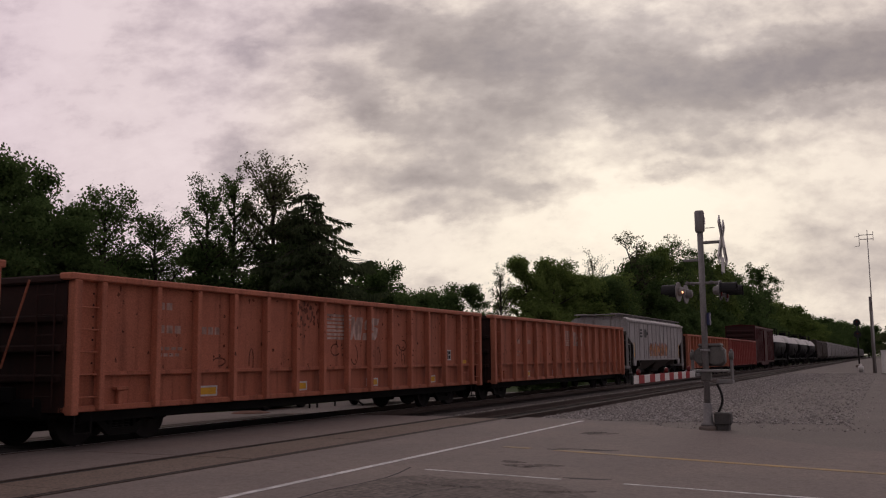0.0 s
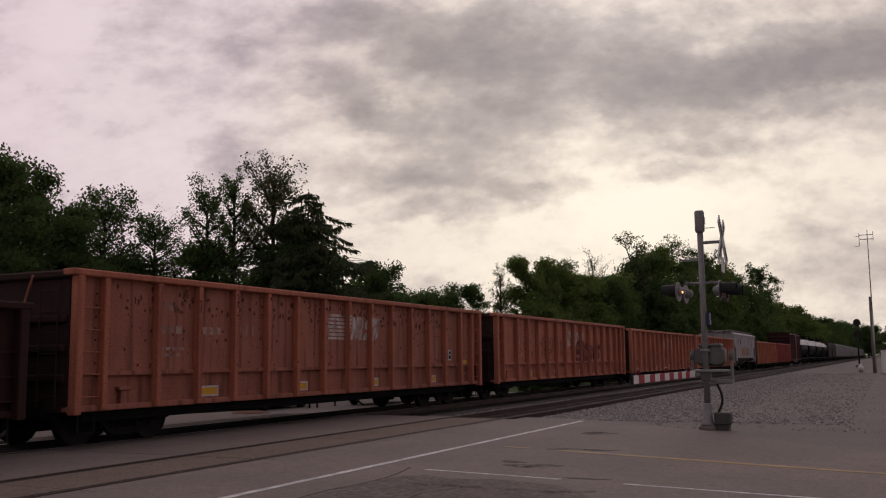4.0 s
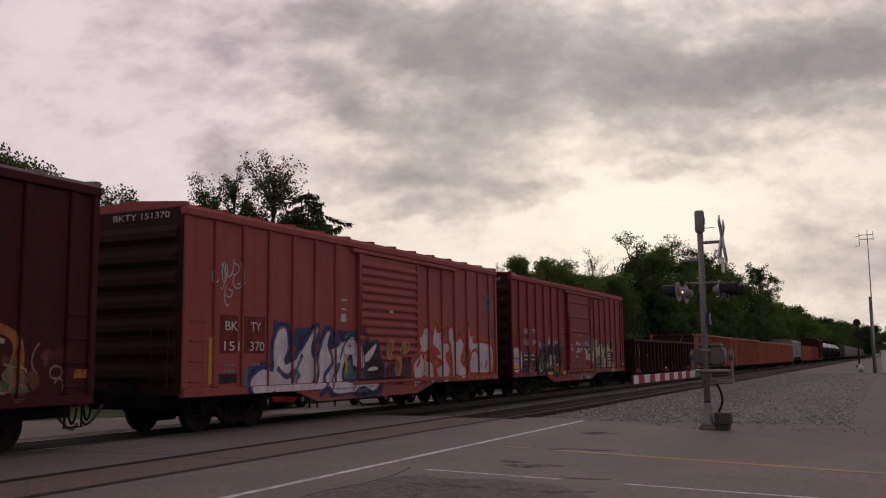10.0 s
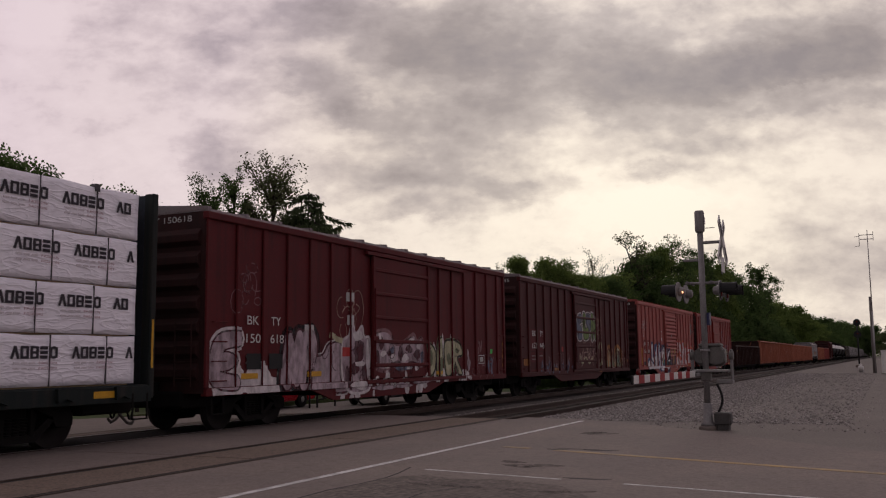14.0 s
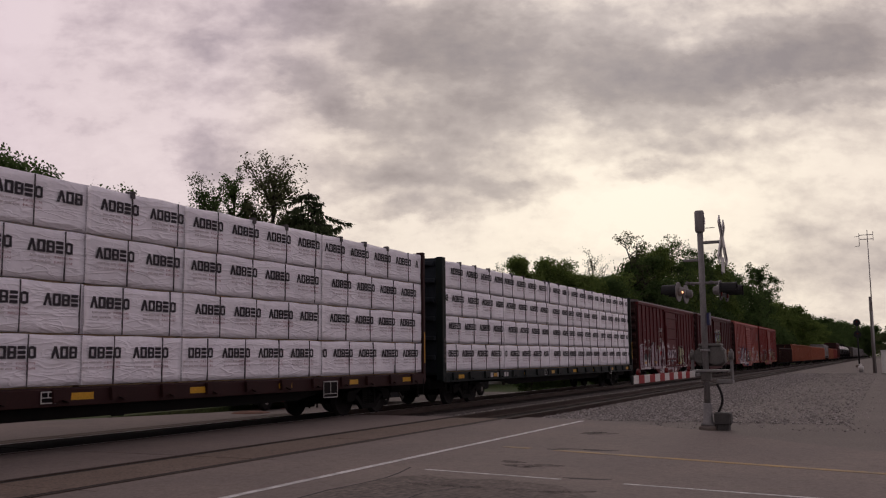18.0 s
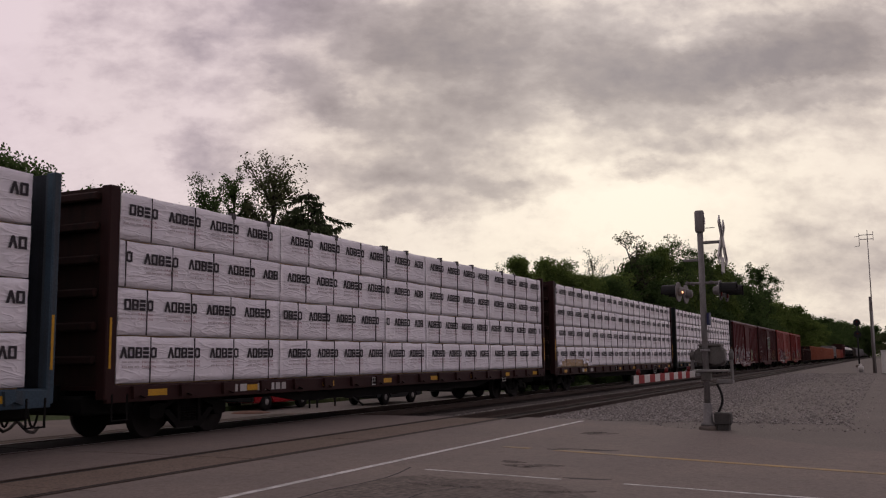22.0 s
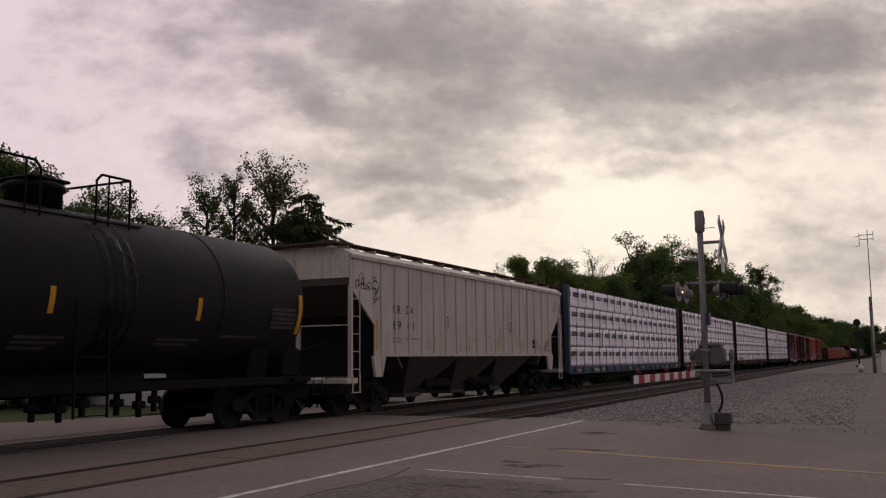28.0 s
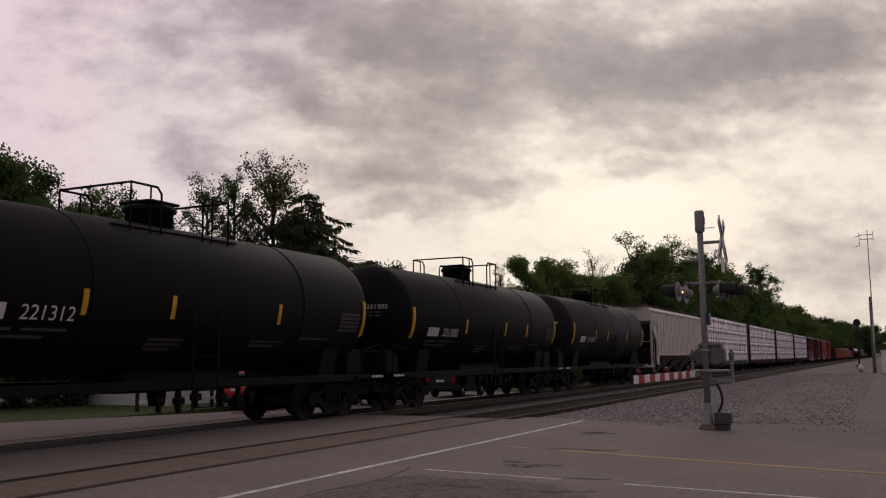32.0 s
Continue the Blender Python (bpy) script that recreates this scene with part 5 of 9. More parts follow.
    rings = [[bm.verts.new((R * math.cos(k * math.tau / n), R * math.sin(k * math.tau / n), -z)) for k in range(n)] for R, z in ((300, 0), (2000, 0), (4500, 0), (4900, 125))]
    bm.faces.new(rings[0])
    for a, b in zip(rings, rings[1:]):
        for k in range(n):
            bm.faces.new((a[k], b[k], b[(k + 1) % n], a[(k + 1) % n]))
    ob = part("backdrop", bm, m)
    ob.location = (0, 0, CLOUD_Z)
    return tagged(ob, "broken grey overcast clouds drifting over", "sky", kind="structure")


# across, height, half width, half height, lean, thickness
CLOUDS_HIGH = [
    (0.120, 0.330, 0.18, 0.052, 0, 0.60), (0.295, 0.308, 0.139, 0.033, 5, 0.48), (0.442, 0.343, 0.11, 0.042, 8, 0.78), (0.464, 0.281, 0.082, 0.012, 10, 0.264),
    (-0.142, 0.304, 0.07, 0.025, -35, 0.408), (-0.091, 0.272, 0.038, 0.016, -30, 0.24), (0.023, 0.267, 0.082, 0.025, -5, 0.48), (-0.07, 0.208, 0.085, 0.026, -5, 0.50),
    (0.02, 0.222, 0.10, 0.03, -12, 0.46), (-0.005, 0.166, 0.085, 0.018, 7, 0.46), (0.075, 0.188, 0.04, 0.014, -10, 0.30), (-0.262, 0.347, 0.034, 0.020, -10, 0.30)]
CLOUDS_LOW = [
    (-0.247, 0.226, 0.055, 0.034, -15, 0.46), (-0.397, 0.36, 0.038, 0.02, -20, 0.192), (-0.418, 0.265, 0.088, 0.014, -8, 0.168), (0.235, 0.204, 0.041, 0.009, 8, 0.36),
    (0.267, 0.236, 0.069, 0.015, 10, 0.264), (-0.149, 0.389, 0.096, 0.023, 0, 0.36), (-0.028, 0.364, 0.108, 0.04, 0, 0.432), (0.23, 0.259, 0.057, 0.018, 5, 0.3),
    (-0.288, 0.315, 0.038, 0.02, -20, 0.12), (0.355, 0.244, 0.069, 0.012, 10, 0.18), (-0.052, 0.151, 0.037, 0.006, 5, 0.144), (0.42, 0.095, 0.10, 0.050, 0, 0.46),
    (-0.058, 0.07, 0.068, 0.022, 0, 0.3)]
CLOUD_GAPS = [
    (-0.462, 0.379, 0.057, 0.033, 0, -0.242), (-0.433, 0.307, 0.063, 0.026, 0, -0.132), (-0.242, 0.27, 0.044, 0.019, 0, -0.275), (-0.186, 0.294, 0.019, 0.01, -30, -0.165),
    (0.209, 0.16, 0.162, 0.028, 0, -0.275), (-0.153, 0.245, 0.038, 0.016, 0, -0.11), (0.29, 0.367, 0.038, 0.033, 0, -0.132), (0.143, 0.281, 0.025, 0.013, -20, -0.132),
    (0.448, 0.213, 0.075, 0.025, 5, -0.22), (-0.348, 0.237, 0.05, 0.019, 0, -0.165), (0.11, 0.216, 0.075, 0.011, 0, -0.165), (0.408, 0.3, 0.057, 0.006, 12, -0.165)]
CLOUD_MASSES = CLOUDS_HIGH + CLOUDS_LOW + CLOUD_GAPS
clouds = cloud_layer()


# ---- trees ----
def leaf_material(name, a, b, through_light=0.3):
    m = bpy.data.materials.new(name)
    m.use_nodes = True
    nt = m.node_tree
    nt.nodes.clear()
    N, Lk = nt.nodes.new, nt.links.new
    geo, info = N("ShaderNodeNewGeometry"), N("ShaderNodeObjectInfo")
    tc = N("ShaderNodeTexCoord")
    nz = N("ShaderNodeTexNoise")
    nz.inputs["Scale"].default_value = 0.6
    Lk(tc.outputs["Object"], nz.inputs["Vector"])
    add = N("ShaderNodeMath")
    add.operation = "MULTIPLY_ADD"
    add.inputs[1].default_value = 0.45
    Lk(geo.outputs["Random Per Island"], add.inputs[0])
    Lk(nz.outputs["Fac"], add.inputs[2])
    mr = N("ShaderNodeMapRange")
    mr.inputs[1].default_value, mr.inputs[2].default_value = 0.35, 1.05
    Lk(add.outputs[0], mr.inputs[0])
    mix = N("ShaderNodeMix")
    mix.data_type = "RGBA"
    mix.inputs["A"].default_value, mix.inputs["B"].default_value = (*a, 1), (*b, 1)
    Lk(mr.outputs[0], mix.inputs["Factor"])
    df, tl, ms = N("ShaderNodeBsdfDiffuse"), N("ShaderNodeBsdfTranslucent"), N("ShaderNodeMixShader")
    ms.inputs[0].default_value = through_light
    for s in (df, tl):
        Lk(mix.outputs["Result"], s.inputs["Color"])
    Lk(df.outputs[0], ms.inputs[1])
    Lk(tl.outputs[0], ms.inputs[2])
    out = N("ShaderNodeOutputMaterial")
    Lk(ms.outputs[0], out.inputs["Surface"])
    return m


LEAF_DARK = leaf_material("dark_leaves", (0.052, 0.084, 0.030), (0.098, 0.148, 0.050), 0.5)
LEAF = leaf_material("green_leaves", (0.085, 0.125, 0.034), (0.165, 0.220, 0.064), 0.5)
LEAF_AIRY = leaf_material("sparse_leaves", (0.065, 0.075, 0.035), (0.12, 0.13, 0.065), 0.45)
NEEDLES = leaf_material("spruce_needles", (0.042, 0.058, 0.030), (0.095, 0.12, 0.058), 0.5)
BARK = surface("bark", (0.045, 0.036, 0.03), 0.95, second=(0.025, 0.02, 0.017), scale=3, fine=20, bump=0.8)


def leaf(vs, fs, p, s, rnd):
    """One pointed leaf spray: a folded four-cornered blade."""
    a, t = rnd.uniform(0, math.tau), rnd.uniform(-1.1, 1.1)
    d = Vector((math.cos(a) * math.cos(t), math.sin(a) * math.cos(t), math.sin(t)))
    w = d.cross(Vector((rnd.uniform(-1, 1), rnd.uniform(-1, 1), rnd.uniform(-1, 1)))).normalized()
    i = len(vs)
    q = p + d * s
    m = p + d * s * 0.5
    vs.extend((p, m + w * s * 0.36, q, m - w * s * 0.36))
    fs.append((i, i + 1, i + 2, i + 3))


def tree_meshes(kind, seed, H, R, away=50):
    """Trunk and crown of a tree H high with a crown of radius R."""
    rnd = random.Random(seed)
    bm = BM()
    tips = []
    spec = {"dense": (0.08, 40, 250, 0.95, 0.16), "airy": (0.30, 46, 150, 0.52, 0.095), "bare": (0.30, 30, 24, 0.55, 0.14), "mixed": (0.18, 38, 210, 0.78, 0.145), "bush": (0.02, 26, 95, 0.9, 0.24)}[kind]
    base, limbs, per, clump, size = spec
    few = min(1.0, max(0.45, 55 / away))
    per, size = per * few, size * few ** -0.6 * max(1.0, R / 3.4)
    tr = 0.018 * H + 0.05
    pts = [Vector((0, 0, -0.7))]
    for k in range(1, 7):
        pts.append(Vector((rnd.uniform(-0.03, 0.03) * H * k / 6, rnd.uniform(-0.03, 0.03) * H * k / 6, H * 0.92 * k / 6)))
    for k in range(6):
        tube(bm, pts[k], pts[k + 1], tr * (1 - 0.15 * k), tr * (1 - 0.15 * (k + 1)), 8, False)
    for k in range(limbs):
        u = base + (1 - base) * ((k + rnd.random()) / limbs)
        i = min(5, int(u * 0.999 * 6))
        o = pts[i].lerp(pts[i + 1], min(1, u * 6 - i)) if u < 1 else pts[6]
        a = rnd.uniform(0, math.tau)
        # the crown's outline: full in the middle, rounded at the top
        prof = math.sin(min(1, (u - base) / (1 - base) * 0.72 + 0.24) * math.pi) ** 0.55
        reach = R * prof * rnd.uniform(0.55, 1.05)
        lift = rnd.uniform(0.1, 0.6) * reach + (0.05 * H if u > 0.8 else 0)
        tip = o + Vector((math.cos(a) * reach, math.sin(a) * reach, lift))
        tip.z = min(tip.z, H - 0.25)
        mid = o.lerp(tip, 0.5) + Vector((rnd.uniform(-0.2, 0.2), rnd.uniform(-0.2, 0.2), -0.08 * reach))
        r0 = tr * 0.42 * (1.1 - u * 0.75)
        tube(bm, o, mid, r0, r0 * 0.6, 5, False)
        tube(bm, mid, tip, r0 * 0.6, r0 * 0.15, 5, False)
        tips.append((tip, 1.0))
        tips.append((mid.lerp(tip, 0.35), 0.8))
        for j in range(3 if kind != "bare" else 6):
            s = mid.lerp(tip, rnd.uniform(0.0, 0.9))
            e = s + Vector((rnd.uniform(-1, 1), rnd.uniform(-1, 1), rnd.uniform(-0.1, 0.9))) * reach * (0.38 if kind != "bare" else 0.5)
            e.z = min(e.z, H)
            tube(bm, s, e, r0 * 0.4, r0 * 0.1, 4, False)
            tips.append((e, 0.75))
    vs, fs = [], []
    for p, k in tips:
        rr = clump * (0.7 + 0.6 * rnd.random()) * max(0.55, R / 2.6) * k
        flat = rnd.uniform(0.55, 0.85)
        for _ in range(int(per * k * rnd.uniform(0.5, 1.3))):
            v = Vector((rnd.gauss(0, 1), rnd.gauss(0, 1), rnd.gauss(0, 1))).normalized() * rr * rnd.random() ** 0.5 * 0.95
            q = p + Vector((v.x, v.y, v.z * flat))
            if q.z > 0.05:
                leaf(vs, fs, q, size * rnd.uniform(0.6, 1.25), rnd)
    return bm, vs, fs


def round_meshes(seed, H, R, base, leaves, away):
    """A forked trunk whose limbs fan out to an uneven rounded crown, with small leaf tufts all along its twigs."""
    rnd = random.Random(seed)
    bm = BM()
    vs, fs = [], []
    size = 0.105 * max(1.0, R / 2.0) * max(1.0, away / 90) ** 0.5
    half = (1 - base) * H / 2
    mid_z = H - half
    tr = 0.014 * H
    lean = Vector((rnd.uniform(-0.2, 0.2) * R, rnd.uniform(-0.2, 0.2) * R, 0))
    fork = [Vector((0, 0, -0.7)), Vector((0, 0, H * base)) + lean * 0.5, Vector((0, 0, mid_z)) + lean, Vector((0, 0, H * 0.86)) + lean * 0.8]
    for k in range(3):
        tube(bm, fork[k], fork[k + 1], tr * (1 - 0.3 * k), tr * (0.7 - 0.3 * k) + 0.01, 7, False)
    for k in range(15):
        u = (k + rnd.random()) / 15
        o = fork[1].lerp(fork[2], u * 1.6) if u < 0.62 else fork[2].lerp(fork[3], (u - 0.62) * 2.2)
        a = k * 2.4 + rnd.uniform(-0.5, 0.5)
        t = -0.6 + 1.85 * u + rnd.uniform(-0.2, 0.2)
        k_out = rnd.uniform(0.7, 1.0)
        end = Vector((math.cos(a) * math.cos(t) * R, math.sin(a) * math.cos(t) * R, mid_z + math.sin(t) * half))
        end = Vector((end.x * k_out, end.y * k_out, mid_z + (end.z - mid_z) * k_out)) + lean
        if end.z < o.z:
            o = Vector((o.x, o.y, max(H * base * 0.9, end.z - 0.25 * R)))
        bend = o.lerp(end, 0.5) + Vector((rnd.uniform(-0.12, 0.12) * R, rnd.uniform(-0.12, 0.12) * R, -0.06 * R))
        r0 = tr * (0.5 - 0.25 * u)
        tube(bm, o, bend, r0, r0 * 0.65, 5, False)
        tube(bm, bend, end, r0 * 0.65, r0 * 0.15, 5, False)
        reach = (end - o).length
        for j in range(9):
            f = 0.25 + 0.75 * (j + rnd.random()) / 9
            q = o.lerp(bend, f * 2) if f < 0.5 else bend.lerp(end, f * 2 - 1)
            d = Vector((rnd.uniform(-1, 1), rnd.uniform(-1, 1), rnd.uniform(-0.35, 0.9)))
            e = q + d * (0.22 * R + 0.10 * reach) * rnd.uniform(0.5, 1.25)
            tube(bm, q, e, r0 * 0.3, r0 * 0.08, 4, False)
            for g in range(3):
                c = q.lerp(e, 0.3 + 0.4 * g) + Vector((rnd.uniform(-1, 1), rnd.uniform(-1, 1), rnd.uniform(-1, 1))) * 0.07 * R
                wide = 0.10 * R * rnd.uniform(0.6, 1.3) + 0.05
                for _ in range(int(leaves * rnd.uniform(0.3, 1.5))):
                    leaf(vs, fs, c + Vector((rnd.gauss(0, 0.6), rnd.gauss(0, 0.6), rnd.gauss(0, 0.7))) * wide, size * rnd.uniform(0.6, 1.4), rnd)
    return bm, vs, fs


def spruce_meshes(seed, H, R):
    """Whorls of long drooping boughs with turned-up tips, hung with short needle sprays."""
    rnd = random.Random(seed)
    bm = BM()
    tube(bm, (0, 0, -0.7), (0.1, 0, H * 0.975), 0.2, 0.02, 8, False)
    vs, fs = [], []
    z = H - 0.3
    while z > 1.0:
        d_top = H - z
        reach = min(R, 0.5 + 1.06 * d_top ** 0.9)
        n = 4 if d_top < 1.5 else 6
        for k in range(n):
            a = math.tau * k / n + rnd.uniform(-0.45, 0.45) + z * 2.4
            rr = reach * rnd.uniform(0.30, 1.30)
            d = Vector((math.cos(a), math.sin(a), 0))
            o = Vector((0.1 * z / H, 0, z + rnd.uniform(-0.15, 0.15)))
            up = rnd.uniform(0.25, 0.62)
            p = lambda s: o + d * rr * s + Vector((0, 0, rr * (0.10 * s - 0.68 * s * s + up * s ** 4)))
            tube(bm, p(0), p(0.5), 0.04, 0.025, 4, False)
            tube(bm, p(0.5), p(1), 0.025, 0.008, 4, False)
            side = d.cross(Vector((0, 0, 1)))
            m = int(17 * rr) + 7
            for j in range(m):
                s = 0.06 + 0.96 * (j + rnd.random()) / m
                arm = (1.08 - s) * rr * 0.34 * rnd.uniform(-1, 1)
                q = p(s) + side * arm + d * abs(arm) * 0.5 + Vector((0, 0, -abs(arm) * 0.3))
                for _ in range(3):
                    i = len(vs)
                    dirn = (d * rnd.uniform(0.0, 0.9) + side * rnd.uniform(-0.4, 0.4) + Vector((0, 0, -rnd.uniform(0.25, 1.0)))).normalized()
                    wv = dirn.cross(Vector((rnd.uniform(-1, 1), rnd.uniform(-1, 1), 0.3))).normalized()
                    s2 = rnd.uniform(0.14, 0.50)
                    vs.extend((q, q + dirn * s2 * 0.45 + wv * 0.045, q + dirn * s2, q + dirn * s2 * 0.45 - wv * 0.045))
                    fs.append((i, i + 1, i + 2, i + 3))
        z -= 0.22 + 0.18 * rnd.random()
    return bm, vs, fs


def plant(kind, seed, x, y, H, R, material, label, ground=-0.5, category="tree"):
    if kind == "spruce":
        bm, vs, fs = spruce_meshes(seed, H, R)
    elif kind in ("round", "thin"):
        bm, vs, fs = round_meshes(seed, H, R, 0.5 if x < 60 else 0.3, (20 if x < 60 else 22) if kind == "round" else 6, x)
    else:
        bm, vs, fs = tree_meshes(kind, seed, H * 1.05, R, x)
    t = thing("spruce_tree" if kind == "spruce" else "bush" if kind == "bush" else "tree", label, category, "trees behind the tracks", at=(x, y, ground))
    part("trunk", bm, BARK, t)
    me = bpy.data.meshes.new("crown")
    me.from_pydata(vs, [], fs)
    me.materials.append(material)
    c = new("crown", me)
    c.parent = t
    return t


FULL = "full dark green tree with dense foliage"
OPEN_TREE = "open-crowned tree with thin sparse leaves"
SPRING = "tall thin tree with bare twigs and few leaves"
TREES = [
    (26.0, 20.0, 9.9, 3.0, "dense", LEAF_DARK, FULL), (22.8, 19.0, 7.6, 3.0, "dense", LEAF_DARK, FULL), (30.4, 23.0, 10.2, 2.7, "dense", LEAF_DARK, FULL),
    (28.9, 19.0, 7.9, 2.6, "dense", LEAF_DARK, FULL), (33.0, 20.2, 10.3, 2.5, "round", LEAF_DARK, OPEN_TREE), (36.3, 19.7, 9.6, 1.8, "round", LEAF_DARK, OPEN_TREE),
    (43.4, 20.8, 13.1, 1.3, "round", LEAF_DARK, OPEN_TREE), (39.9, 19.7, 11.9, 1.7, "round", LEAF_DARK, OPEN_TREE), (44.4, 18.5, 13.9, 2.7, "round", LEAF_AIRY, OPEN_TREE),
    (44.2, 18.0, 7.6, 3.0, "dense", LEAF_DARK, FULL), (49.5, 20.0, 10.0, 2.6, "mixed", LEAF_DARK, FULL), (44.7, 16.4, 11.5, 5.8, "spruce", NEEDLES, "tall drooping dark green spruce tree")]
TREES += [
    (55.3, 18.0, 7.5, 2.8, "mixed", LEAF_DARK, FULL), (58.6, 19.5, 6.6, 2.8, "dense", LEAF_DARK, FULL), (70.3, 22.0, 6.4, 3.2, "dense", LEAF_DARK, FULL), (75.5, 23.0, 6.8, 3.2, "dense", LEAF_DARK, FULL),
    (79.3, 22.0, 7.9, 3.0, "mixed", LEAF_DARK, FULL), (69.0, 14.0, 9.4, 1.0, "thin", LEAF_AIRY, OPEN_TREE), (73.5, 13.5, 9.7, 2.6, "dense", LEAF, FULL), (78.5, 13.0, 9.9, 2.8, "dense", LEAF, FULL),
    (84.6, 12.0, 9.0, 2.9, "dense", LEAF, FULL), (90.0, 11.5, 9.0, 3.0, "dense", LEAF_DARK, FULL), (108.3, 18.0, 15.4, 2.4, "thin", LEAF_AIRY, SPRING), (101.7, 12.0, 15.6, 2.9, "bare", LEAF_AIRY, SPRING)]
TREES += [
    (108.8, 11.0, 14.3, 3.6, "dense", LEAF, FULL), (115.8, 9.5, 17.2, 3.4, "round", LEAF_DARK, FULL), (124.0, 10.0, 14.4, 3.2, "round", LEAF, FULL), (136.5, 9.5, 19.4, 3.2, "round", LEAF_DARK, FULL),
    (150.0, 9.5, 14.8, 4.2, "mixed", LEAF_DARK, FULL), (160.5, 9.5, 15.4, 3.2, "dense", LEAF_DARK, FULL), (189.0, 8.8, 21.8, 3.6, "round", LEAF_DARK, FULL), (205.0, 9.6, 15.7, 3.5, "dense", LEAF_DARK, FULL),
    (236.0, 9.8, 14.9, 4.6, "dense", LEAF, FULL), (262.0, 10.0, 15.0, 6.0, "dense", LEAF, FULL), (297.0, 10.0, 14.5, 6.5, "dense", LEAF, FULL), (340.0, 10.5, 14.0, 6.5, "mixed", LEAF, FULL)]
TREES += [
    (81.6, 12.8, 9.2, 2.6, "dense", LEAF, FULL), (88.0, 13.5, 8.8, 3.0, "dense", LEAF, FULL), (94.0, 12.0, 9.5, 3.4, "dense", LEAF, FULL), (98.5, 13.0, 9.8, 3.6, "dense", LEAF_DARK, FULL), (104.0, 11.0, 12.4, 4.0, "dense", LEAF_DARK, FULL), (118.0, 13.0, 14.0, 4.2, "dense", LEAF, FULL),
    (131.0, 10.0, 15.0, 4.2, "mixed", LEAF_DARK, FULL), (144.0, 10.0, 15.4, 4.4, "dense", LEAF, FULL), (175.0, 10.0, 14.6, 5.0, "dense", LEAF_DARK, FULL), (218.0, 10.5, 14.2, 4.2, "dense", LEAF, FULL)]
TREES += [
    (160.0, -14.9, 5.6, 2.2, "dense", LEAF_AIRY, "low brownish green tree at the yard's edge"), (560.0, -4.0, 15.0, 9.0, "dense", LEAF_DARK, FULL), (585.0, 8.0, 18.0, 10.0, "dense", LEAF_DARK, FULL),
    (640.0, -14.0, 13.0, 9.0, "dense", LEAF_DARK, FULL), (470.0, 12.0, 16.0, 8.0, "dense", LEAF_DARK, FULL)]
TREES += [
    (300.0, 13.0, 14.5, 7.0, "dense", LEAF_DARK, FULL), (375.0, 12.0, 15.0, 7.5, "dense", LEAF_DARK, FULL), (425.0, 13.0, 15.6, 8.0, "mixed", LEAF_DARK, FULL), (520.0, 13.0, 16.6, 9.0, "dense", LEAF_DARK, FULL),
    (690.0, 12.0, 18.0, 11.0, "dense", LEAF_DARK, FULL), (800.0, 10.0, 18.0, 12.0, "dense", LEAF_AIRY, "reddish green tree far along the line"), (260.0, -17.5, 8.5, 4.0, "dense", LEAF_DARK, FULL), (46.2, 19.4, 9.4, 2.6, "airy", LEAF_DARK, OPEN_TREE),
    (40.6, 20.8, 7.4, 3.0, "dense", LEAF_DARK, FULL), (35.4, 21.4, 6.3, 2.8, "dense", LEAF_DARK, FULL)]
for k, (x, y, H, R, kind, mat, lab) in enumerate(TREES):
    if 50 < x < 400 and y > 0:
        H -= 0.0218 * (0.4336 * x - 0.901 * (y + 13.84))
    plant(kind, 500 + k, x, y, H + 0.5, R, mat, lab)


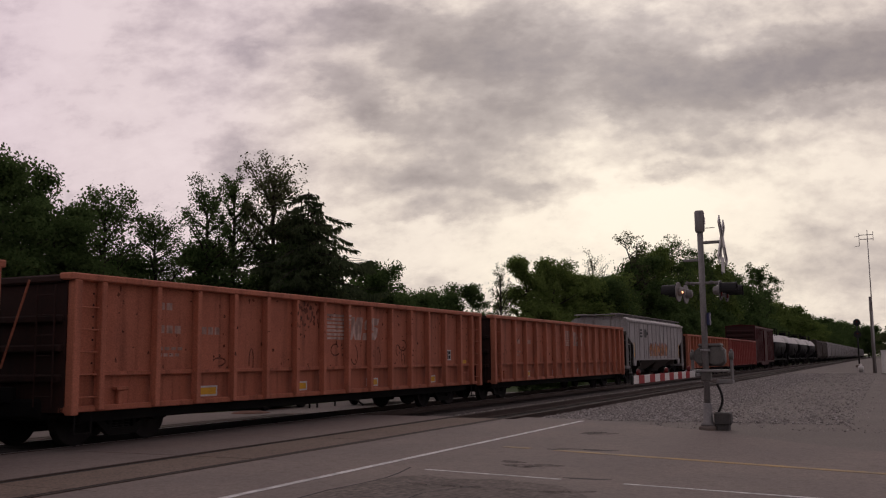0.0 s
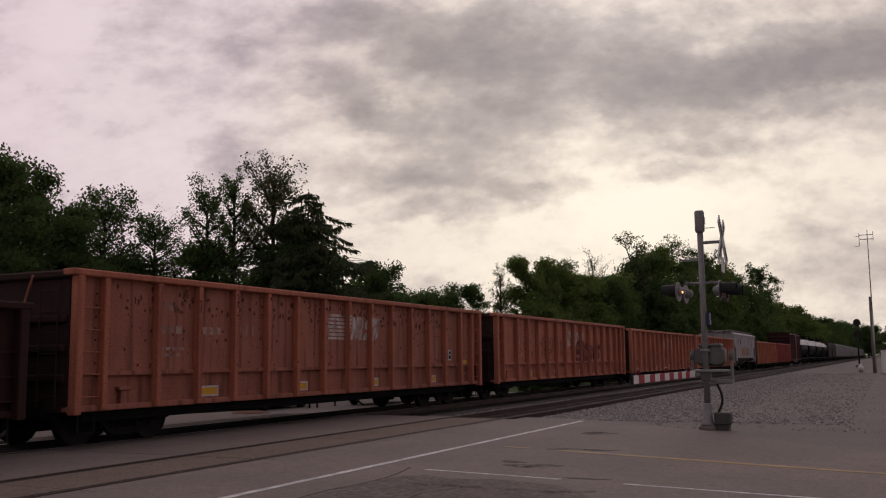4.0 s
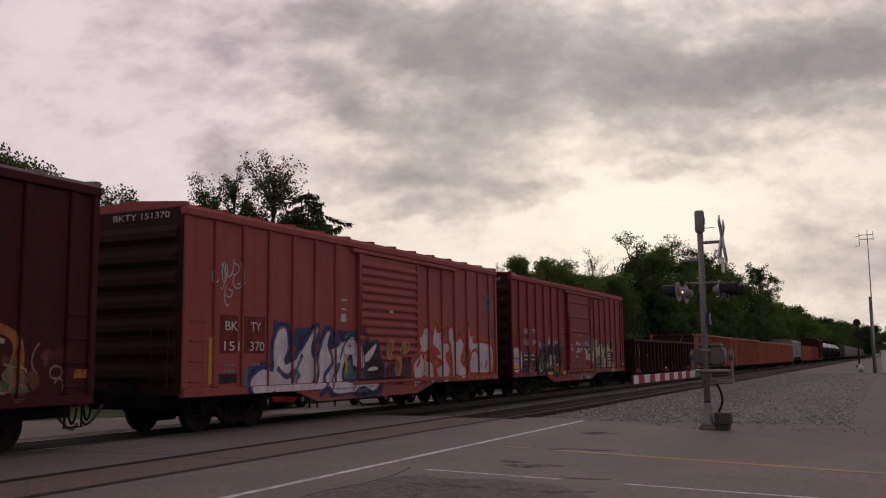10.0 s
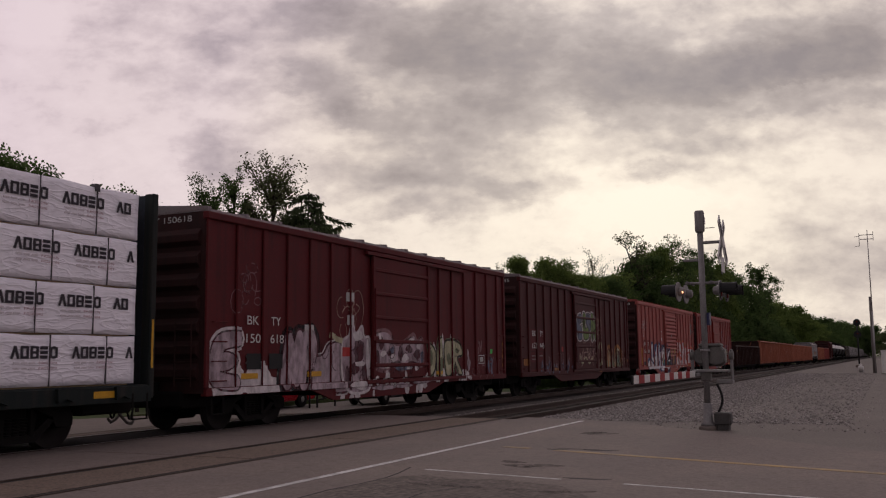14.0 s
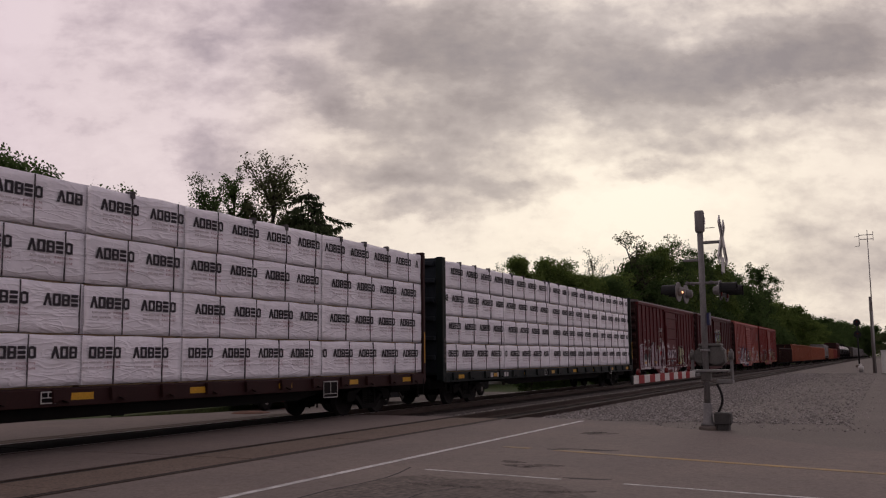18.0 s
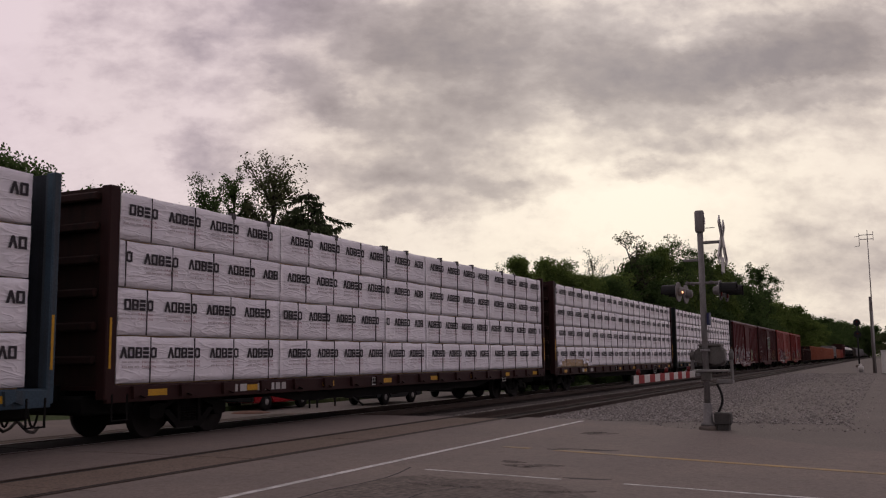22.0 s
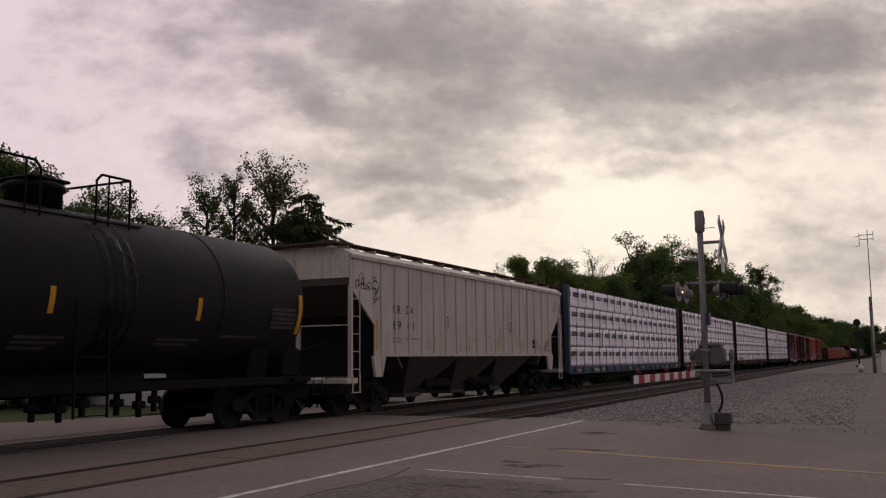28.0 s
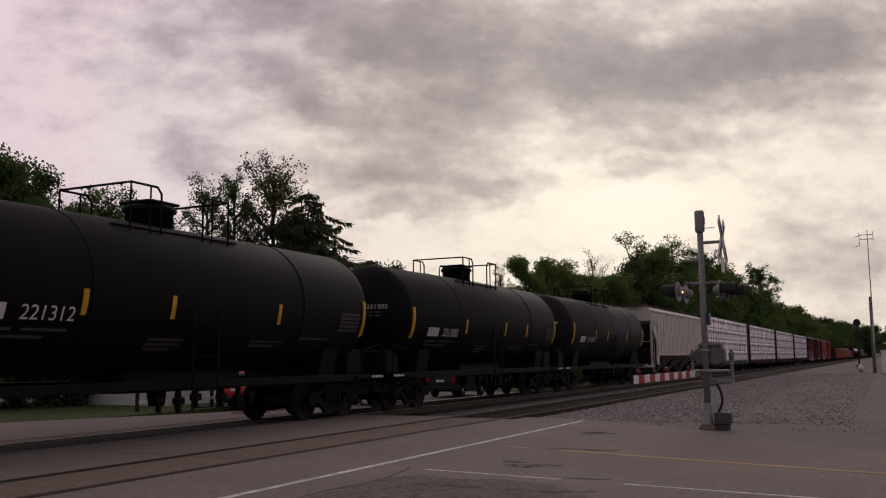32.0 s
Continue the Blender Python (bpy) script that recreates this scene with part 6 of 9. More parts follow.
def undergrowth():
    """The dense low growth under and between the trees."""
    rnd = random.Random(77)
    bases = []
    for k in range(4):
        b = plant("bush", 900 + k, 25 + 4 * k, 17.5, 4.6, 2.3, LEAF_DARK if k < 3 else LEAF, "dense dark green bush under the trees", category="bush")
        bases.append(b)
    x = 41.0
    k = 0
    while x < 240:
        d = 16.5 + rnd.uniform(-1, 2.5) if x < 62 else 17.5 if x < 68 else 12.0 + rnd.uniform(-1.5, 2) if x < 100 else 8.2 + rnd.uniform(-0.8, 1.5)
        m = pose(x, d, -0.5, 0, 0, rnd.uniform(0, 360))
        o = copy_thing(bases[3 if 66 < x < 100 else rnd.randrange(3)], m)
        s = rnd.uniform(0.85, 1.15) * (1.0 if x < 66 else 1.15 if x < 100 else 1.5)
        o.scale = (s, s, s * (0.95 if x < 66 else 1.05))
        x += 2.6 if x < 66 else 3.2 if x < 100 else 4.6
        k += 1
    # low scrub along the foot of the bank, seen beneath the cars
    x = 51.0
    while x < 130:
        o = copy_thing(bases[rnd.randrange(3)], pose(x, 4.9 + rnd.uniform(-0.5, 0.8), -0.6, 0, 0, rnd.uniform(0, 360)))
        s = rnd.uniform(0.30, 0.40)
        o.scale = (s * 1.2, s * 1.2, s)
        x += 1.9
    # the wood far behind, closing the distance
    vs, fs = [], []
    for k in range(26000):
        u = rnd.random()
        X = 60 + 900 * u * u
        Y = 26 + rnd.uniform(0, 10) - 14 * min(1, max(0, (X - 90) / 250))
        top = 6.5 + 2.0 * math.sin(X * 0.11) + 1.2 * math.sin(X * 0.31) if X < 250 else 12 - 3 * min(1, (X - 250) / 500) + 1.5 * math.sin(X * 0.06)
        leaf(vs, fs, Vector((X, Y, rnd.uniform(-0.5, top) * (0.85 + 0.15 * rnd.random()))), 0.7 + X * 0.003, rnd)
    for k in range(9000):
        X = rnd.uniform(-40, 60)
        top = 7.0 + 1.5 * math.sin(X * 0.25)
        leaf(vs, fs, Vector((X, 27 + rnd.uniform(0, 4), rnd.uniform(-0.5, top))), 0.7, rnd)
    # and on the near side of the line, far off
    for k in range(5000):
        X = rnd.uniform(230, 700)
        leaf(vs, fs, Vector((X, -22 - (X - 230) * 0.01 + rnd.uniform(-8, 4), rnd.uniform(-0.5, 7.5 + 2.0 * math.sin(X * 0.05)))), 1.6, rnd)
    me = bpy.data.meshes.new("far_woods")
    me.from_pydata(vs, [], fs)
    me.materials.append(LEAF_DARK)
    tagged(new("far_woods", me), "dark green woods far behind the tracks", "woods", kind="stuff")


undergrowth()


# ---- the crossing signal and its gate ----
SILVER = surface("dull_silver_paint", (0.23, 0.215, 0.21), 0.5, 0.2, second=(0.15, 0.14, 0.135), scale=4, fine=40, bump=0.05)
RED_P = surface("gate_red_reflective", (0.30, 0.012, 0.014), 0.6, second=(0.22, 0.012, 0.014), scale=5, fine=40, bump=0)
BLACK_P = surface("matt_black_paint", (0.018, 0.017, 0.017), 0.6, scale=3)
BLUE_P = surface("blue_sign_paint", (0.045, 0.052, 0.11), 0.5, scale=5)
LENS = surface("red_lens", (0.11, 0.012, 0.012), 0.2, scale=5, bump=0)
GLOW = bpy.data.materials.new("lit_bulb")
GLOW.use_nodes = True
GLOW.node_tree.nodes["Principled BSDF"].inputs["Emission Color"].default_value = (1.0, 0.42, 0.18, 1)
GLOW.node_tree.nodes["Principled BSDF"].inputs["Emission Strength"].default_value = 3.0


MACHINE = surface("gate_machine_grey", (0.135, 0.125, 0.115), 0.6, second=(0.075, 0.068, 0.062), scale=5, fine=40)

MACHINE_DARK = surface("dirty_junction_box", (0.062, 0.057, 0.053), 0.7, second=(0.09, 0.083, 0.077), scale=6, fine=40)


def crossing_signal(x, y):
    s = thing("crossing_signal", "silver crossing signal mast with flashing lights and gate", "crossing signal", at=(x, y, 0))
    part("mast", tube(BM(), (0, 0, 0.2), (0, 0, 4.32), 0.062, n=16), SILVER, s)
    bm = BM()
    lathe(bm, [(4.12, 0.088), (4.15, 0.10), (4.54, 0.10), (4.58, 0.085), (4.59, 0.02)], (0, 0, 0), "z", 16)
    part("mast_cap", bm, SILVER, s)
    part("cap_plate", box(BM(), -0.05, 0.05, -0.108, -0.098, 4.28, 4.44, 0.01), WHITE_P, s, "small white plate")
    part("foundation", box(BM(), -0.17, 0.17, -0.17, 0.17, -0.3, 0.06, 0.03), CONCRETE, s)
    part("mast_foot", lathe(BM(), [(0.06, 0.15), (0.10, 0.15), (0.14, 0.10), (0.5, 0.085), (0.52, 0.07)], (0, 0, 0), "z", 16), SILVER, s)
    jb = part("junction_box", box(box(BM(), -0.16, 0.16, -0.46, -0.14, 0.08, 0.34, 0.03), -0.12, 0.12, -0.42, -0.18, -0.1, 0.1, 0.02), MACHINE_DARK, s)
    bm = BM()
    for k in range(8):
        u, w = k / 8, (k + 1) / 8
        f = lambda v: (0, -0.20 - 0.1 * math.sin(v * 3.1), 0.92 - 0.6 * v)
        tube(bm, f(u), f(w), 0.025, n=6)
    part("cable", bm, BLACK_P, s)
    # crossbuck: two blades, seen from the side
    cb = part("crossbuck", box(BM(), -0.04, 0.04, -0.40, -0.06, 3.86, 3.92, 0.01), SILVER, s)
    for a in (-45, 45):
        b = part("blade", box(BM(), -0.61, 0.61, -0.012, 0.012, -0.115, 0.115, 0.004), WHITE_P, cb)
        b.matrix_basis = pose(0, -0.42 - (0.03 if a > 0 else 0), 3.90, 0, a, 0)
        for e in (-1, 1):
            bm = BM()
            plate(bm, e * 0.34 - 0.2, e * 0.34 + 0.2, -0.06, 0.06, -0.0125, 0.003)
            part("lettering", bm, BLACK_P, b)
    part("track_plate", box(BM(), -0.17, 0.17, -0.44, -0.42, 3.24, 3.56, 0.004), WHITE_P, s, "small white plate below the crossbuck")
    part("sign_strap", box(BM(), -0.02, 0.02, -0.42, -0.40, 3.2, 3.96, 0.004), SILVER, s)
    part("side_bracket", box(BM(), -0.03, 0.03, 0.05, 0.36, 3.50, 3.55, 0.01), SILVER, s)
    part("rod", tube(BM(), (0, -0.06, 4.2), (0, -0.3, 4.2), 0.008, n=6), SILVER, s)
    part("blue_plate", box(BM(), -0.10, 0.10, -0.13, -0.075, 2.14, 2.40, 0.005), BLUE_P, s, "small blue plate on the mast")
    # two pairs of lights, back to back
    part("cross_arm", tube(BM(), (0, -0.35, 3.03), (0, 0.35, 3.03), 0.03, n=10), SILVER, s)
    for d in (1, -1):
        for e in (-0.38, 0.38):
            lx = part("flasher", lathe(BM(), sorted([(d * 0.27, 0.04), (d * 0.29, 0.08), (d * 0.37, 0.10), (d * 0.43, 0.10)]), (e, 0, 2.84), "y", 18), SILVER, s, "round silver lamp housing")
            part("target", lathe(BM(), sorted([(d * 0.405, 0.205), (d * 0.425, 0.205)]), (e, 0, 2.84), "y", 24), SILVER, lx, "round backing disc with a bare metal back")
            part("target_face", lathe(BM(), sorted([(d * 0.426, 0.20), (d * 0.438, 0.20)]), (e, 0, 2.84), "y", 24), BLACK_P, lx)
            bm = BM()
            n = 14
            prev = None
            for k in range(n + 1):
                a = math.radians(-20 + 220 * k / n)
                ring = [bm.verts.new((e + r * math.cos(a), yy, 2.84 + r * math.sin(a))) for r, yy in ((0.155, d * 0.44), (0.155, d * 0.74), (0.145, d * 0.74), (0.145, d * 0.44))]
                if prev:
                    for i in range(4):
                        bm.faces.new((prev[i], ring[i], ring[(i + 1) % 4], prev[(i + 1) % 4]))
                prev = ring
            part("hood", bm, BLACK_P, lx)
            part("lens", lathe(BM(), sorted([(d * 0.44, 0.14), (d * 0.46, 0.10), (d * 0.47, 0.02)]), (e, 0, 2.84), "y", 16), LENS, lx)
            if d > 0:
                lx.matrix_basis = pose(e, 0.3, 0, 0, 0, -5) @ pose(-e, -0.3, 0)
        tube_bm = tube(BM(), (-0.38, d * 0.24, 3.03), (0.38, d * 0.24, 3.03), 0.025, n=8)
        part("lamp_arm", tube_bm, SILVER, s)
    part("side_light", lathe(BM(), [(0.30, 0.02), (0.315, 0.022)], (-0.5, 0, 2.82), "y", 8), GLOW, s, "small lit white side light")
    # the gate machine: a dark case behind the mast between two pale arms
    gm = part("gate_machine", box(BM(), 0.10, 0.46, -0.36, 0.22, 1.20, 1.62, 0.08), MACHINE, s, "dark grey gate mechanism case")
    part("machine_lid", box(BM(), 0.08, 0.48, -0.30, 0.16, 1.60, 1.68, 0.03), MACHINE, gm)
    part("cover_plate", lathe(BM(), [(0.055, 0.19), (0.10, 0.19), (0.105, 0.05)], (0, -0.19, 1.42), "x", 18), MACHINE, gm)
    part("cover_plate", lathe(BM(), [(0.055, 0.15), (0.10, 0.15), (0.105, 0.05)], (0, 0.12, 1.42), "x", 18), MACHINE, gm)
    part("machine_shelf", box(BM(), -0.12, 0.4, -0.46, 0.40, 1.08, 1.13, 0.01), SILVER, s)
    part("shelf_bracket", box(BM(), -0.08, 0.10, -0.10, 0.10, 0.90, 1.08, 0.01), MACHINE, s)
    for z in (1.16, 1.58):
        part("clamp", lathe(BM(), [(z, 0.10), (z + 0.06, 0.10)], (0, 0, 0), "z", 14), SILVER, s)
    for yy in (-0.50, 0.28):
        arm = part("counterweight_arm", box(BM(), 0.05, 0.13, yy - 0.03, yy + 0.03, 0.86 if yy < 0 else 1.10, 1.56, 0.025), SILVER, s)
        part("arm_hub", lathe(BM(), sorted([(yy - 0.04, 0.09), (yy + 0.04, 0.09)]), (0.09, 0, 1.42), "y", 14), MACHINE, arm)
    part("counterweight", box(BM(), -0.05, 0.2, -0.53, -0.2, 0.84, 0.93, 0.02), SILVER, s)
    part("arm_frame", box(BM(), -0.5, -0.02, 0.10, 0.18, 1.00, 1.07, 0.01), SILVER, s)
    # the lowered gate arm: white board with red bands
    ga = part("gate_arm", box(BM(), -5.45, -0.45, 0.13, 0.155, 0.99, 1.12, 0.004), WHITE_P, s, "lowered white gate arm with red bands")
    for k in range(6):
        part("red_band", box(BM(), -5.12 + 0.74 * k, -4.76 + 0.74 * k, 0.127, 0.158, 0.988, 1.122, 0.003), RED_P, ga)
    for k in range(3):
        part("arm_light", lathe(BM(), [(1.12, 0.03), (1.16, 0.035), (1.21, 0.03), (1.22, 0.01)], (-5.1 + 2.0 * k, 0.14, 0), "z", 8), LENS, ga)
    part("arm_tip", box(BM(), -5.52, -5.45, 0.125, 0.16, 0.985, 1.125, 0.008), BLACK_P, ga)
    s.scale = (1, 1, 0.975)
    for ob in s.children:
        if ob.name.split(".")[0] in ("gate_machine", "machine_shelf", "shelf_bracket", "counterweight_arm", "counterweight", "arm_frame", "gate_arm"):
            ob.location.z += 0.08
    return s


crossing_signal(19.42, -10.46)


# ---- far signals, masts and boxes beside the track ----
def wayside_signal(x, y):
    s = thing("railway_signal", "black two-headed railway signal on a thin post", "railway signal", at=(x, y, -0.05))
    part("post", tube(BM(), (0, 0, 0), (0, 0, 5.0), 0.09, 0.08, n=10), BLACK_P, s)
    for z in (3.9, 5.3):
        h = part("signal_head", lathe(BM(), [(-0.05, 0.42), (0.05, 0.42), (0.09, 0.3), (0.25, 0.2)], (0, 0, z), "x", 20), BLACK_P, s)
        part("lens", lathe(BM(), [(-0.09, 0.06), (-0.05, 0.1)], (0, 0, z + 0.1), "x", 12), LENS, h)
    part("ladder", ladder_mesh(4.2, 0.4, 10), BLACK_P, s).location = (0.25, 0, 0.1)
    part("foundation", box(BM(), -0.4, 0.4, -0.4, 0.4, -0.3, 0.3, 0.04), CONCRETE, s)
    return s


wayside_signal(119.8, -10.65)


def antenna_mast(x, y):
    s = thing("antenna_mast", "tall thin grey antenna mast with a small yagi", "antenna mast", at=(x, y, -0.05))
    part("lower_tube", tube(BM(), (0, 0, 0), (0, 0, 5.0), 0.06, n=10), GALV, s)
    part("upper_tube", tube(BM(), (0, 0, 5.0), (0, 0, 11.6), 0.045, 0.03, n=8), GALV, s)
    boom = part("boom", tube(BM(), (0, -0.42, 11.2), (0, 0.62, 11.2), 0.03, n=6), GALV, s)
    part("boom", tube(BM(), (0, -0.42, 10.85), (0, 0.62, 10.85), 0.03, n=6), GALV, s)
    for yy, a, b in ((-0.42, 10.7, 11.45), (0.62, 10.3, 11.35), (0.0, 10.8, 11.3)):
        part("element", tube(BM(), (0, yy, a), (0, yy, b), 0.025, n=6), GALV, s)
    for z in (11.1, 10.3):
        part("element", tube(BM(), (0, 0.62, z), (0, 0.98, z), 0.018, n=6), GALV, s)
    return s


antenna_mast(82.0, -12.85)
pole = thing("short_pole", "plain grey wooden pole beside the mast", "pole", at=(82.6, -12.72, -0.05))
part("shaft", tube(BM(), (0, 0, 0), (0, 0, 6.2), 0.10, 0.08, n=10), surface("grey_wood", (0.17, 0.15, 0.14), 0.9, second=(0.11, 0.1, 0.09), scale=3, fine=30), pole)


def cabinet(x, y, w, d, h):
    s = thing("equipment_cabinet", "pale silver railway equipment cabinet on the gravel", "cabinet", at=(x, y, -0.05))
    part("body", box(BM(), -d / 2, d / 2, -w / 2, w / 2, 0.05, h, 0.03), WHITE_P, s)
    part("lid", box(BM(), -d / 2 - 0.05, d / 2 + 0.05, -w / 2 - 0.05, w / 2 + 0.05, h, h + 0.08, 0.03), WHITE_P, s)
    dr = part("door", box(BM(), -d / 2 - 0.03, -d / 2, -w / 2 + 0.1, w / 2 - 0.1, 0.2, h - 0.1, 0.01), WHITE_P, s)
    part("handle", box(BM(), -d / 2 - 0.07, -d / 2 - 0.03, -w / 2 + 0.2, -w / 2 + 0.24, h * 0.5, h * 0.5 + 0.2, 0.01), GALV, dr)
    part("plinth", box(BM(), -d / 2 - 0.1, d / 2 + 0.1, -w / 2 - 0.1, w / 2 + 0.1, -0.2, 0.05, 0.02), CONCRETE, s)


cabinet(80.0, -14.1, 1.6, 1.0, 1.75)
tank_s = thing("storage_tank", "small pale horizontal tank on legs beside the track", "tank", at=(86.0, -11.65, -0.05))
tank_s.scale = (0.72, 0.72, 0.72)
part("shell", lathe(BM(), [(-0.7, 0.05), (-0.65, 0.32), (0.65, 0.32), (0.7, 0.05)], (0, 0, 0.55), "x", 18), WHITE_P, tank_s)
for e in (-0.4, 0.4):
    part("leg", box(BM(), e - 0.06, e + 0.06, -0.25, 0.25, -0.1, 0.35, 0.01), GALV, tank_s)
part("dome", lathe(BM(), [(0.85, 0.16), (1.0, 0.15), (1.05, 0.05)], (0, 0, 0), "z", 12), WHITE_P, tank_s)


# ---- the house and the vehicles behind the tracks ----
SIDING = surface("white_siding", (0.58, 0.56, 0.54), 0.7, second=(0.48, 0.45, 0.43), scale=1, fine=25, bump=0.1)
SHINGLE = surface("grey_shingles", (0.080, 0.071, 0.075), 0.9, second=(0.055, 0.049, 0.050), scale=1, fine=12, fine_amount=0.4, bump=0.5)
GLASS = surface("dark_window_glass", (0.02, 0.022, 0.025), 0.08, second=(0.03, 0.03, 0.035), scale=1, bump=0, specular=0.6)


def house(x0, x1, y0, y1, eave, ridge, label, vents=()):
    s = thing("house", label, "house", at=(x0, y0, 0.05))
    L, D = x1 - x0, y1 - y0
    first = None
    for a, b, c, d in ((0, L, 0, 0.15), (0, L, D - 0.15, D)):
        part("wall", box(BM(), a, b, c, d, -0.6, eave, 0.01), SIDING, s)
    for e in (0, L - 0.15):
        bm = BM()
        prism(bm, [(0.15, -0.6), (D - 0.15, -0.6), (D - 0.15, eave), (D / 2, ridge - 0.12), (0.15, eave)], "x", e, e + 0.15)
        part("gable_wall", bm, SIDING, s)
    for q in (0, 1):
        bm = BM()
        y_e, y_r = (-0.4, D / 2) if q == 0 else (D + 0.4, D / 2)
        z_e = eave - 0.4 * (ridge - eave) / (D / 2)
        prism(bm, [(y_e, z_e), (y_r, ridge), (y_r, ridge + 0.10), (y_e, z_e + 0.10)], "x", -0.35, L + 0.35)
        part("roof", bm, SHINGLE, s)
        for e in (-0.38, L + 0.35):
            bm = BM()
            prism(bm, [(y_e, z_e - 0.12), (y_r, ridge - 0.12), (y_r, ridge + 0.10), (y_e, z_e + 0.10)], "x", e, e + 0.03)
            part("bargeboard", bm, WHITE_P, s)
    for k in range(9):
        part("siding_board", box(BM(), 0.02, L - 0.02, -0.02, 0.0, 0.05 + 0.3 * k, 0.3 + 0.3 * k, 0.006), SIDING, s)
    for x in [L * u for u in (0.15, 0.4, 0.65, 0.88)]:
        w = part("window", box(BM(), x - 0.5, x + 0.5, -0.06, -0.02, 0.95, 2.1, 0.01), WHITE_P, s)
        part("pane", box(BM(), x - 0.43, x + 0.43, -0.068, -0.058, 1.02, 2.03, 0), GLASS, w)
    for x in vents:
        v = part("roof_vent", box(BM(), x - 0.25, x + 0.25, D * 0.42, D * 0.42 + 0.4, ridge - 0.35, ridge + 0.30, 0.02), SHINGLE, s)
        part("vent_cap", box(BM(), x - 0.3, x + 0.3, D * 0.41, D * 0.42 + 0.45, ridge + 0.30, ridge + 0.36, 0.01), SHINGLE, v)
    return s


house(28.9, 43.6, 12.4, 17.6, 2.72, 4.00, "white single-storey house with a grey shingle roof", (5.0, 11.2))
house(62.0, 70.0, 14.6, 20.0, 2.9, 4.4, "small white house with a grey gable roof among trees")


def fence(x0, x1, y):
    s = thing("rail_fence", "white rail fence on dark posts before the house", "fence", at=(x0, y, -0.3))
    n = int((x1 - x0) / 2.0)
    for k in range(n + 1):
        part("post", box(BM(), k * 2.0 - 0.06, k * 2.0 + 0.06, -0.06, 0.06, -0.3, 0.88, 0.02), TIE, s)
    for z in (0.30, 0.66):
        part("rail", box(BM(), 0, n * 2.0, -0.09, -0.06, z, z + 0.11, 0.01), WHITE_P, s)


fence(25.0, 44.0, 10.2)
bars = thing("pipe_rail", "low dark pipe rail between the parked cars", "railing", at=(31.5, 7.3, -0.45))
for x in (0.0, 0.55, 1.9):
    part("post", tube(BM(), (x, 0, -0.1), (x, 0, 0.78), 0.04, n=8), BLACK_P, bars)
part("top_bar", tube(BM(), (0, 0, 0.74), (0.55, 0, 0.74), 0.035, n=8), BLACK_P, bars)
part("low_bar", tube(BM(), (0.55, 0, 0.3), (1.9, 0, 0.42), 0.03, n=8), BLACK_P, bars)
CAR_RED = surface("red_car_paint", (0.42, 0.015, 0.025), 0.25, second=(0.22, 0.012, 0.016), scale=1, fine=60, fine_amount=0.05, bump=0, specular=0.6)
CAR_DARK = surface("black_car_paint", (0.014, 0.015, 0.018), 0.5, second=(0.018, 0.018, 0.02), scale=1, fine=60, fine_amount=0.05, bump=0, specular=0.2)
TYRE = surface("tyre_rubber", (0.014, 0.013, 0.013), 0.85, scale=5)
TAIL = surface("red_tail_light", (0.35, 0.02, 0.02), 0.2, scale=5, bump=0)


